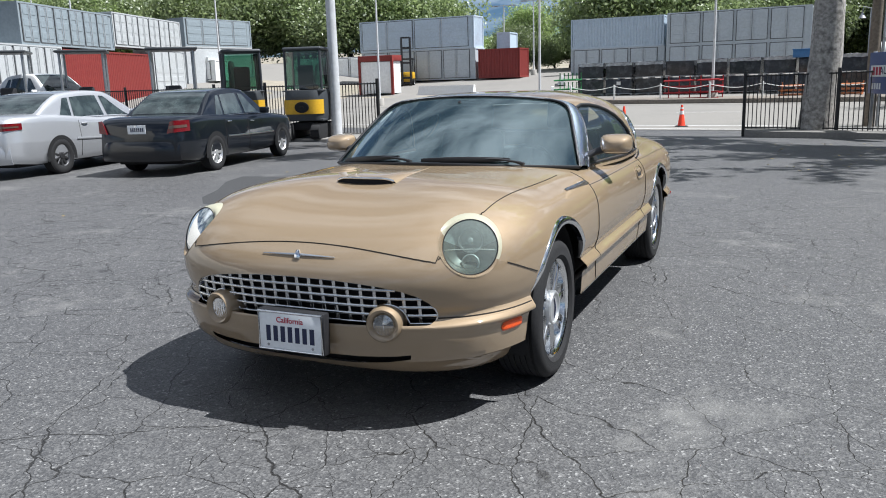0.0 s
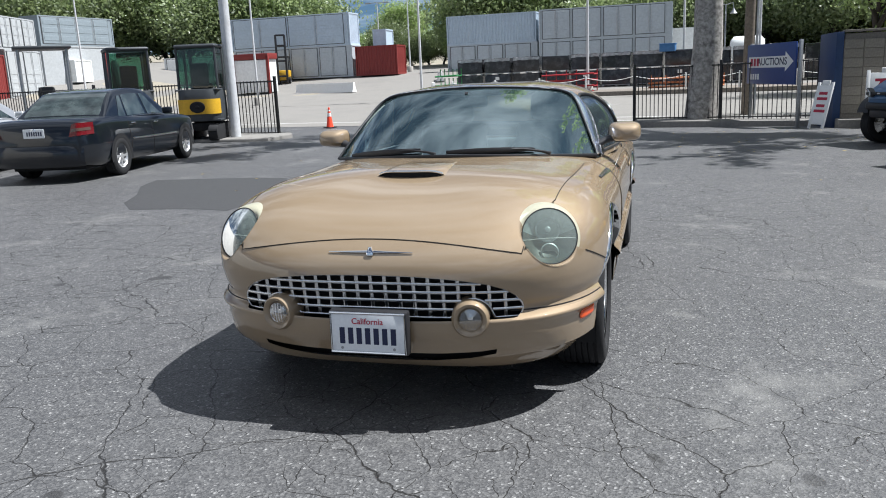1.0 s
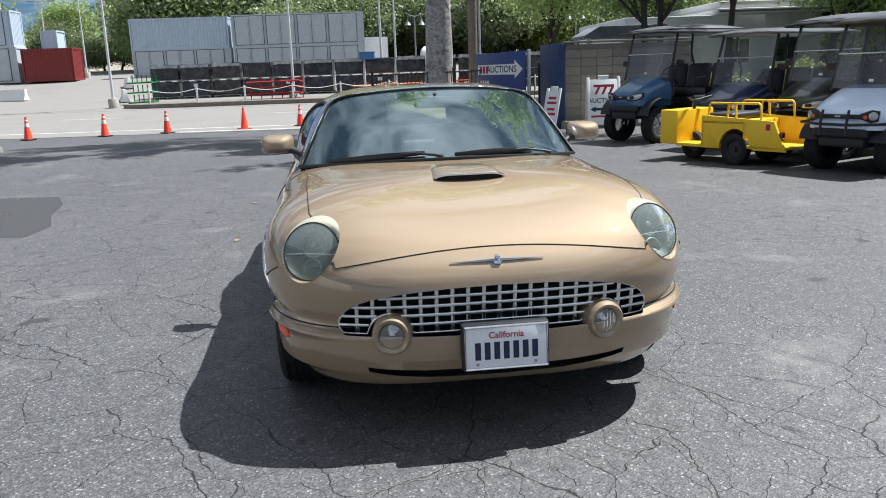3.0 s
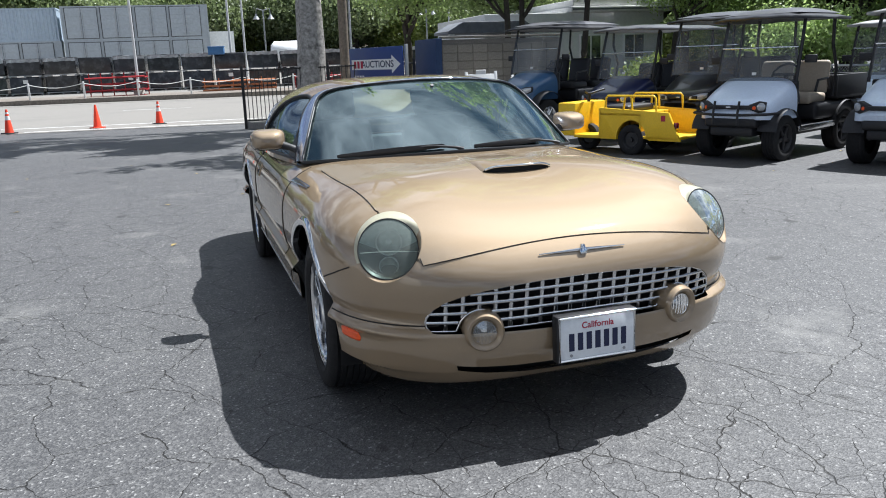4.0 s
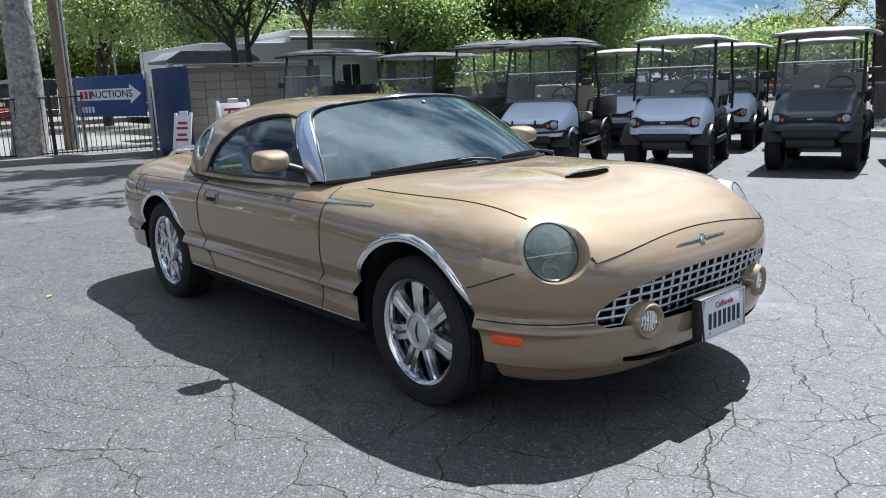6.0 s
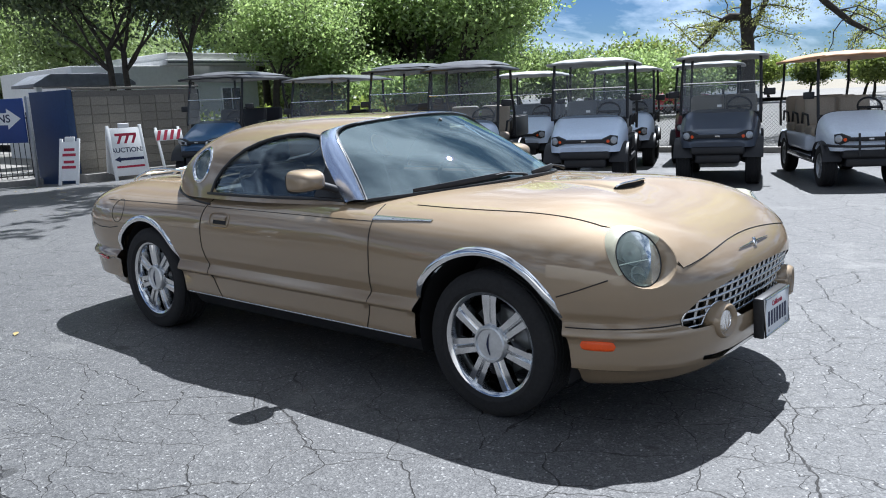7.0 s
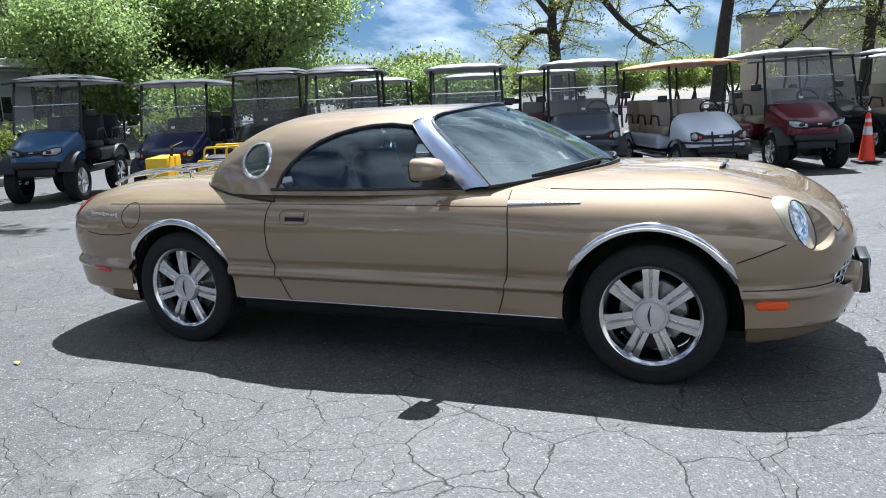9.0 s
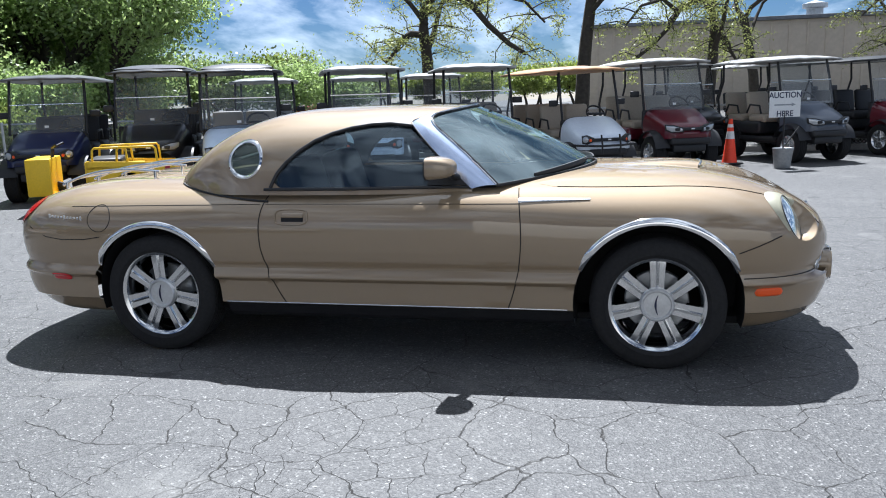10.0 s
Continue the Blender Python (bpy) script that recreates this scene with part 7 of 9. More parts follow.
    part("operator_seat", bm, SEAT_BLACK, c)
    bm = bmesh.new()
    tube(bm, [(-0.1, 0.7, 0.7), (-0.12, 1.3, 1.9), (-0.12, 1.9, 2.1)], [0.12, 0.11, 0.09], 8)
    tube(bm, [(-0.12, 1.9, 2.1), (-0.12, 2.2, 1.0), (-0.12, 2.1, 0.5)], [0.09, 0.09, 0.14], 8)
    part("boom", bm, EXC_GREY, c, smooth=40)
    return c


excavator(pose(-9.95, 14.8, ground_z(-9.95, 14.8) + 0.06, 0, 0, 14) @ Matrix.Diagonal((0.97, 0.97, 0.97, 1)))
excavator(pose(-12.1, 14.8, ground_z(-12.1, 14.8) + 0.06, 0, 0, 42) @ Matrix.Diagonal((0.97, 0.97, 0.98, 1)))


# ---- fences, signs, wall ----
FENCE_BLACK = material("black_iron", (0.012, 0.012, 0.013), rough=0.4, grain=0.2, grain_scale=30)
BLOCK = material("split_block", (0.175, 0.16, 0.135), rough=0.9, grain=0.18, grain_scale=25, spots=0.4, spot_scale=4, bump=0.6, bump_scale=45, random_value=0.14)
MORTAR = material("mortar", (0.135, 0.125, 0.11), rough=0.95, grain=0.15, grain_scale=30)
BLUE_PAINT = material("dark_blue_paint", (0.014, 0.035, 0.095), rough=0.55, grain=0.1, grain_scale=15, spots=0.25, spot_scale=3)
SIGN_BLUE = material("sign_blue", (0.015, 0.045, 0.19), rough=0.4, grain=0.05, grain_scale=20, spots=0.2, spot_scale=2)
SIGN_WHITE = material("sign_white", (0.74, 0.74, 0.73), rough=0.45, grain=0.04, grain_scale=30, spots=0.2, spot_scale=5, spot_colour=(0.6, 0.58, 0.55))
GALV = material("galvanised", (0.50, 0.51, 0.52), rough=0.45, metal=0.5, grain=0.15, grain_scale=12, spots=0.3, spot_scale=5)
LAMP_POLE = material("pole_paint", (0.55, 0.56, 0.57), rough=0.5, grain=0.1, grain_scale=8, spots=0.35, spot_scale=3, spot_colour=(0.36, 0.33, 0.3))
ORANGE = material("cone_orange", (0.85, 0.065, 0.025), rough=0.5, grain=0.06, grain_scale=40, spots=0.25, spot_scale=12, spot_colour=(0.45, 0.06, 0.02), random_value=0.15)
REFLECT = material("cone_band", (0.72, 0.72, 0.72), rough=0.35, grain=0.08, grain_scale=60, spots=0.3, spot_scale=14)


def iron_fence(name, a, b, label, h=1.55, step=0.115, base=0.06, post_every=2.4, lift=0.0):
    f = thing(name, label, "fence")
    a, b = Vector((*a, 0)), Vector((*b, 0))
    d = (b - a)
    n = int(d.length / step)
    way = d.normalized()
    ang = math.atan2(way.y, way.x)
    one = None
    bm = bmesh.new()
    box(bm, -0.009, 0.009, -0.009, 0.009, 0, h - base - 0.05)
    me = mesh_of("picket", bm, FENCE_BLACK)
    for i in range(n + 1):
        p = a + way * (i * step)
        ob = new("picket", me)
        ob.parent = f
        ob.matrix_basis = pose(p.x, p.y, ground_z(p.x, p.y) + base + lift, 0, 0, math.degrees(ang))
    for zz in (0.12, h - 0.08):
        bm = bmesh.new()
        tube(bm, [(p.x, p.y, ground_z(p.x, p.y) + zz + lift) for p in (a + way * t for t in np.linspace(0, d.length, 10))], 0.018, 4)
        part("rail", bm, FENCE_BLACK, f)
    k = max(1, round(d.length / post_every))
    for i in range(k + 1):
        p = a + d * (i / k)
        bm = bmesh.new()
        box(bm, -0.035, 0.035, -0.035, 0.035, -0.1, h + 0.05 + lift, 0.006, segs=1)
        part("post", bm, FENCE_BLACK, f, at=pose(p.x, p.y, ground_z(p.x, p.y), 0, 0, math.degrees(ang)))
    return f


iron_fence("iron_fence", (0.62, 19.6), (5.05, 17.9), "black iron picket fence on kerb beside tree", lift=0.12)
iron_fence("iron_fence", (-8.55, 16.0), (-10.7, 16.45), "black iron gate panel beside light pole", post_every=1.6)
iron_fence("iron_fence", (-10.6, 16.45), (-26.0, 19.0), "black iron picket fence behind excavators")

# raised planter kerb under the fence and the tree
KERB = material("old_kerb", (0.20, 0.19, 0.175), rough=0.9, grain=0.15, grain_scale=20, spots=0.4, spot_scale=2, bump=0.3)
bm = bmesh.new()
slab(bm, [(1.0, 18.55), (0.75, 18.9), (0.62, 19.75), (2.5, 21.5), (5.2, 19.6), (5.15, 17.25)], -0.45, ground_z(2, 19) + 0.20, 0.03)
tagged(solid("planter_kerb", bm, KERB, "low worn concrete planter kerb round the tree", "kerb"), kind="structure")
bm = bmesh.new()
slab(bm, [(-7.95, 14.75), (-8.05, 14.35), (-8.6, 14.15), (-12.0, 14.25), (-18, 15.2), (-18, 18.0), (-8.4, 16.4), (-7.98, 15.6)], -0.3, 0.07, 0.03)
tagged(solid("island_kerb", bm, KERB, "concrete kerb island under the gate and excavators", "kerb"), kind="structure")
# block wall: blocks laid one by one on a mortar core
wall = thing("block_wall", "brown split-face concrete block wall with dark blue end", "wall", kind="structure")
wx0, wx1, wy, wh = 5.12, 8.35, 15.72, 1.92
bm = bmesh.new()
box(bm, wx0 + 0.02, wx1 - 0.02, wy + 0.02, wy + 0.18, -0.3, wh - 0.02)
part("core", bm, MORTAR, wall)
bm = bmesh.new()
box(bm, wx0 - 0.16, wx0 - 0.002, wy - 0.01, wy + 1.75, -0.3, wh + 0.02, 0.01)
part("end_panel", bm, BLUE_PAINT, wall, "dark blue painted end panel")
bm = bmesh.new()
box(bm, -0.1975, 0.1975, 0, 0.2, 0.0, 0.197, 0.009, segs=1)
block_mesh = mesh_of("block", bm, BLOCK, 30)
for row in range(11):
    z = -0.22 + row * 0.2
    if z + 0.2 > wh:
        break
    k = 0
    x = wx0 + 0.2 - (0.2 if row % 2 else 0.0) + 0.2 * (row % 2)
    while x + 0.2 <= wx1 + 0.01:
        ob = new("block", block_mesh)
        ob.parent = wall
        ob.matrix_basis = Matrix.Translation((x, wy - 0.002 * ((k * 7 + row * 3) % 4), z))
        x += 0.402
        k += 1
bm = bmesh.new()
box(bm, wx0, wx1, wy - 0.02, wy + 0.22, 1.93, 1.98, 0.01)
part("coping", bm, BLOCK, wall)
bm = bmesh.new()
box(bm, wx0 - 0.1, wx1 + 0.3, wy - 0.42, wy - 0.005, -0.3, 0.085, 0.02)
tagged(solid("wall_footing", bm, KERB, "low concrete strip along foot of block wall", "kerb"), kind="structure")

# unseen plain wall behind the camera, added to bounce sunlight onto the car's side
BOUNCE_PLASTER = material("bounce_plaster", (0.62, 0.60, 0.56), rough=0.9, grain=0.08, grain_scale=9, spots=0.3, spot_scale=0.7, spot_colour=(0.48, 0.46, 0.43), bump=0.15, bump_scale=25)
bm = bmesh.new()
box(bm, -13.4, -13.1, -16.0, 3.2, -0.2, 4.6, 0.02)
tagged(solid("bounce_wall", bm, BOUNCE_PLASTER, "unseen pale wall added to bounce light onto the car", "wall"), kind="structure")

# big direction sign on two posts
sg = thing("direction_sign", "blue roadside sign with white lettered panel and arrow", "sign", pose(3.87, 17.5, -0.27, 0, 0, -74) @ Matrix.Diagonal((1.3, 1, 0.94, 1)))
bm = bmesh.new()
box(bm, -1.05, 1.05, -0.02, 0.02, 1.18, 2.20, 0.008)
part("board", bm, SIGN_BLUE, sg)
bm = bmesh.new()
slab(bm, [(-0.95, -0.14), (0.66, -0.14), (0.66, -0.24), (0.98, 0.0), (0.66, 0.24), (0.66, 0.14), (-0.95, 0.14)], 0.0, 0.006, 0, pose(0, -0.022, 1.74, 90, 0, 0))
part("arrow_panel", bm, SIGN_WHITE, sg, "white arrow-shaped panel")
for i, x in enumerate((-0.80, -0.66, -0.52)):
    bm = bmesh.new()
    box(bm, x - 0.045, x + 0.045, -0.034, -0.029, 1.64, 1.84)
    part("numeral_bar", bm, RED_INK, sg)
writing("lettering", "AUCTIONS", 0.255, INK, sg, pose(0.10, -0.030, 1.74, 90, 0, 0))
for i in range(4):
    bm = bmesh.new()
    box(bm, -0.86 + 0.11 * i, -0.79 + 0.11 * i, -0.026, -0.021, 1.29, 1.44)
    part("numeral_bar", bm, SIGN_WHITE, sg)
for x in (-0.98, 1.10):
    bm = bmesh.new()
    box(bm, x - 0.028, x + 0.028, 0.025, 0.10, -0.35, 2.24, 0.008)
    part("post", bm, STEEL, sg, "weathered grey post")


def sandwich_board(at, w, h, big, label):
    c = thing("sandwich_board", label, "sign", at)
    for s in ((-1, 1) if big else (-1,)):
        bm = bmesh.new()
        box(bm, -w / 2, w / 2, -0.012, 0.012, 0.10, h, 0.008, Matrix.Translation((0, s * 0.28 * h / 1.2, 0)) @ Matrix.Rotation(radians(13 * s), 4, "X"))
        for x in (-w / 2, w / 2):
            box(bm, x - 0.035, x + 0.035, -0.02, 0.02, 0.0, h + 0.06, 0.01, Matrix.Translation((0, s * 0.28 * h / 1.2, 0)) @ Matrix.Rotation(radians(13 * s), 4, "X"))
        box(bm, -0.12, 0.12, -0.015, 0.015, h, h + 0.10, 0.01, Matrix.Translation((0, s * 0.28 * h / 1.2, 0)) @ Matrix.Rotation(radians(13 * s), 4, "X"))
        part("panel", bm, SIGN_WHITE, c)
    face = Matrix.Translation((0, -0.28 * h / 1.2, 0)) @ Matrix.Rotation(radians(-13), 4, "X") @ Matrix.Translation((0, -0.0135, 0))
    if big:
        for x in (-0.16, 0.0, 0.16):
            bm = bmesh.new()
            slab(bm, [(-0.075, 0.11), (0.085, 0.11), (0.085, 0.05), (0.0, -0.12), (-0.06, -0.12), (0.02, 0.05), (-0.075, 0.05)], 0, 0.002, 0, face @ pose(x, 0, h * 0.80, 90, 0, 0))
            part("numeral_shape", bm, RED_INK, c)
        writing("lettering", "AUCTIONS", 0.15, INK, c, face @ pose(0, -0.001, h * 0.57, 90, 0, 0))
        bm = bmesh.new()
        slab(bm, [(-0.33, 0), (-0.20, 0.07), (-0.20, 0.03), (0.32, 0.03), (0.32, -0.03), (-0.20, -0.03), (-0.20, -0.07)][::-1], 0, 0.002, 0, face @ pose(0, 0, h * 0.40, 90, 0, 0))
        part("arrow", bm, INK, c)
        bm = bmesh.new()
        box(bm, -0.31, 0.31, -0.002, 0.0, h * 0.235, h * 0.275, 0, face)
        part("text_bar", bm, RED_INK, c)
    else:
        for z, hw in ((0.78, 0.13), (0.66, 0.16), (0.5, 0.13), (0.38, 0.17)):
            bm = bmesh.new()
            box(bm, -hw, hw, -0.002, 0.0, h * z, h * z + 0.06, 0, face)
            part("text_bar", bm, RED_INK, c)
    return c


sandwich_board(pose(5.85, 15.02, ground_z(6.05, 15.0) + 0.0, 0, 0, -10), 0.72, 1.18, True, "white sandwich board sign before block wall")
sandwich_board(pose(4.72, 15.25, ground_z(4.7, 15.2), 0, 0, -62), 0.42, 0.95, False, "small white folded board leaning beside blue wall end")
bar = thing("barricade", "white barricade with red striped board against block wall", "barricade", pose(7.05, 14.98, 0.0, -17, 0, -6))
for x in (-0.28, 0.28):
    bm = bmesh.new()
    box(bm, x - 0.03, x + 0.03, -0.02, 0.02, 0, 1.05, 0.008)
    part("leg", bm, SIGN_WHITE, bar)
bm = bmesh.new()
box(bm, -0.34, 0.34, -0.035, -0.022, 0.72, 0.98, 0.004)
brd = part("board", bm, SIGN_WHITE, bar)
for i in range(4):
    bm = bmesh.new()
    slab(bm, [(-0.08, -0.12), (0.0, -0.12), (0.10, 0.12), (0.02, 0.12)], 0, 0.003, 0, pose(-0.26 + 0.165 * i, -0.0355, 0.85, 90, 0, 0))
    part("stripe", bm, RED_INK, brd)


def traffic_cone(x, y, h=0.71, plain=False):
    c = thing("traffic_cone", "plain orange traffic cone on the road edge" if plain else "orange traffic cone with white reflective bands", "traffic cone", pose(x, y, ground_z(x, y) + 0.013, 0, 0, (x * 37) % 90), group="traffic cones")
    bm = bmesh.new()
    box(bm, -0.18, 0.18, -0.18, 0.18, 0.0, 0.035, 0.015)
    part("base", bm, BLACK if not plain else ORANGE, c)
    bm = bmesh.new()
    lathe(bm, [(0.135, 0.03), (0.125, 0.06), (0.033, h - 0.02), (0.03, h), (0.02, h)], 24)
    body = part("body", bm, ORANGE, c, smooth=50)
    if not plain:
        for z0, z1 in ((0.40, 0.52), (0.58, 0.63)):
            bm = bmesh.new()
            r = lambda z: lerp(0.125, 0.033, (z * h / 0.71 - 0.06) / (h - 0.08)) + 0.002
            lathe(bm, [(r(z0), z0 * h / 0.71), (r(z1), z1 * h / 0.71)], 24)
            part("band", bm, REFLECT, body, smooth=50)


for x, y, p in ((-10.35, 23.95, False), (-8.05, 24.25, False), (-6.1, 24.5, False), (-3.6, 24.9, True), (-1.7, 25.3, False)):
    traffic_cone(x, y, 0.74, p)
traffic_cone(10.31, -1.80, 0.80)

# sign stuck in a bucket
bk = thing("auction_sign", "white auction sign on stake in grey bucket", "sign", pose(9.58, -2.55, 0, 0, 0, -66))
bm = bmesh.new()
lathe(bm, [(0, 0.005), (0.13, 0.005), (0.165, 0.33), (0.172, 0.335), (0.168, 0.34), (0.155, 0.33), (0.145, 0.25), (0, 0.25)], 28)
part("bucket", bm, STEEL, bk, "grey metal bucket", smooth=40)
bm = bmesh.new()
tube(bm, [(0, 0, 0.1), (0.0, 0, 0.95)], 0.012, 6)
tube(bm, [(-0.03, 0, 0.3), (0.30, 0.02, 0.68)], 0.01, 6)
part("stake", bm, BLACK, bk)
bm = bmesh.new()
box(bm, -0.29, 0.29, -0.006, 0.006, 0.85, 1.28, 0.002, segs=1)
part("board", bm, SIGN_WHITE, bk)
writing("lettering", "AUCTION", 0.135, INK, bk, pose(0, -0.008, 1.21, 90, 0, 0))
writing("lettering", "HERE", 0.135, INK, bk, pose(0, -0.008, 0.905, 90, 0, 0))
bm = bmesh.new()
slab(bm, [(-0.2, -0.012), (0.12, -0.012), (0.12, -0.03), (0.2, 0), (0.12, 0.03), (0.12, 0.012), (-0.2, 0.012)], 0, 0.002, 0, pose(0, -0.006, 1.055, 90, 0, 0))
part("arrow", bm, STEEL, bk)


def lamp_pole(x, y, h, r=0.1, lean=0.0, name="street_lamp", head=True, mat=None, foot=False, turn=0):
    c = thing(name, "pale painted steel light pole" if not foot else "pale light pole on round concrete foot", "street lamp", pose(x, y, ground_z(x, y), 0, lean, turn), group="light poles")
    bm = bmesh.new()
    tube(bm, [(0, 0, -0.3), (0, 0, h * 0.5), (0, 0, h)], [r, r * 0.85, r * 0.6], 14)
    part("pole", bm, mat or LAMP_POLE, c, smooth=60)
    if foot:
        bm = bmesh.new()
        lathe(bm, [(0.32, -0.3), (0.32, 0.55), (0.29, 0.6), (0, 0.6)], 20)
        part("foot", bm, CONCRETE, c, smooth=40)
    if head:
        bm = bmesh.new()
        tube(bm, [(-0.9, 0, h), (0.9, 0, h)], 0.04, 8)
        for s in (-1, 1):
            box(bm, s * 1.1 - 0.35, s * 1.1 + 0.35, -0.15, 0.15, h - 0.08, h + 0.06, 0.03)
        part("lamp_head", bm, STEEL, c)
    return c


lamp_pole(-9.25, 14.95, 9.5, 0.14, 0.0, head=False)
for x, y, h, ft in ((-68, 56, 9, True), (-52.0, 46, 9.5, False), (-44.0, 54, 9.5, True), (-27.5, 52.0, 9.0, True), (-14.3, 50.5, 8.8, True), (-2.9, 49.5, 9.4, True), (4.6, 60, 7.2, False), (3.2, 55.5, 9.0, False), (8.4, 58, 9.0, False), (19.5, 56, 8.5, False),
                  (-25, 84, 8, True), (-30.5, 90, 8, True), (-22, 96, 8, False)):
    lamp_pole(x, y, h, 0.09, 0, head=True, foot=ft)
# twin bell lamps
for x, y in ((6.4, 62), (19.0, 60)):
    c = thing("street_lamp", "grey post lamp with two bell shades", "street lamp", pose(x, y, ground_z(x, y)))
    bm = bmesh.new()
    tube(bm, [(0, 0, -0.2), (0, 0, 4.6)], 0.06, 10)
    tube(bm, [(-0.55, 0, 4.3), (-0.5, 0, 4.75), (0, 0, 4.6), (0.5, 0, 4.75), (0.55, 0, 4.3)], 0.035, 8)
    part("post", bm, STEEL, c)
    for s in (-1, 1):
        bm = bmesh.new()
        lathe(bm, [(0.05, 4.35), (0.1, 4.2), (0.28, 3.95), (0.26, 3.95), (0, 4.1)], 16, m=Matrix.Translation((s * 0.55, 0, 0)))
        part("bell_shade", bm, STEEL, c, smooth=50)
# timber utility pole beside the tree
WOOD = material("grey_timber", (0.20, 0.165, 0.13), rough=0.9, grain=0.25, grain_scale=14, spots=0.4, spot_scale=6, bump=0.5, bump_scale=30)
up = thing("utility_pole", "weathered grey timber utility pole behind fence", "pole", pose(3.65, 20.3, ground_z(3.6, 20.3)))
bm = bmesh.new()
tube(bm, [(0, 0, -0.3), (0.05, 0, 6), (0.1, 0, 11)], [0.15, 0.13, 0.11], 14)
part("shaft", bm, WOOD, up, smooth=60)
bm = bmesh.new()
tube(bm, [(0.2, -0.02, -0.2), (0.22, -0.02, 4.5)], 0.04, 8)
part("conduit", bm, GALV, up, smooth=60)


# ---- chain link fence behind the carts ----
def chain_fence(a, b, h=1.0):
    f = thing("chain_link_fence", "low galvanised chain-link fence behind golf carts", "fence")
    a, b = Vector((*a, 0)), Vector((*b, 0))
    d = b - a
    n = int(d.length / 2.6)
    for i in range(n + 1):
        p = a + d * i / n
        bm = bmesh.new()
        tube(bm, [(p.x, p.y, -0.1), (p.x, p.y, h + 0.05)], 0.03, 8)
        part("post", bm, GALV, f, smooth=60)
    bm = bmesh.new()
    tube(bm, [(a.x, a.y, h), (b.x, b.y, h)], 0.022, 6)
    part("top_rail", bm, GALV, f, smooth=60)
    bm = bmesh.new()
    step = 0.075
    way = d.normalized()
    m = int((d.length + h) / step)
    w = 0.004
    for s in (1, -1):
        for i in range(m):
            t0 = i * step - (h if s > 0 else 0)
            p0, p1 = max(0.0, t0), min(d.length, t0 + h)
            if p1 <= p0:
                continue
            z0 = (p0 - t0) if s > 0 else h - (p0 - t0)
            z1 = (p1 - t0) if s > 0 else h - (p1 - t0)
            A, B = a + way * p0 + Vector((0, 0, z0 + 0.03)), a + way * p1 + Vector((0, 0, z1 + 0.03))
            u = Vector((0, 0, w))
            bm.faces.new([bm.verts.new(q) for q in (A - u, B - u, B + u, A + u)])
    ob = part("mesh", bm, GALV, f)
    tagged(ob, kind="stuff")
    bm = bmesh.new()
    mid, ang = (a + b) / 2, math.atan2(d.y, d.x)
    box(bm, -d.length / 2, d.length / 2, -0.1, 0.1, -0.1, 0.12, 0.02, pose(mid.x, mid.y, 0, 0, 0, math.degrees(ang)))
    part("kerb", bm, CONCRETE, f)


LOT = material("worn_lot", (0.115, 0.112, 0.105), rough=0.85, grain=0.2, grain_scale=20, spots=0.4, spot_scale=0.4, spot_colour=(0.085, 0.083, 0.08), bump=0.2)
chain_fence((12.6, 18.0), (13.6, -7.0))
strip2 = bmesh.new()
sheet(strip2, lambda u, v: Vector((lerp(13.9, 70, u), lerp(-60, 45, v), 0.012)), 6, 10)
tagged(new("far_lot", mesh_of("far_lot", strip2, LOT, 180)), "grey sunlit paved lot beyond chain-link fence", "pavement", kind="structure")


# ---- storage yard ----
def steel(name, col):
    return material(name, col, rough=0.55, grain=0.08, grain_scale=6, spots=0.3, spot_scale=1.2, spot_colour=[c * 0.75 for c in col], bump=0.1, bump_scale=8)


C_GREY, C_BLUE, C_WHITE, C_RED = steel("container_grey", (0.45, 0.49, 0.52)), steel("container_blue_grey", (0.44, 0.52, 0.60)), steel("container_white", (0.82, 0.83, 0.82)), steel("container_red", (0.20, 0.028, 0.024))


C_DULL = steel("container_dull", (0.42, 0.435, 0.44))
C_SLATE = steel("container_slate", (0.235, 0.275, 0.30))
GASKET = material("dark_gasket", (0.10, 0.105, 0.11), rough=0.8, grain=0.2)


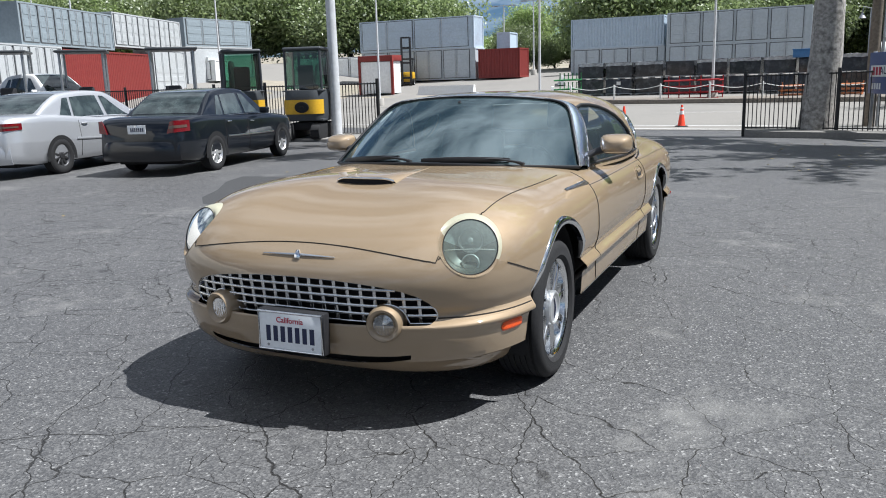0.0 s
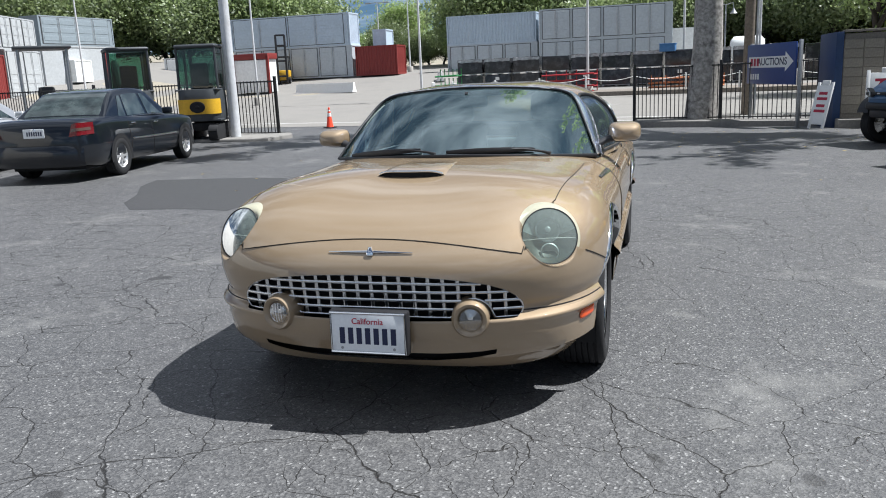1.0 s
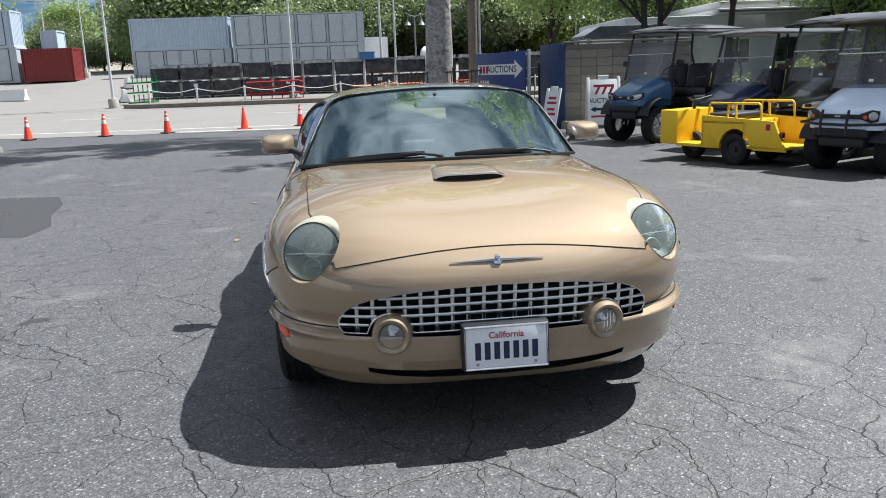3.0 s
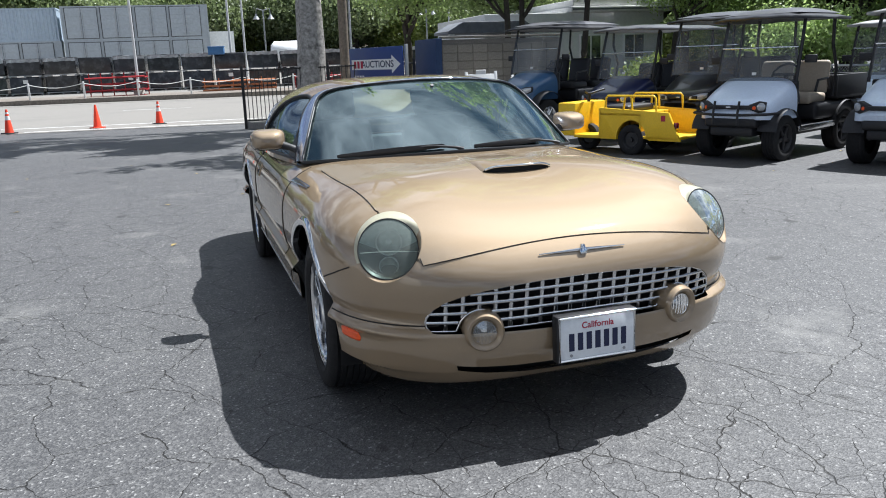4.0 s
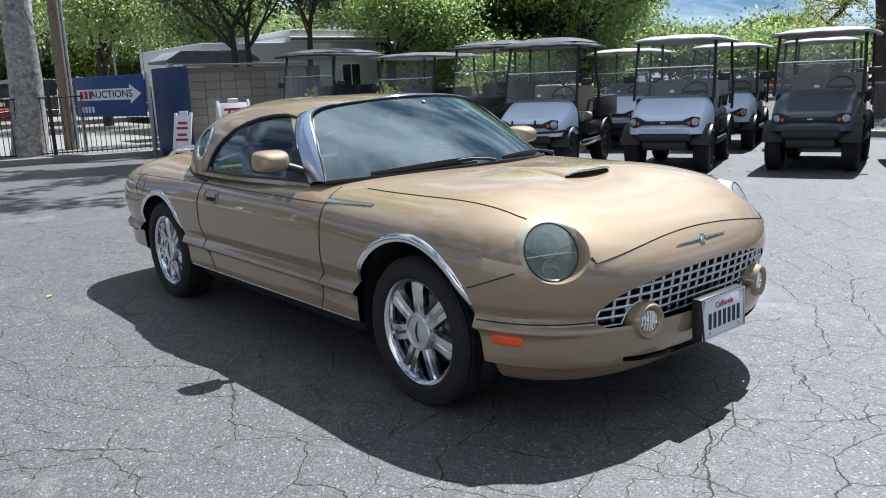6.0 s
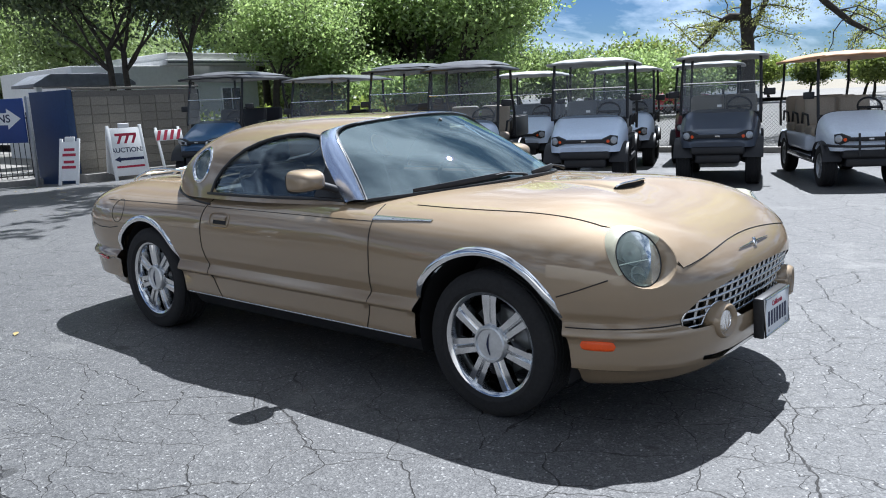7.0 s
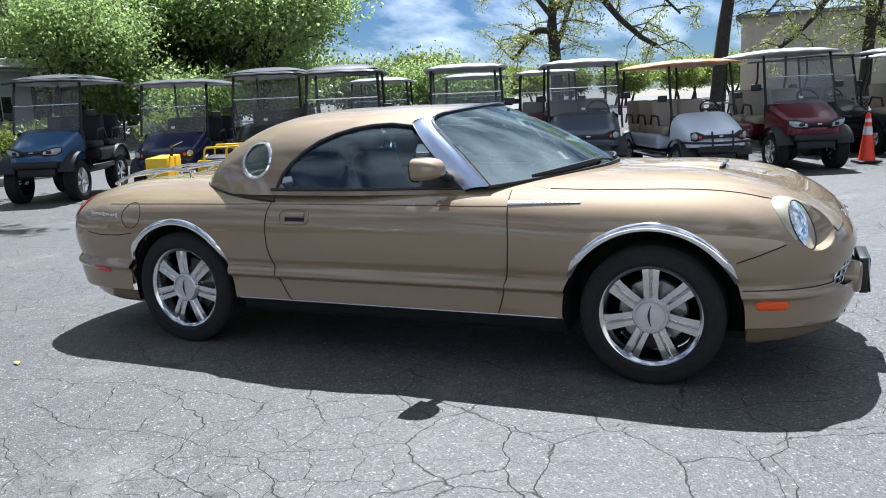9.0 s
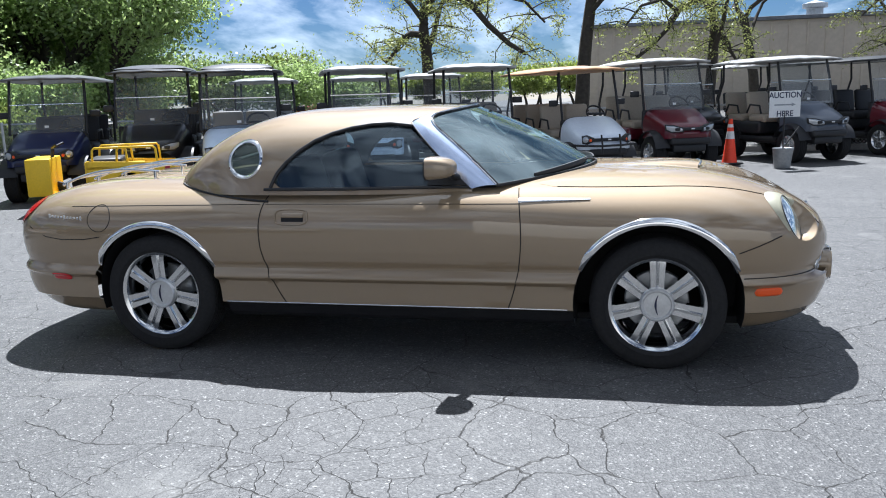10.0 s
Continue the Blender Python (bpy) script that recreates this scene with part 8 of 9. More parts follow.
def container(label, x, y, z, turn, length, mat, h=2.75, doors=0, ribs=True, w=2.44):
    """A shipping container with its long face to -y, its corner at the origin."""
    c = thing("shipping_container", label, "container", pose(x, y, z, 0, 0, turn), group="shipping containers")
    bm = bmesh.new()
    if ribs:
        def wavy(n, a, b):
            out = []
            for i in range(n):
                t0 = (b - a) * i / n + a
                st = (b - a) / n
                out += [(t0 + st * 0.1, 0.07), (t0 + st * 0.25, 0.03), (t0 + st * 0.6, 0.03), (t0 + st * 0.75, 0.07)]
            return out
        nx, ny = int(length / 0.28), 8
        ol = wavy(nx, 0.12, length - 0.12) + [(length - d, y) for y, d in wavy(ny, 0.12, w - 0.12)] + [(length - x, w - d) for x, d in wavy(nx, 0.12, length - 0.12)] + [(d, w - y) for y, d in wavy(ny, 0.12, w - 0.12)]
        slab(bm, ol, 0.10, h - 0.04)
    else:
        box(bm, 0.06, length - 0.06, 0.06, w - 0.06, 0.10, h - 0.04)
    part("shell", bm, mat, c)
    for a in (0, length - 0.12):
        for b in (0, w - 0.12):
            bm = bmesh.new()
            box(bm, a, a + 0.12, b, b + 0.12, 0, h)
            part("corner_post", bm, mat, c)
    for z0, z1 in ((0.0, 0.16), (h - 0.12, h)):
        for b in (0, w - 0.12):
            bm = bmesh.new()
            box(bm, 0.121, length - 0.121, b + 0.003, b + 0.117, z0, z1)
            part("rail", bm, mat, c)
        for a in (0, length - 0.12):
            bm = bmesh.new()
            box(bm, a + 0.003, a + 0.117, 0.121, w - 0.121, z0, z1)
            part("rail", bm, mat, c)
    for k in range(doors):
        x0 = 0.35 + k * (length - 0.7) / doors
        wd = (length - 0.7) / doors - 0.35
        bm = bmesh.new()
        box(bm, x0 - 0.07, x0 + wd + 0.08, -0.012, 0.05, 0.14, h - 0.1)
        part("door_gasket", bm, GASKET, c)
        for s in range(2):
            bm = bmesh.new()
            a = x0 + s * (wd / 2 + 0.03)
            box(bm, a, a + wd / 2, -0.03, 0.03, 0.2, h - 0.16, 0.01, segs=1)
            for q in range(3):
                box(bm, a + 0.1, a + wd / 2 - 0.1, -0.05, -0.02, 0.45 + q * 0.75, 0.95 + q * 0.75 - 0.05, 0.01, segs=1)
            d = part("door", bm, mat, c)
            bm = bmesh.new()
            xx = a + (wd / 2 - 0.1 if s == 0 else 0.1)
            tube(bm, [(xx, -0.055, 0.25), (xx, -0.055, h - 0.2)], 0.022, 6)
            part("lock_bar", bm, GALV, d, smooth=60)
    return c


def yz(x, y):
    return ground_z(x, y)


Y0 = 72.0
zl = 1.62
container("pale grey shipping container with double doors on concrete yard", -40.0, Y0, zl, -2, 12.9, C_GREY, 3.0, 4, False)
container("blue grey shipping container stacked on another", -40.1, Y0, zl + 3.01, -2, 12.9, C_BLUE, 3.05, 2)
container("dark red shipping container on concrete yard", -26.6, Y0 - 1, zl + 0.02, -3, 4.3, C_RED, 2.75)
container("small grey steel box stacked behind red container", -26.1, Y0 + 3, zl + 2.7, 0, 1.4, C_BLUE, 1.8, 0, False)
container("pale blue shipping container stacked on grey one", -17.7, Y0, zl + 2.42, -2, 8.5, C_BLUE, 2.65)
container("long grey shipping container with doors on yard", -17.7, Y0, zl - 0.34, -2, 8.6, C_GREY, 2.75, 3, False)
container("pale grey shipping container with four double doors stacked", -8.85, Y0 - 1, zl + 2.36, -2, 11.6, C_GREY, 2.75, 4, False)
container("grey shipping container under another on yard", -8.85, Y0 - 1, zl - 0.40, -2, 11.6, C_GREY, 2.75, 4, False)
container("white steel storage box beside containers", 2.45, Y0 + 2, zl - 0.2, 0, 2.6, C_WHITE, 3.2, 0, False)
# a long row in the far corner of the yard, two high
container("white shipping container with doors under stack", -44.1, 32.4, -0.35, 107, 7.5, C_DULL, 5.0, 4, False, 1.8)
container("dark red shipping container behind iron fence", -46.4, 39.75, -0.1, 107, 13.6, C_RED, 4.62, 0, True, 1.8)
container("white shipping container at end of the row", -50.45, 53.0, 1.0, 107, 6.6, C_DULL, 3.98, 2, False, 1.8)
container("blue grey shipping container with doors stacked on others", -45.05, 35.3, 4.66, 107, 12.0, C_SLATE, 2.75, 6, False, 1.8)
container("white shipping container with doors stacked on others", -48.62, 46.9, 4.99, 107, 12.6, C_DULL, 2.7, 6, False, 1.8)
container("pale steel storage box under slate container", -54.0, 61.5, 1.7, 81, 9.0, C_DULL, 3.95, 0, False)
container("slate blue shipping container stacked on pale box", -54.0, 61.5, 5.66, 81, 9.0, C_SLATE, 2.75, 2, False)
container("pale beige storage box behind excavators", -58.4, Y0 - 8, 2.2, 0, 5.8, C_WHITE, 2.1, 3, False)
container("white shipping container behind red-framed booth", -52, Y0 + 6, 1.9, 3, 14.0, C_WHITE, 2.6, 4, False)

# red-framed booth and a forklift mast by the road
booth = thing("booth", "red-framed white site booth at yard edge", "booth", pose(-33.4, 63.5, ground_z(-33.4, 63.5), 0, 0, -4) @ Matrix.Diagonal((1.05, 1.0, 1.25, 1)))
bm = bmesh.new()
box(bm, -1.6, 1.6, -0.8, 0.8, 0.1, 2.35, 0.02)
part("wall", bm, C_WHITE, booth)
bm = bmesh.new()
for x in (-1.65, 1.65):
    box(bm, x - 0.12, x + 0.12, -0.9, -0.7, 0, 2.6, 0.02)
box(bm, -1.75, 1.75, -0.9, 0.8, 2.4, 2.8, 0.03)
part("frame", bm, C_RED, booth, "bright red frame")
fk = thing("forklift", "black and yellow forklift with raised mast in yard", "forklift", pose(-33.4, 69.0, ground_z(-33.4, 69.0), 0, 0, 20) @ Matrix.Diagonal((1.2, 1.2, 1.2, 1)))
bm = bmesh.new()
for x in (-0.35, 0.35):
    box(bm, x - 0.08, x + 0.08, -0.1, 0.1, 0.1, 3.9, 0.01)
for z in (0.6, 1.8, 3.0, 3.8):
    box(bm, -0.35, 0.35, -0.06, 0.06, z, z + 0.14, 0.01)
part("mast", bm, BLACK, fk)
bm = bmesh.new()
box(bm, -0.55, 0.55, 0.2, 1.9, 0.35, 1.15, 0.08)
part("chassis", bm, EXC_YELLOW, fk)
bm = bmesh.new()
for x in (-0.5, 0.5):
    for y in (0.3, 1.6):
        tube(bm, [(x, y, 1.1), (x, y, 2.2)], 0.04, 6)
box(bm, -0.58, 0.58, 0.2, 1.7, 2.15, 2.25, 0.03)
part("cage", bm, BLACK, fk)
for x in (-0.5, 0.5):
    for y in (0.4, 1.6):
        plain_wheel(fk, x, y, 0.33, 0.22, 1 if x > 0 else -1, STEEL, 0)

# concrete barriers
def barrier(x, y, length, turn):
    c = thing("jersey_barrier", "white-painted chipped concrete barrier in yard", "barrier", pose(x, y, ground_z(x, y), 0, 0, turn), group="concrete barriers")
    bm = bmesh.new()
    prof = [(-0.3, 0), (-0.3, 0.08), (-0.16, 0.3), (-0.09, 0.81), (0.09, 0.81), (0.16, 0.3), (0.3, 0.08), (0.3, 0)]
    slab(bm, prof, -length / 2, length / 2, 0.01, Matrix(((0, 0, 1, 0), (1, 0, 0, 0), (0, 1, 0, 0), (0, 0, 0, 1))))
    part("block", bm, WHITE, c)


barrier(-25.8, 61.0, 6.6, -21)
barrier(-16.6, 64.6, 2.0, -70)
barrier(-14.8, 55.5, 3.0, -74)
# planter kerb along the far side with posts and rope
bm = bmesh.new()
pts = [RD * d + RN * r for d, r in ((-21.2, 47.2), (-20.6, 46.4), (-19.5, 46.0), (30, 46.0), (30, 52.5), (-19.0, 52.5), (-20.8, 51.5))]
slab(bm, [(p.x, p.y) for p in pts], -0.6, -0.02, 0.04)
tagged(solid("far_planter", bm, material("gravel_bed", (0.19, 0.165, 0.14), rough=0.95, grain=0.4, grain_scale=14, spots=0.5, spot_scale=1.5, bump=0.6, bump_scale=18), "low gravel planter strip along far road edge", "planter"), kind="structure")
rope = thing("rope_barrier", "white posts with sagging rope on gravel strip", "barrier")
prev = None
for i in range(14):
    p = RD * (-19.3 + i * 3.0) + RN * 46.7
    bm = bmesh.new()
    box(bm, -0.05, 0.05, -0.05, 0.05, 0, 0.95, 0.01, Matrix.Translation((p.x, p.y, -0.03)))
    part("post", bm, WHITE, rope)
    q = Vector((p.x, p.y, 0.82))
    if prev:
        bm = bmesh.new()
        tube(bm, [prev.lerp(q, t) - Vector((0, 0, 0.22 * math.sin(math.pi * t))) for t in np.linspace(0, 1, 9)], 0.02, 5)
        part("rope", bm, WHITE, rope, smooth=60)
    prev = q
# shrink-wrapped black stacks
WRAP = material("black_wrap", (0.022, 0.024, 0.028), rough=0.26, spec=0.6, grain=0.3, grain_scale=4, spots=0.35, spot_scale=2.0, spot_colour=(0.16, 0.165, 0.175), bump=0.9, bump_scale=4)
FILM = material("plastic_film", (0.36, 0.38, 0.40), rough=0.25, spec=0.7, grain=0.5, grain_scale=6, spots=0.6, spot_scale=3, spot_colour=(0.05, 0.055, 0.06))
rng = random.Random(4)
for i in range(16):
    p = RD * (-20.5 + i * 2.15) + RN * (53.6 + 0.3 * rng.random())
    c = thing("wrapped_stack", "black shrink-wrapped pallet stack in storage yard", "pallet stack", pose(p.x, p.y, ground_z(p.x, p.y) - 0.02, 0, 0, -9 + 2 * rng.random()), group="wrapped stacks")
    for k in range(2):
        bm = bmesh.new()
        z0 = 0.15 + k * 1.12
        box(bm, -0.98, 0.98, -0.6, 0.6, z0, z0 + 1.0, 0.05, segs=2)
        for v in bm.verts:
            v.co += Vector((rng.uniform(-0.03, 0.03), rng.uniform(-0.03, 0.03), rng.uniform(-0.03, 0.03)))
        part("wrapped_block", bm, WRAP, c, smooth=30)
        bm = bmesh.new()
        for x in (-0.9, 0.0, 0.9):
            box(bm, x - 0.06, x + 0.06, -0.6, 0.6, z0 - 0.14, z0 - 0.02)
        box(bm, -1.0, 1.0, -0.6, 0.6, z0 - 0.05, z0 - 0.005)
        part("pallet", bm, STEEL, c)
    if i % 4 != 3:
        bm = bmesh.new()
        sheet(bm, lambda u, v: Vector((lerp(-0.98, 0.98, u), -0.64 - 0.03 * rng.random(), lerp(2.06, 2.27, v) + 0.05 * rng.random())), 14, 2)
        sheet(bm, lambda u, v: Vector((lerp(-0.98, 0.98, u), lerp(-0.66, 0.55, v), 2.29 + 0.04 * rng.random())), 14, 4)
        part("loose_film", bm, FILM, c, "crumpled clear plastic film")
    if i % 3 == 1:
        bm = bmesh.new()
        box(bm, -0.15, 0.15, -0.645, -0.64, 0.75, 0.98)
        part("label_sheet", bm, SIGN_WHITE, c)


def frame_stack(label, x, y, w, h, mat, rows):
    c = thing("steel_frames", label, "machine parts", pose(x, y, ground_z(x, y), 0, 0, -9))
    for r in range(rows):
        bm = bmesh.new()
        z = 0.12 + r * h / rows
        for yy in (-0.5, 0.5):
            tube(bm, [(-w / 2, yy, z), (w / 2, yy, z + 0.05)], 0.06, 6)
        for k in range(6):
            xx = -w / 2 + w * k / 5
            tube(bm, [(xx, -0.5, z), (xx, 0.5, z), (xx, 0.5, z + h / rows * 0.8)], 0.045, 6)
        part("frame", bm, mat, c, smooth=60)


M_RED = steel("machine_red", (0.30, 0.015, 0.02))
M_GREEN = steel("machine_green", (0.02, 0.16, 0.045))
M_ORANGE = steel("rack_orange", (0.42, 0.15, 0.06))
frame_stack("stack of dark red steel machine frames on gravel", -4.1, 49.8, 3.4, 1.5, M_RED, 4)
frame_stack("green steel machine on yard edge", -12.9, 52.6, 1.6, 1.9, M_GREEN, 3)
frame_stack("orange steel rack beams on gravel", 3.2, 50.5, 4.5, 0.8, M_ORANGE, 3)
frame_stack("dark red steel implements behind iron fence", -17.5, 20.5, 2.0, 0.9, M_RED, 3)
frame_stack("dark red steel implements behind iron fence", 8.2, 50.0, 3.0, 0.9, M_RED, 3)

# roll frames and a van seen over the iron fence
for x, y, tr in ((-21.6, 18.3, 42), (-18.1, 18.9, 42), (-24.0, 17.0, 42)):
    c = thing("loader_canopy", "dark steel canopy frame of a machine behind fence", "machine", pose(x, y, ground_z(x, y), 0, 0, tr) @ Matrix.Diagonal((1.0, 1.0, 1.11, 1)))
    for a in (-0.7, 0.7):
        for b in (-0.7, 0.7):
            bm = bmesh.new()
            tube(bm, [(a, b, 0.5), (a, b, 2.55)], 0.045, 8)
            part("post", bm, STEEL, c, smooth=60)
    bm = bmesh.new()
    box(bm, -0.85, 0.85, -0.85, 0.85, 2.56, 2.64, 0.035)
    part("canopy", bm, EXC_GREY, c)
    bm = bmesh.new()
    box(bm, -0.6, 0.6, -1.0, 0.9, 0.2, 0.95, 0.08)
    part("body", bm, EXC_GREY, c)
    bm = bmesh.new()
    box(bm, -0.25, 0.25, -0.1, 0.4, 0.95, 1.5, 0.08)
    part("operator_seat", bm, SEAT_BLACK, c)
sedan("tall white car parked behind iron fence", pose(-22.0, 18.1, ground_z(-22.0, 18.1), 0, 0, 85) @ Matrix.Diagonal((1.1, 1.1, 1.5, 1)), WHITE_CAR, WHITE_CAR, CAMRY)
sedan("dark red car parked in lot beyond golf carts", pose(39.0, 15.5, 0.012, 0, 0, 70), RED_CAR, RED_CAR, CAMRY)

# white tank trailer and a blue bin beyond the road
tk = thing("tank_trailer", "white rounded tank trailer parked beyond storage yard", "trailer", pose(8.0, 62.0, ground_z(8.0, 62.0), 0, 0, -9))
bm = bmesh.new()
lathe(bm, [(0, -1.25), (0.6, -1.2), (0.88, -0.95), (0.9, 0.9), (0.6, 1.2), (0, 1.25)], 24, m=Matrix.Translation((0, 0, 1.35)) @ Matrix.Rotation(radians(90), 4, "Y"))
part("tank", bm, C_WHITE, tk, smooth=50)
bm = bmesh.new()
box(bm, -1.3, 1.3, -0.5, 0.5, 0.35, 0.5, 0.02)
part("chassis", bm, STEEL, tk)
for s in (-0.45, 0.45):
    for side in (-0.6, 0.6):
        bm = bmesh.new()
        lathe(bm, [(0, -0.1), (0.3, -0.1), (0.36, -0.06), (0.36, 0.06), (0.3, 0.1), (0, 0.1)], 20, m=Matrix.Translation((s, side, 0.36)) @ Matrix.Rotation(radians(90), 4, "X"))
        part("wheel", bm, TYRE, tk, smooth=40)
BIN_BLUE = steel("bin_blue", (0.05, 0.16, 0.36))
bn = thing("storage_bin", "blue plastic storage bin on dark wrapped stacks", "bin", pose(2.1, 53.4, ground_z(2.1, 53.4) + 2.2, 0, 0, -9))
bm = bmesh.new()
slab(bm, [(-0.5, -0.4), (0.5, -0.4), (0.5, 0.4), (-0.5, 0.4)], 0.0, 0.5, 0.03)
part("tub", bm, BIN_BLUE, bn)
bm = bmesh.new()
box(bm, -0.54, 0.54, -0.44, 0.44, 0.47, 0.53, 0.02)
part("rim", bm, BIN_BLUE, bn)

# ---- buildings ----
STUCCO = material("white_stucco", (0.66, 0.66, 0.65), rough=0.85, grain=0.06, grain_scale=8, spots=0.2, spot_scale=0.8, bump=0.15, bump_scale=20)
ROOFING = material("grey_roofing", (0.15, 0.16, 0.18), rough=0.7, grain=0.15, grain_scale=6, spots=0.3, spot_scale=1)
TANWALL = material("tan_panel", (0.50, 0.43, 0.35), rough=0.8, grain=0.06, grain_scale=4, spots=0.25, spot_scale=0.4)
hs = thing("office_building", "low white office building with grey metal roof edge", "building", pose(10.9, 27.3, 0, 0, 0, -3))
bm = bmesh.new()
box(bm, 0, 8.0, 0, 7, -0.5, 3.12, 0.03)
part("wall", bm, STUCCO, hs)
bm = bmesh.new()
box(bm, 3.6, 8.5, -0.35, 7.3, 3.12, 3.34, 0.04)
box(bm, 3.75, 8.35, -0.15, 7.1, 3.34, 3.62, 0.04)
part("roof", bm, STUCCO, hs)
bm = bmesh.new()
box(bm, 3.65, 8.45, -0.38, -0.352, 3.2, 3.27)
part("roof_stripe", bm, ROOFING, hs)
bm = bmesh.new()
slab(bm, [(-2.0, 2.35), (1.6, 2.35), (1.6, 2.45), (1.1, 2.78), (-1.4, 2.78), (-2.0, 2.45)], 0, 2.0, 0.03, Matrix.Translation((0, 0.4, 0)) @ Matrix.Rotation(radians(90), 4, "X"))
part("porch_roof", bm, ROOFING, hs, "dark hipped porch roof")
for x in (-1.8, 1.45):
    bm = bmesh.new()
    box(bm, x - 0.1, x + 0.1, -1.5, -1.3, -0.4, 2.36, 0.01)
    part("porch_post", bm, STUCCO, hs)
for x in (2.3, 4.6, 6.6):
    w = new("window")
    w.parent = hs
    bm = bmesh.new()
    box(bm, x - 0.5, x + 0.5, -0.07, 0.02, 1.2, 2.25, 0.02)
    part("frame", bm, SIGN_WHITE, w)
    for s in (-1, 1):
        bm = bmesh.new()
        box(bm, x + s * 0.23 - 0.2, x + s * 0.23 + 0.2, -0.078, -0.05, 1.27, 2.18)
        part("pane", bm, DARKGLASS, w)
wh = thing("warehouse", "long tan metal warehouse behind trees", "building", pose(48, -60, 0, 0, 0, 0))
bm = bmesh.new()
box(bm, 0, 20, 0, 62, -0.5, 5.2, 0.05)
for i in range(60):
    box(bm, -0.04, 0.01, 0.5 + i * 1.03, 0.62 + i * 1.03, 0, 5.1)
part("wall", bm, TANWALL, wh)
bm = bmesh.new()
box(bm, -0.3, 20.3, -0.3, 62.3, 5.2, 5.42, 0.03)
part("roof_edge", bm, ROOFING, wh)
bm = bmesh.new()
lathe(bm, [(0.5, 5.4), (0.5, 6.0), (0.75, 6.05), (0.75, 6.3), (0, 6.5)], 16, m=Matrix.Translation((3, 48, 0)))
part("roof_vent", bm, GALV, wh, smooth=40)
hm = thing("hillside_house", "pale hillside house among dark trees", "house", pose(2, 125, ground_z(2, 125) + 3, 0, 0, -12))
bm = bmesh.new()
box(bm, -6, 6, -4, 4, -2, 4.2, 0.03)
part("wall", bm, TANWALL, hm)
bm = bmesh.new()
slab(bm, [(-6.6, 4.2), (6.6, 4.2), (0, 6.8)], -4.5, 4.5, 0.02, Matrix.Rotation(radians(90), 4, "X"))
part("roof", bm, ROOFING, hm)


# ---- trees ----
def leaf_material(name, dark, light, trans=0.35):
    m = bpy.data.materials.new(name)
    m.use_nodes = True
    n, l = m.node_tree.nodes, m.node_tree.links
    n.remove(n["Principled BSDF"])
    geo = n.new("ShaderNodeNewGeometry")
    ramp = n.new("ShaderNodeValToRGB")
    ramp.color_ramp.elements[0].color, ramp.color_ramp.elements[1].color = (*dark, 1), (*light, 1)
    l.new(geo.outputs["Random Per Island"], ramp.inputs["Fac"])
    oi = n.new("ShaderNodeObjectInfo")
    hsv = n.new("ShaderNodeHueSaturation")
    mr = n.new("ShaderNodeMapRange")
    mr.inputs["To Min"].default_value, mr.inputs["To Max"].default_value = 0.75, 1.3
    l.new(oi.outputs["Random"], mr.inputs["Value"])
    l.new(mr.outputs["Result"], hsv.inputs["Value"])
    l.new(ramp.outputs["Color"], hsv.inputs["Color"])
    d, t, g, mix, mix2 = n.new("ShaderNodeBsdfDiffuse"), n.new("ShaderNodeBsdfTranslucent"), n.new("ShaderNodeBsdfGlossy"), n.new("ShaderNodeMixShader"), n.new("ShaderNodeMixShader")
    g.inputs["Roughness"].default_value = 0.45
    mix.inputs[0].default_value, mix2.inputs[0].default_value = trans, 0.06
    l.new(hsv.outputs["Color"], d.inputs["Color"])
    l.new(hsv.outputs["Color"], t.inputs["Color"])
    l.new(d.outputs[0], mix.inputs[1])
    l.new(t.outputs[0], mix.inputs[2])
    l.new(mix.outputs[0], mix2.inputs[1])
    l.new(g.outputs[0], mix2.inputs[2])
    l.new(mix2.outputs[0], n["Material Output"].inputs["Surface"])
    return m


BARK = material("grey_bark", (0.34, 0.32, 0.295), rough=0.9, grain=0.45, grain_scale=11, spots=0.9, spot_scale=5.0, spot_colour=(0.09, 0.082, 0.075), bump=0.8, bump_scale=22)
DARKBARK = material("dark_bark", (0.05, 0.042, 0.035), rough=0.9, grain=0.3, grain_scale=9, bump=0.7, bump_scale=20)
OAK = leaf_material("oak_leaves", (0.15, 0.205, 0.085), (0.30, 0.365, 0.155), 0.55)
PINE = leaf_material("dark_leaves", (0.045, 0.07, 0.033), (0.15, 0.195, 0.085), 0.4)
GREEN = leaf_material("green_leaves", (0.21, 0.295, 0.10), (0.41, 0.52, 0.19), 0.66)
LIME = leaf_material("lime_leaves", (0.11, 0.16, 0.025), (0.34, 0.40, 0.09), 0.55)
SPRING = leaf_material("spring_leaves", (0.17, 0.20, 0.05), (0.46, 0.48, 0.16), 0.55)


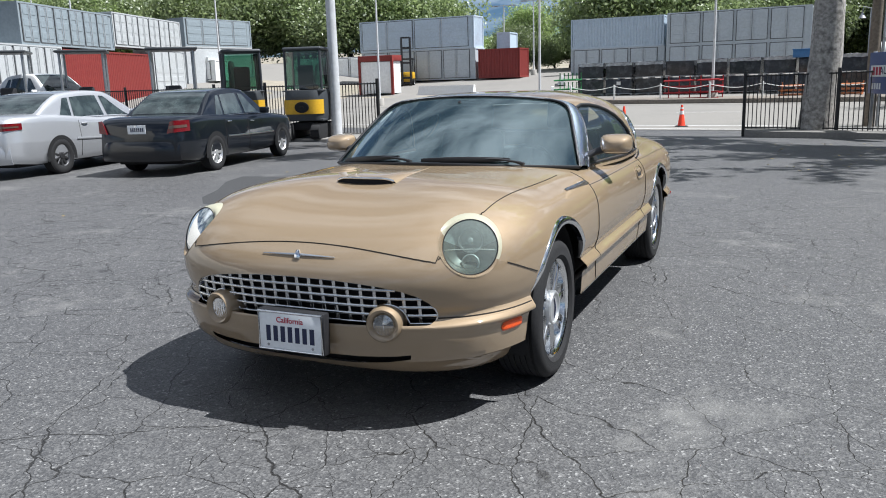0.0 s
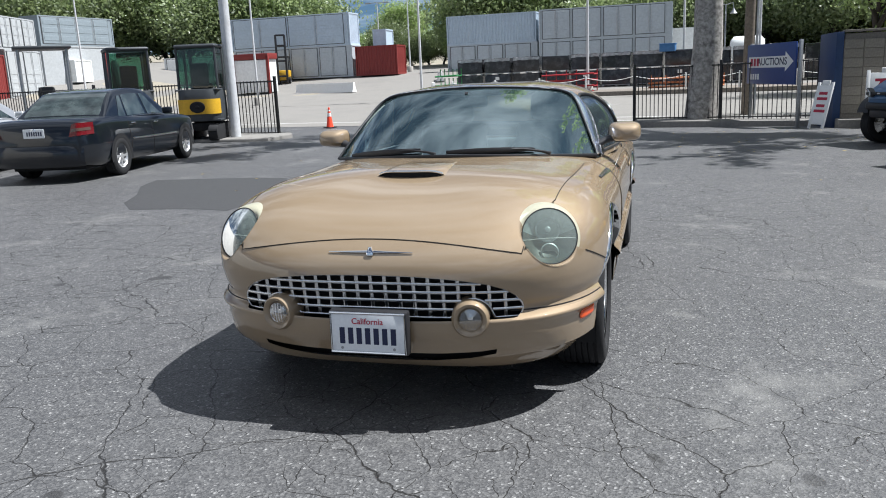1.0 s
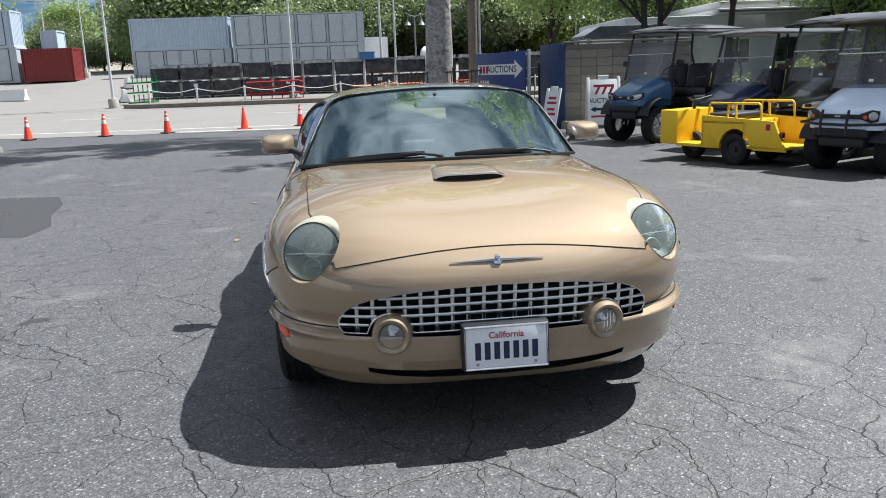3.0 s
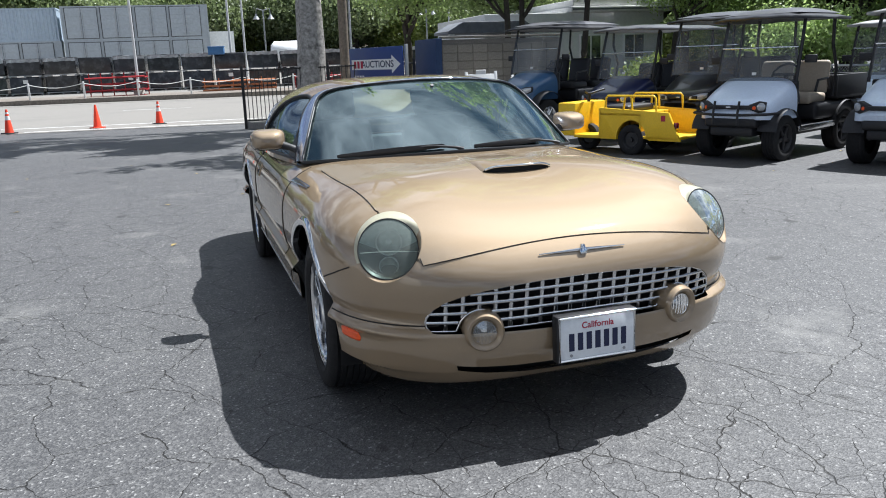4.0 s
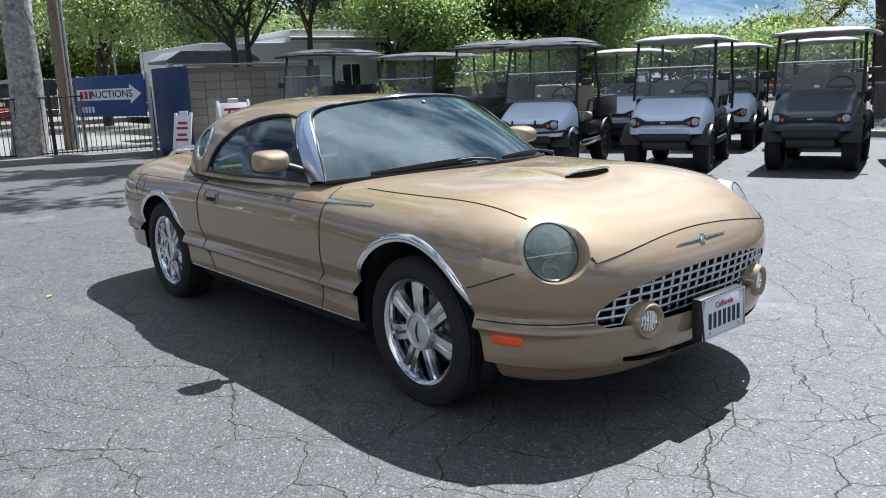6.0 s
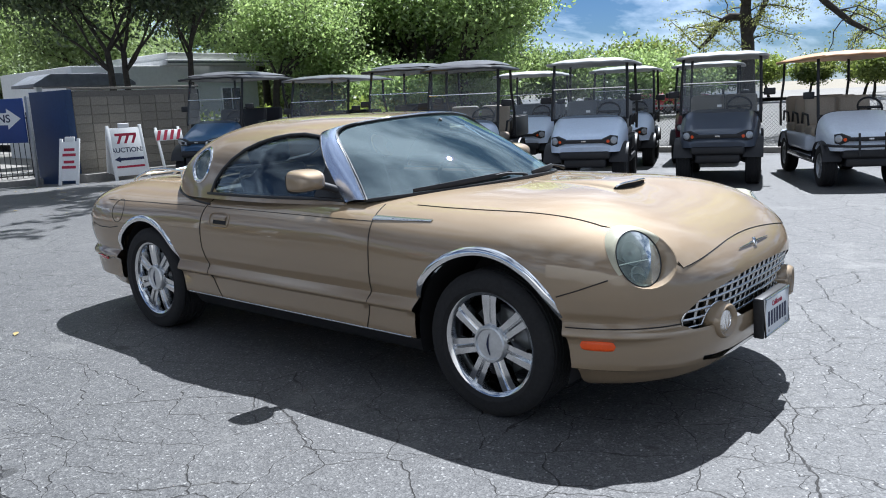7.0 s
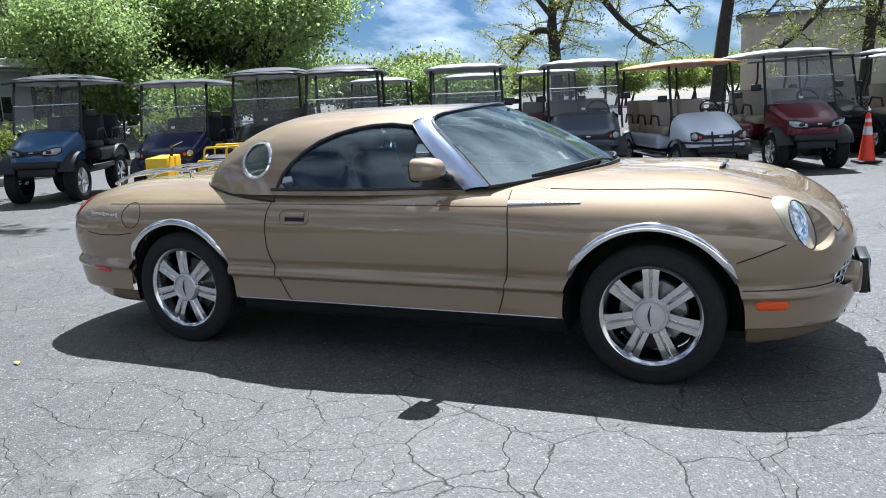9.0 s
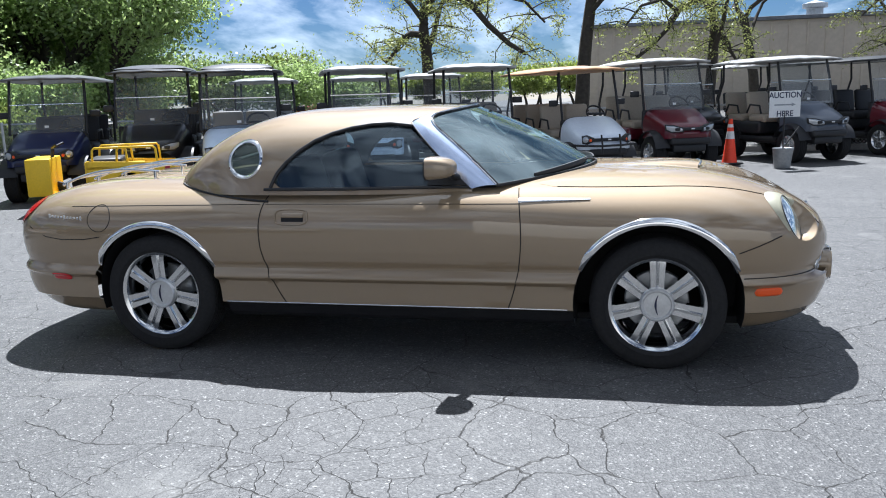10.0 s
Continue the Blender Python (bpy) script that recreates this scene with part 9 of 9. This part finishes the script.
def limbs(rng, height, r0, spread, depth, trunk=0.35, gnarl=0.15, lean=0.0, kids=3, bias=(0, 0, 0), stiff=1.0):
    """Branches as lists of points with radii, and the tips."""
    out, tips = [], []

    def grow_limb(p, d, length, r, level):
        pts, rs = [p.copy()], [r]
        n = 6 if level == 0 else 5
        for i in range(n):
            k = gnarl * (stiff if level == 0 else 1.0)
            d = (d + Vector((rng.gauss(0, k), rng.gauss(0, k), rng.gauss(0.03, k * 0.7)))).normalized()
            p = p + d * length / n
            pts.append(p.copy())
            rs.append(r * lerp(1.0, 0.62, (i + 1) / n))
            if level > 0 or i > n * 0.6:
                tips.append((p.copy(), level))
        out.append((pts, rs))
        if level < depth:
            for k in range(kids + (1 if level == 0 else 0)):
                q = pts[-1 - (k % 3)] if level else pts[-1 - (k % 2)]
                a = rng.uniform(0, 2 * math.pi)
                side = Vector((math.cos(a), math.sin(a), rng.uniform(0.1, 0.7))) * spread + Vector(bias)
                grow_limb(q, (d * 0.55 + side).normalized(), length * rng.uniform(0.55, 0.85), rs[-1] * rng.uniform(0.5, 0.75), level + 1)
    grow_limb(Vector((0, 0, -0.2)), Vector((lean, 0, 1)).normalized(), height * trunk, r0, 0)
    return out, tips


def leaf_cloud(arr, ends, leaves, size, clump, droop=0.0, low=0.0):
    """Many small four-cornered leaves scattered round the ends of the branches."""
    c = np.array([ends[i] for i in arr.randint(0, len(ends), leaves)])
    off = arr.normal(0, 1, (leaves, 3))
    off *= (clump * arr.uniform(0.25, 1, (leaves, 1)) / np.linalg.norm(off, axis=1, keepdims=True).clip(0.2))
    off[:, 2] = off[:, 2] * 0.75 - droop * np.abs(off[:, 2])
    c = c + off
    c = c[c[:, 2] > low]
    k = len(c)
    a = arr.normal(0, 1, (k, 3))
    a /= np.linalg.norm(a, axis=1, keepdims=True)
    b = np.cross(a, arr.normal(0, 1, (k, 3)))
    b /= np.linalg.norm(b, axis=1, keepdims=True).clip(0.05)
    s = size * arr.uniform(0.6, 1.3, (k, 1))
    v = np.stack([c - a * s * 0.5, c + b * s * 0.26, c + a * s * 0.5, c - b * s * 0.26], 1).reshape(-1, 3)
    return v, np.arange(4 * k).reshape(-1, 4)


def bent_tree_parts(seed):
    """An old tree whose trunk arches over to one side, with one low crooked arm and hanging twigs."""
    rng = random.Random(seed)
    mains = [
        ([(0.1, 0, -0.2), (0.05, 0, 1.2), (0, 0.05, 2.4), (-0.08, 0, 3.2), (-0.05, 0, 3.75), (0.22, 0, 4.15), (0.7, 0.1, 4.25), (1.3, 0.1, 3.95), (1.8, 0.2, 3.35), (2.4, 0.2, 2.8), (2.9, 0.3, 2.5)], 0.19, 0.06),
        ([(-0.08, 0, 3.1), (-0.45, -0.1, 3.15), (-0.75, -0.2, 2.95), (-0.85, -0.2, 2.7), (-1.2, -0.3, 2.35)], 0.11, 0.04),
        ([(0.1, 0, 4.0), (-0.2, 0.2, 4.7), (-0.3, 0.3, 5.6), (-0.7, 0.2, 6.5)], 0.09, 0.03),
        ([(0.8, 0.1, 4.2), (1.2, -0.2, 4.8), (1.7, -0.3, 5.4), (2.5, -0.2, 6.0)], 0.09, 0.03),
        ([(1.4, 0.1, 3.9), (2.1, 0.4, 4.2), (2.9, 0.5, 4.0), (3.5, 0.6, 3.4)], 0.07, 0.03),
        ([(0, 0, 2.6), (0.2, 0.7, 3.2), (0.5, 1.4, 4.2), (0.4, 1.9, 5.4)], 0.10, 0.03),
        ([(0, 0, 3.4), (-0.4, -0.6, 3.9), (-1.0, -1.2, 4.5), (-1.7, -1.5, 4.7)], 0.08, 0.03),
    ]
    bm, ends = bmesh.new(), []
    for pts, r0, r1 in mains:
        pts = [Vector(p) for p in pts]
        n = len(pts)
        tube(bm, pts, [lerp(r0, r1, i / (n - 1)) for i in range(n)], 8, cap=False)
        for i in range(2, n):
            for _ in range(5):
                p = pts[i - 1].lerp(pts[i], rng.random())
                if p.z < 2.2:
                    continue
                d = Vector((rng.gauss(0, 1), rng.gauss(0, 1), rng.uniform(-0.1, 1.0))).normalized()
                tw = [p]
                for k in range(6):
                    d = (d + Vector((rng.gauss(0, 0.3), rng.gauss(0, 0.3), -0.16 + rng.gauss(0, 0.2)))).normalized()
                    tw.append(tw[-1] + d * rng.uniform(0.16, 0.34))
                tube(bm, tw, [lerp(0.022, 0.006, k / 6) for k in range(7)], 4, cap=False)
                ends += tw[2:]
    return bm, leaf_cloud(np.random.RandomState(seed), ends, 15000, 0.075, 0.26, 0.4, 1.7)


def tree_parts(seed, height, r0, spread, depth, leaves, size, clump, trunk=0.35, gnarl=0.15, lean=0.0, kids=3, droop=0.0, low=0.0, bias=(0, 0, 0), stiff=1.0):
    rng = random.Random(seed)
    br, tips = limbs(rng, height, r0, spread, depth, trunk, gnarl, lean, kids, bias, stiff)
    bm = bmesh.new()
    for pts, rs in br:
        tube(bm, pts, [max(0.006, r) for r in rs], 7 if rs[0] > 0.05 else 4, cap=False)
    wood = bm
    arr = np.random.RandomState(seed)
    v, f = leaf_cloud(arr, [t for t, l in tips if l >= max(1, depth - 1)], leaves, size, clump, droop, low)
    return wood, (v, f)


def tree(label, at, bark, leaf, parts, name="tree", group=""):
    wood, (v, f) = parts
    t = thing(name, label, "tree", at, group=group)
    part("trunk", wood, bark, t, smooth=60)
    me = bpy.data.meshes.new("crown")
    me.from_pydata(v.tolist(), [], f.tolist())
    me.materials.append(leaf)
    ob = new("crown", me)
    ob.parent = t
    return t


def scaled(x, y, turn, s, sz=None, z=None):
    return pose(x, y, ground_z(x, y) if z is None else z, 0, 0, turn) @ Matrix.Diagonal((s, s, sz or s, 1))


# the pale trunk by the iron fence: thick, almost upright, with a wide sparse crown high over the lot
big = tree_parts(6, 21, 0.45, 1.1, 4, 17000, 0.30, 0.55, trunk=0.34, gnarl=0.15, lean=0.05, kids=3, low=5.0, bias=(0.20, -0.60, 0.0), stiff=0.3)
tree("tall tree with pale mottled grey trunk and sparse crown", pose(2.35, 19.3, -0.35, 0, 0, 0), BARK, GREEN, big)
# far belt of dark oaks and green trees
far_a = tree("dense dark green oak on far hillside", scaled(-76, 118, 0, 1.0), DARKBARK, OAK, tree_parts(11, 17, 0.4, 0.95, 3, 42000, 0.36, 2.9, trunk=0.30, kids=4), group="far oaks")
far_b = tree("light green leafy tree beyond storage yard", scaled(-36, 122, 0, 1.0), DARKBARK, GREEN, tree_parts(12, 14, 0.35, 0.8, 3, 32000, 0.32, 2.4, trunk=0.30, kids=4), group="far green trees")
far_c = tree("yellow-green leafy tree beyond the road", scaled(14, 104, 0, 1.0), DARKBARK, LIME, tree_parts(13, 12, 0.3, 0.85, 3, 28000, 0.30, 2.2, trunk=0.28, kids=4), group="far yellow-green trees")
rt = random.Random(8)
for i in range(62):
    x = -150 + i * 3.3 + rt.uniform(-1.5, 1.5)
    y = 99 + rt.uniform(-5, 14) - 0.05 * x
    gap = -52 < x < -18
    far = far_b if (gap and rt.random() < 0.7) or rt.random() < 0.3 else far_a
    s = rt.uniform(0.58, 0.76) if gap else rt.uniform(1.35, 1.8)
    copy_thing(far, scaled(x, y, rt.uniform(0, 360), s, z=ground_z(x, y) - 3.2 * s)).scale = (s, s, s * rt.uniform(0.9, 1.1))
for i in range(30):
    x, y = -6 + i * 2.6 + rt.uniform(-1.5, 1.5), 98 - i * 1.27 + rt.uniform(-6, 8)
    far = far_a if i % 2 == 0 else (far_c if i % 4 == 1 else far_b)
    s = rt.uniform(0.85, 1.2)
    copy_thing(far, scaled(x, y, rt.uniform(0, 360), s, z=ground_z(x, y) - 3.2 * s)).scale = (s, s, s)
# trees beyond the wall and the carts
mid_a = tree("leafy dark green tree with slim trunks behind wall", scaled(9.8, 22.4, 0, 1.0), DARKBARK, PINE, tree_parts(21, 10, 0.15, 0.8, 3, 36000, 0.16, 1.25, trunk=0.38, kids=4, low=2.2, stiff=0.35), group="trees behind wall")
copy_thing(mid_a, scaled(10.7, 23.0, 130, 0.95)).scale = (0.95, 0.95, 1.0)
copy_thing(mid_a, scaled(13.2, 23.6, 250, 1.0))
mid_b = tree("bright green leafy tree beyond golf carts", scaled(23.6, 19.2, 0, 1.0), DARKBARK, GREEN, tree_parts(22, 14, 0.24, 0.95, 3, 20000, 0.19, 1.9, trunk=0.24, kids=5, low=1.0, stiff=0.4), group="bright green trees")
for x, y, tr, s in ((17.5, 24.0, 60, 0.8), (20.5, 30, 90, 1.0), (27, 26, 140, 1.05), (30, 22.5, 200, 0.8), (25, 34, 260, 1.15), (35, 33, 20, 1.2), (16, 35, 310, 1.0), (44, 36, 80, 1.2), (33, 42, 10, 1.3), (12, 42, 10, 1.2), (24, 21.5, 35, 1.05), (29, 25, 80, 1.2), (39, 28, 250, 1.2), (26, 24, 170, 1.25), (21.5, 27, 15, 1.1), (30, 30, 220, 1.4), (33, 37, 95, 1.5)):
    copy_thing(mid_b, scaled(x, y, tr, s)).scale = (s, s, s)
bush = tree("bright green bushy sapling behind golf carts", scaled(15.5, 17.5, 0, 1.0), DARKBARK, LIME, tree_parts(24, 4.2, 0.06, 1.0, 3, 6500, 0.17, 0.8, trunk=0.14, kids=5), group="bushy saplings")
for x, y, tr, s in ((18.5, 19.5, 60, 1.1), (14.8, 21, 140, 1.0), (22, 23, 200, 1.2), (27, 20.5, 30, 1.1), (19, 15.5, 250, 0.7), (13.2, 19.0, 90, 0.8)):
    copy_thing(bush, scaled(x, y, tr, s)).scale = (s, s, s)
thicket = tree("light green leafy young tree beyond golf carts", scaled(22.5, 24, 0, 1.0), DARKBARK, GREEN, tree_parts(25, 12, 0.09, 1.0, 3, 9000, 0.20, 1.6, trunk=0.13, kids=5), group="light green young trees")
for x, y, tr, s in ((21, 22.5, 20, 0.96), (24, 26, 70, 1.07), (27, 30.5, 110, 1.11), (25, 20.2, 160, 0.96), (30, 23, 210, 1.11), (33, 28.5, 300, 1.19), (30, 17.8, 20, 1.00), (31, 15.2, 130, 0.93), (36, 33, 250, 1.19), (20, 19, 40, 0.81), (34, 13.5, 80, 0.81)):
    copy_thing(thicket, scaled(x, y, tr, s)).scale = (s, s, s)
mid_c = tree("lime green young tree beyond far lot", scaled(44, 22, 0, 1.0), DARKBARK, LIME, tree_parts(23, 10, 0.16, 0.75, 3, 9500, 0.30, 1.5, trunk=0.18, kids=5, low=0.5), group="lime trees")
for x, y, tr, s in ((50, 18, 60, 0.8), (58, 26, 140, 1.1), (40, 27, 200, 0.9), (66, 17, 30, 0.8), (72, 22, 200, 0.9), (38, 21, 90, 0.75), (80, 14, 10, 0.9), (90, 9, 10, 1.0), (60, 11, 50, 0.8), (70, 8, 90, 0.9), (76, 4, 150, 1.0), (86, 2, 210, 1.0), (66, 13, 280, 0.8), (96, 5, 330, 1.1), (104, -3, 20, 1.1), (84, 8, 70, 1.0)):
    copy_thing(mid_c, scaled(x, y, tr, s)).scale = (s, s, s)
# gnarled trees with young leaves before the warehouse
gn_a = tree("gnarled dark-limbed tree with arched trunk and sparse yellow-green leaves", pose(18.4, 5.55, 0, 0, 0, -78), DARKBARK, SPRING, bent_tree_parts(31), group="gnarled trees")
gn_b = tree("gnarled dark-limbed tree with sparse yellow-green leaves", scaled(18.5, 1.2, 90, 1.0), DARKBARK, SPRING, tree_parts(33, 14, 0.24, 1.1, 4, 24000, 0.075, 0.75, trunk=0.32, gnarl=0.28, kids=3, droop=0.5, low=1.8, stiff=0.12), group="gnarled trees")
for src, x, y, tr, s in ((gn_a, 20, -2.5, 120, 0.9), (gn_b, 24.5, -4.5, 200, 0.85), (gn_b, 25, -9.5, 300, 0.8), (gn_a, 21.5, -10.5, 60, 1.0), (gn_a, 27, -16, 100, 1.1)):
    copy_thing(src, scaled(x, y, tr, s)).scale = (s, s, s)
# low hedge behind the blue cart
sh = tree("bright green shrub behind block wall", scaled(8.9, 17.0, 0, 1.0), DARKBARK, LIME, tree_parts(41, 1.7, 0.03, 1.0, 3, 2600, 0.10, 0.35, trunk=0.35, kids=4), name="shrub")
copy_thing(sh, scaled(9.7, 16.6, 120, 1.1)).scale = (1.1, 1.1, 1.1)
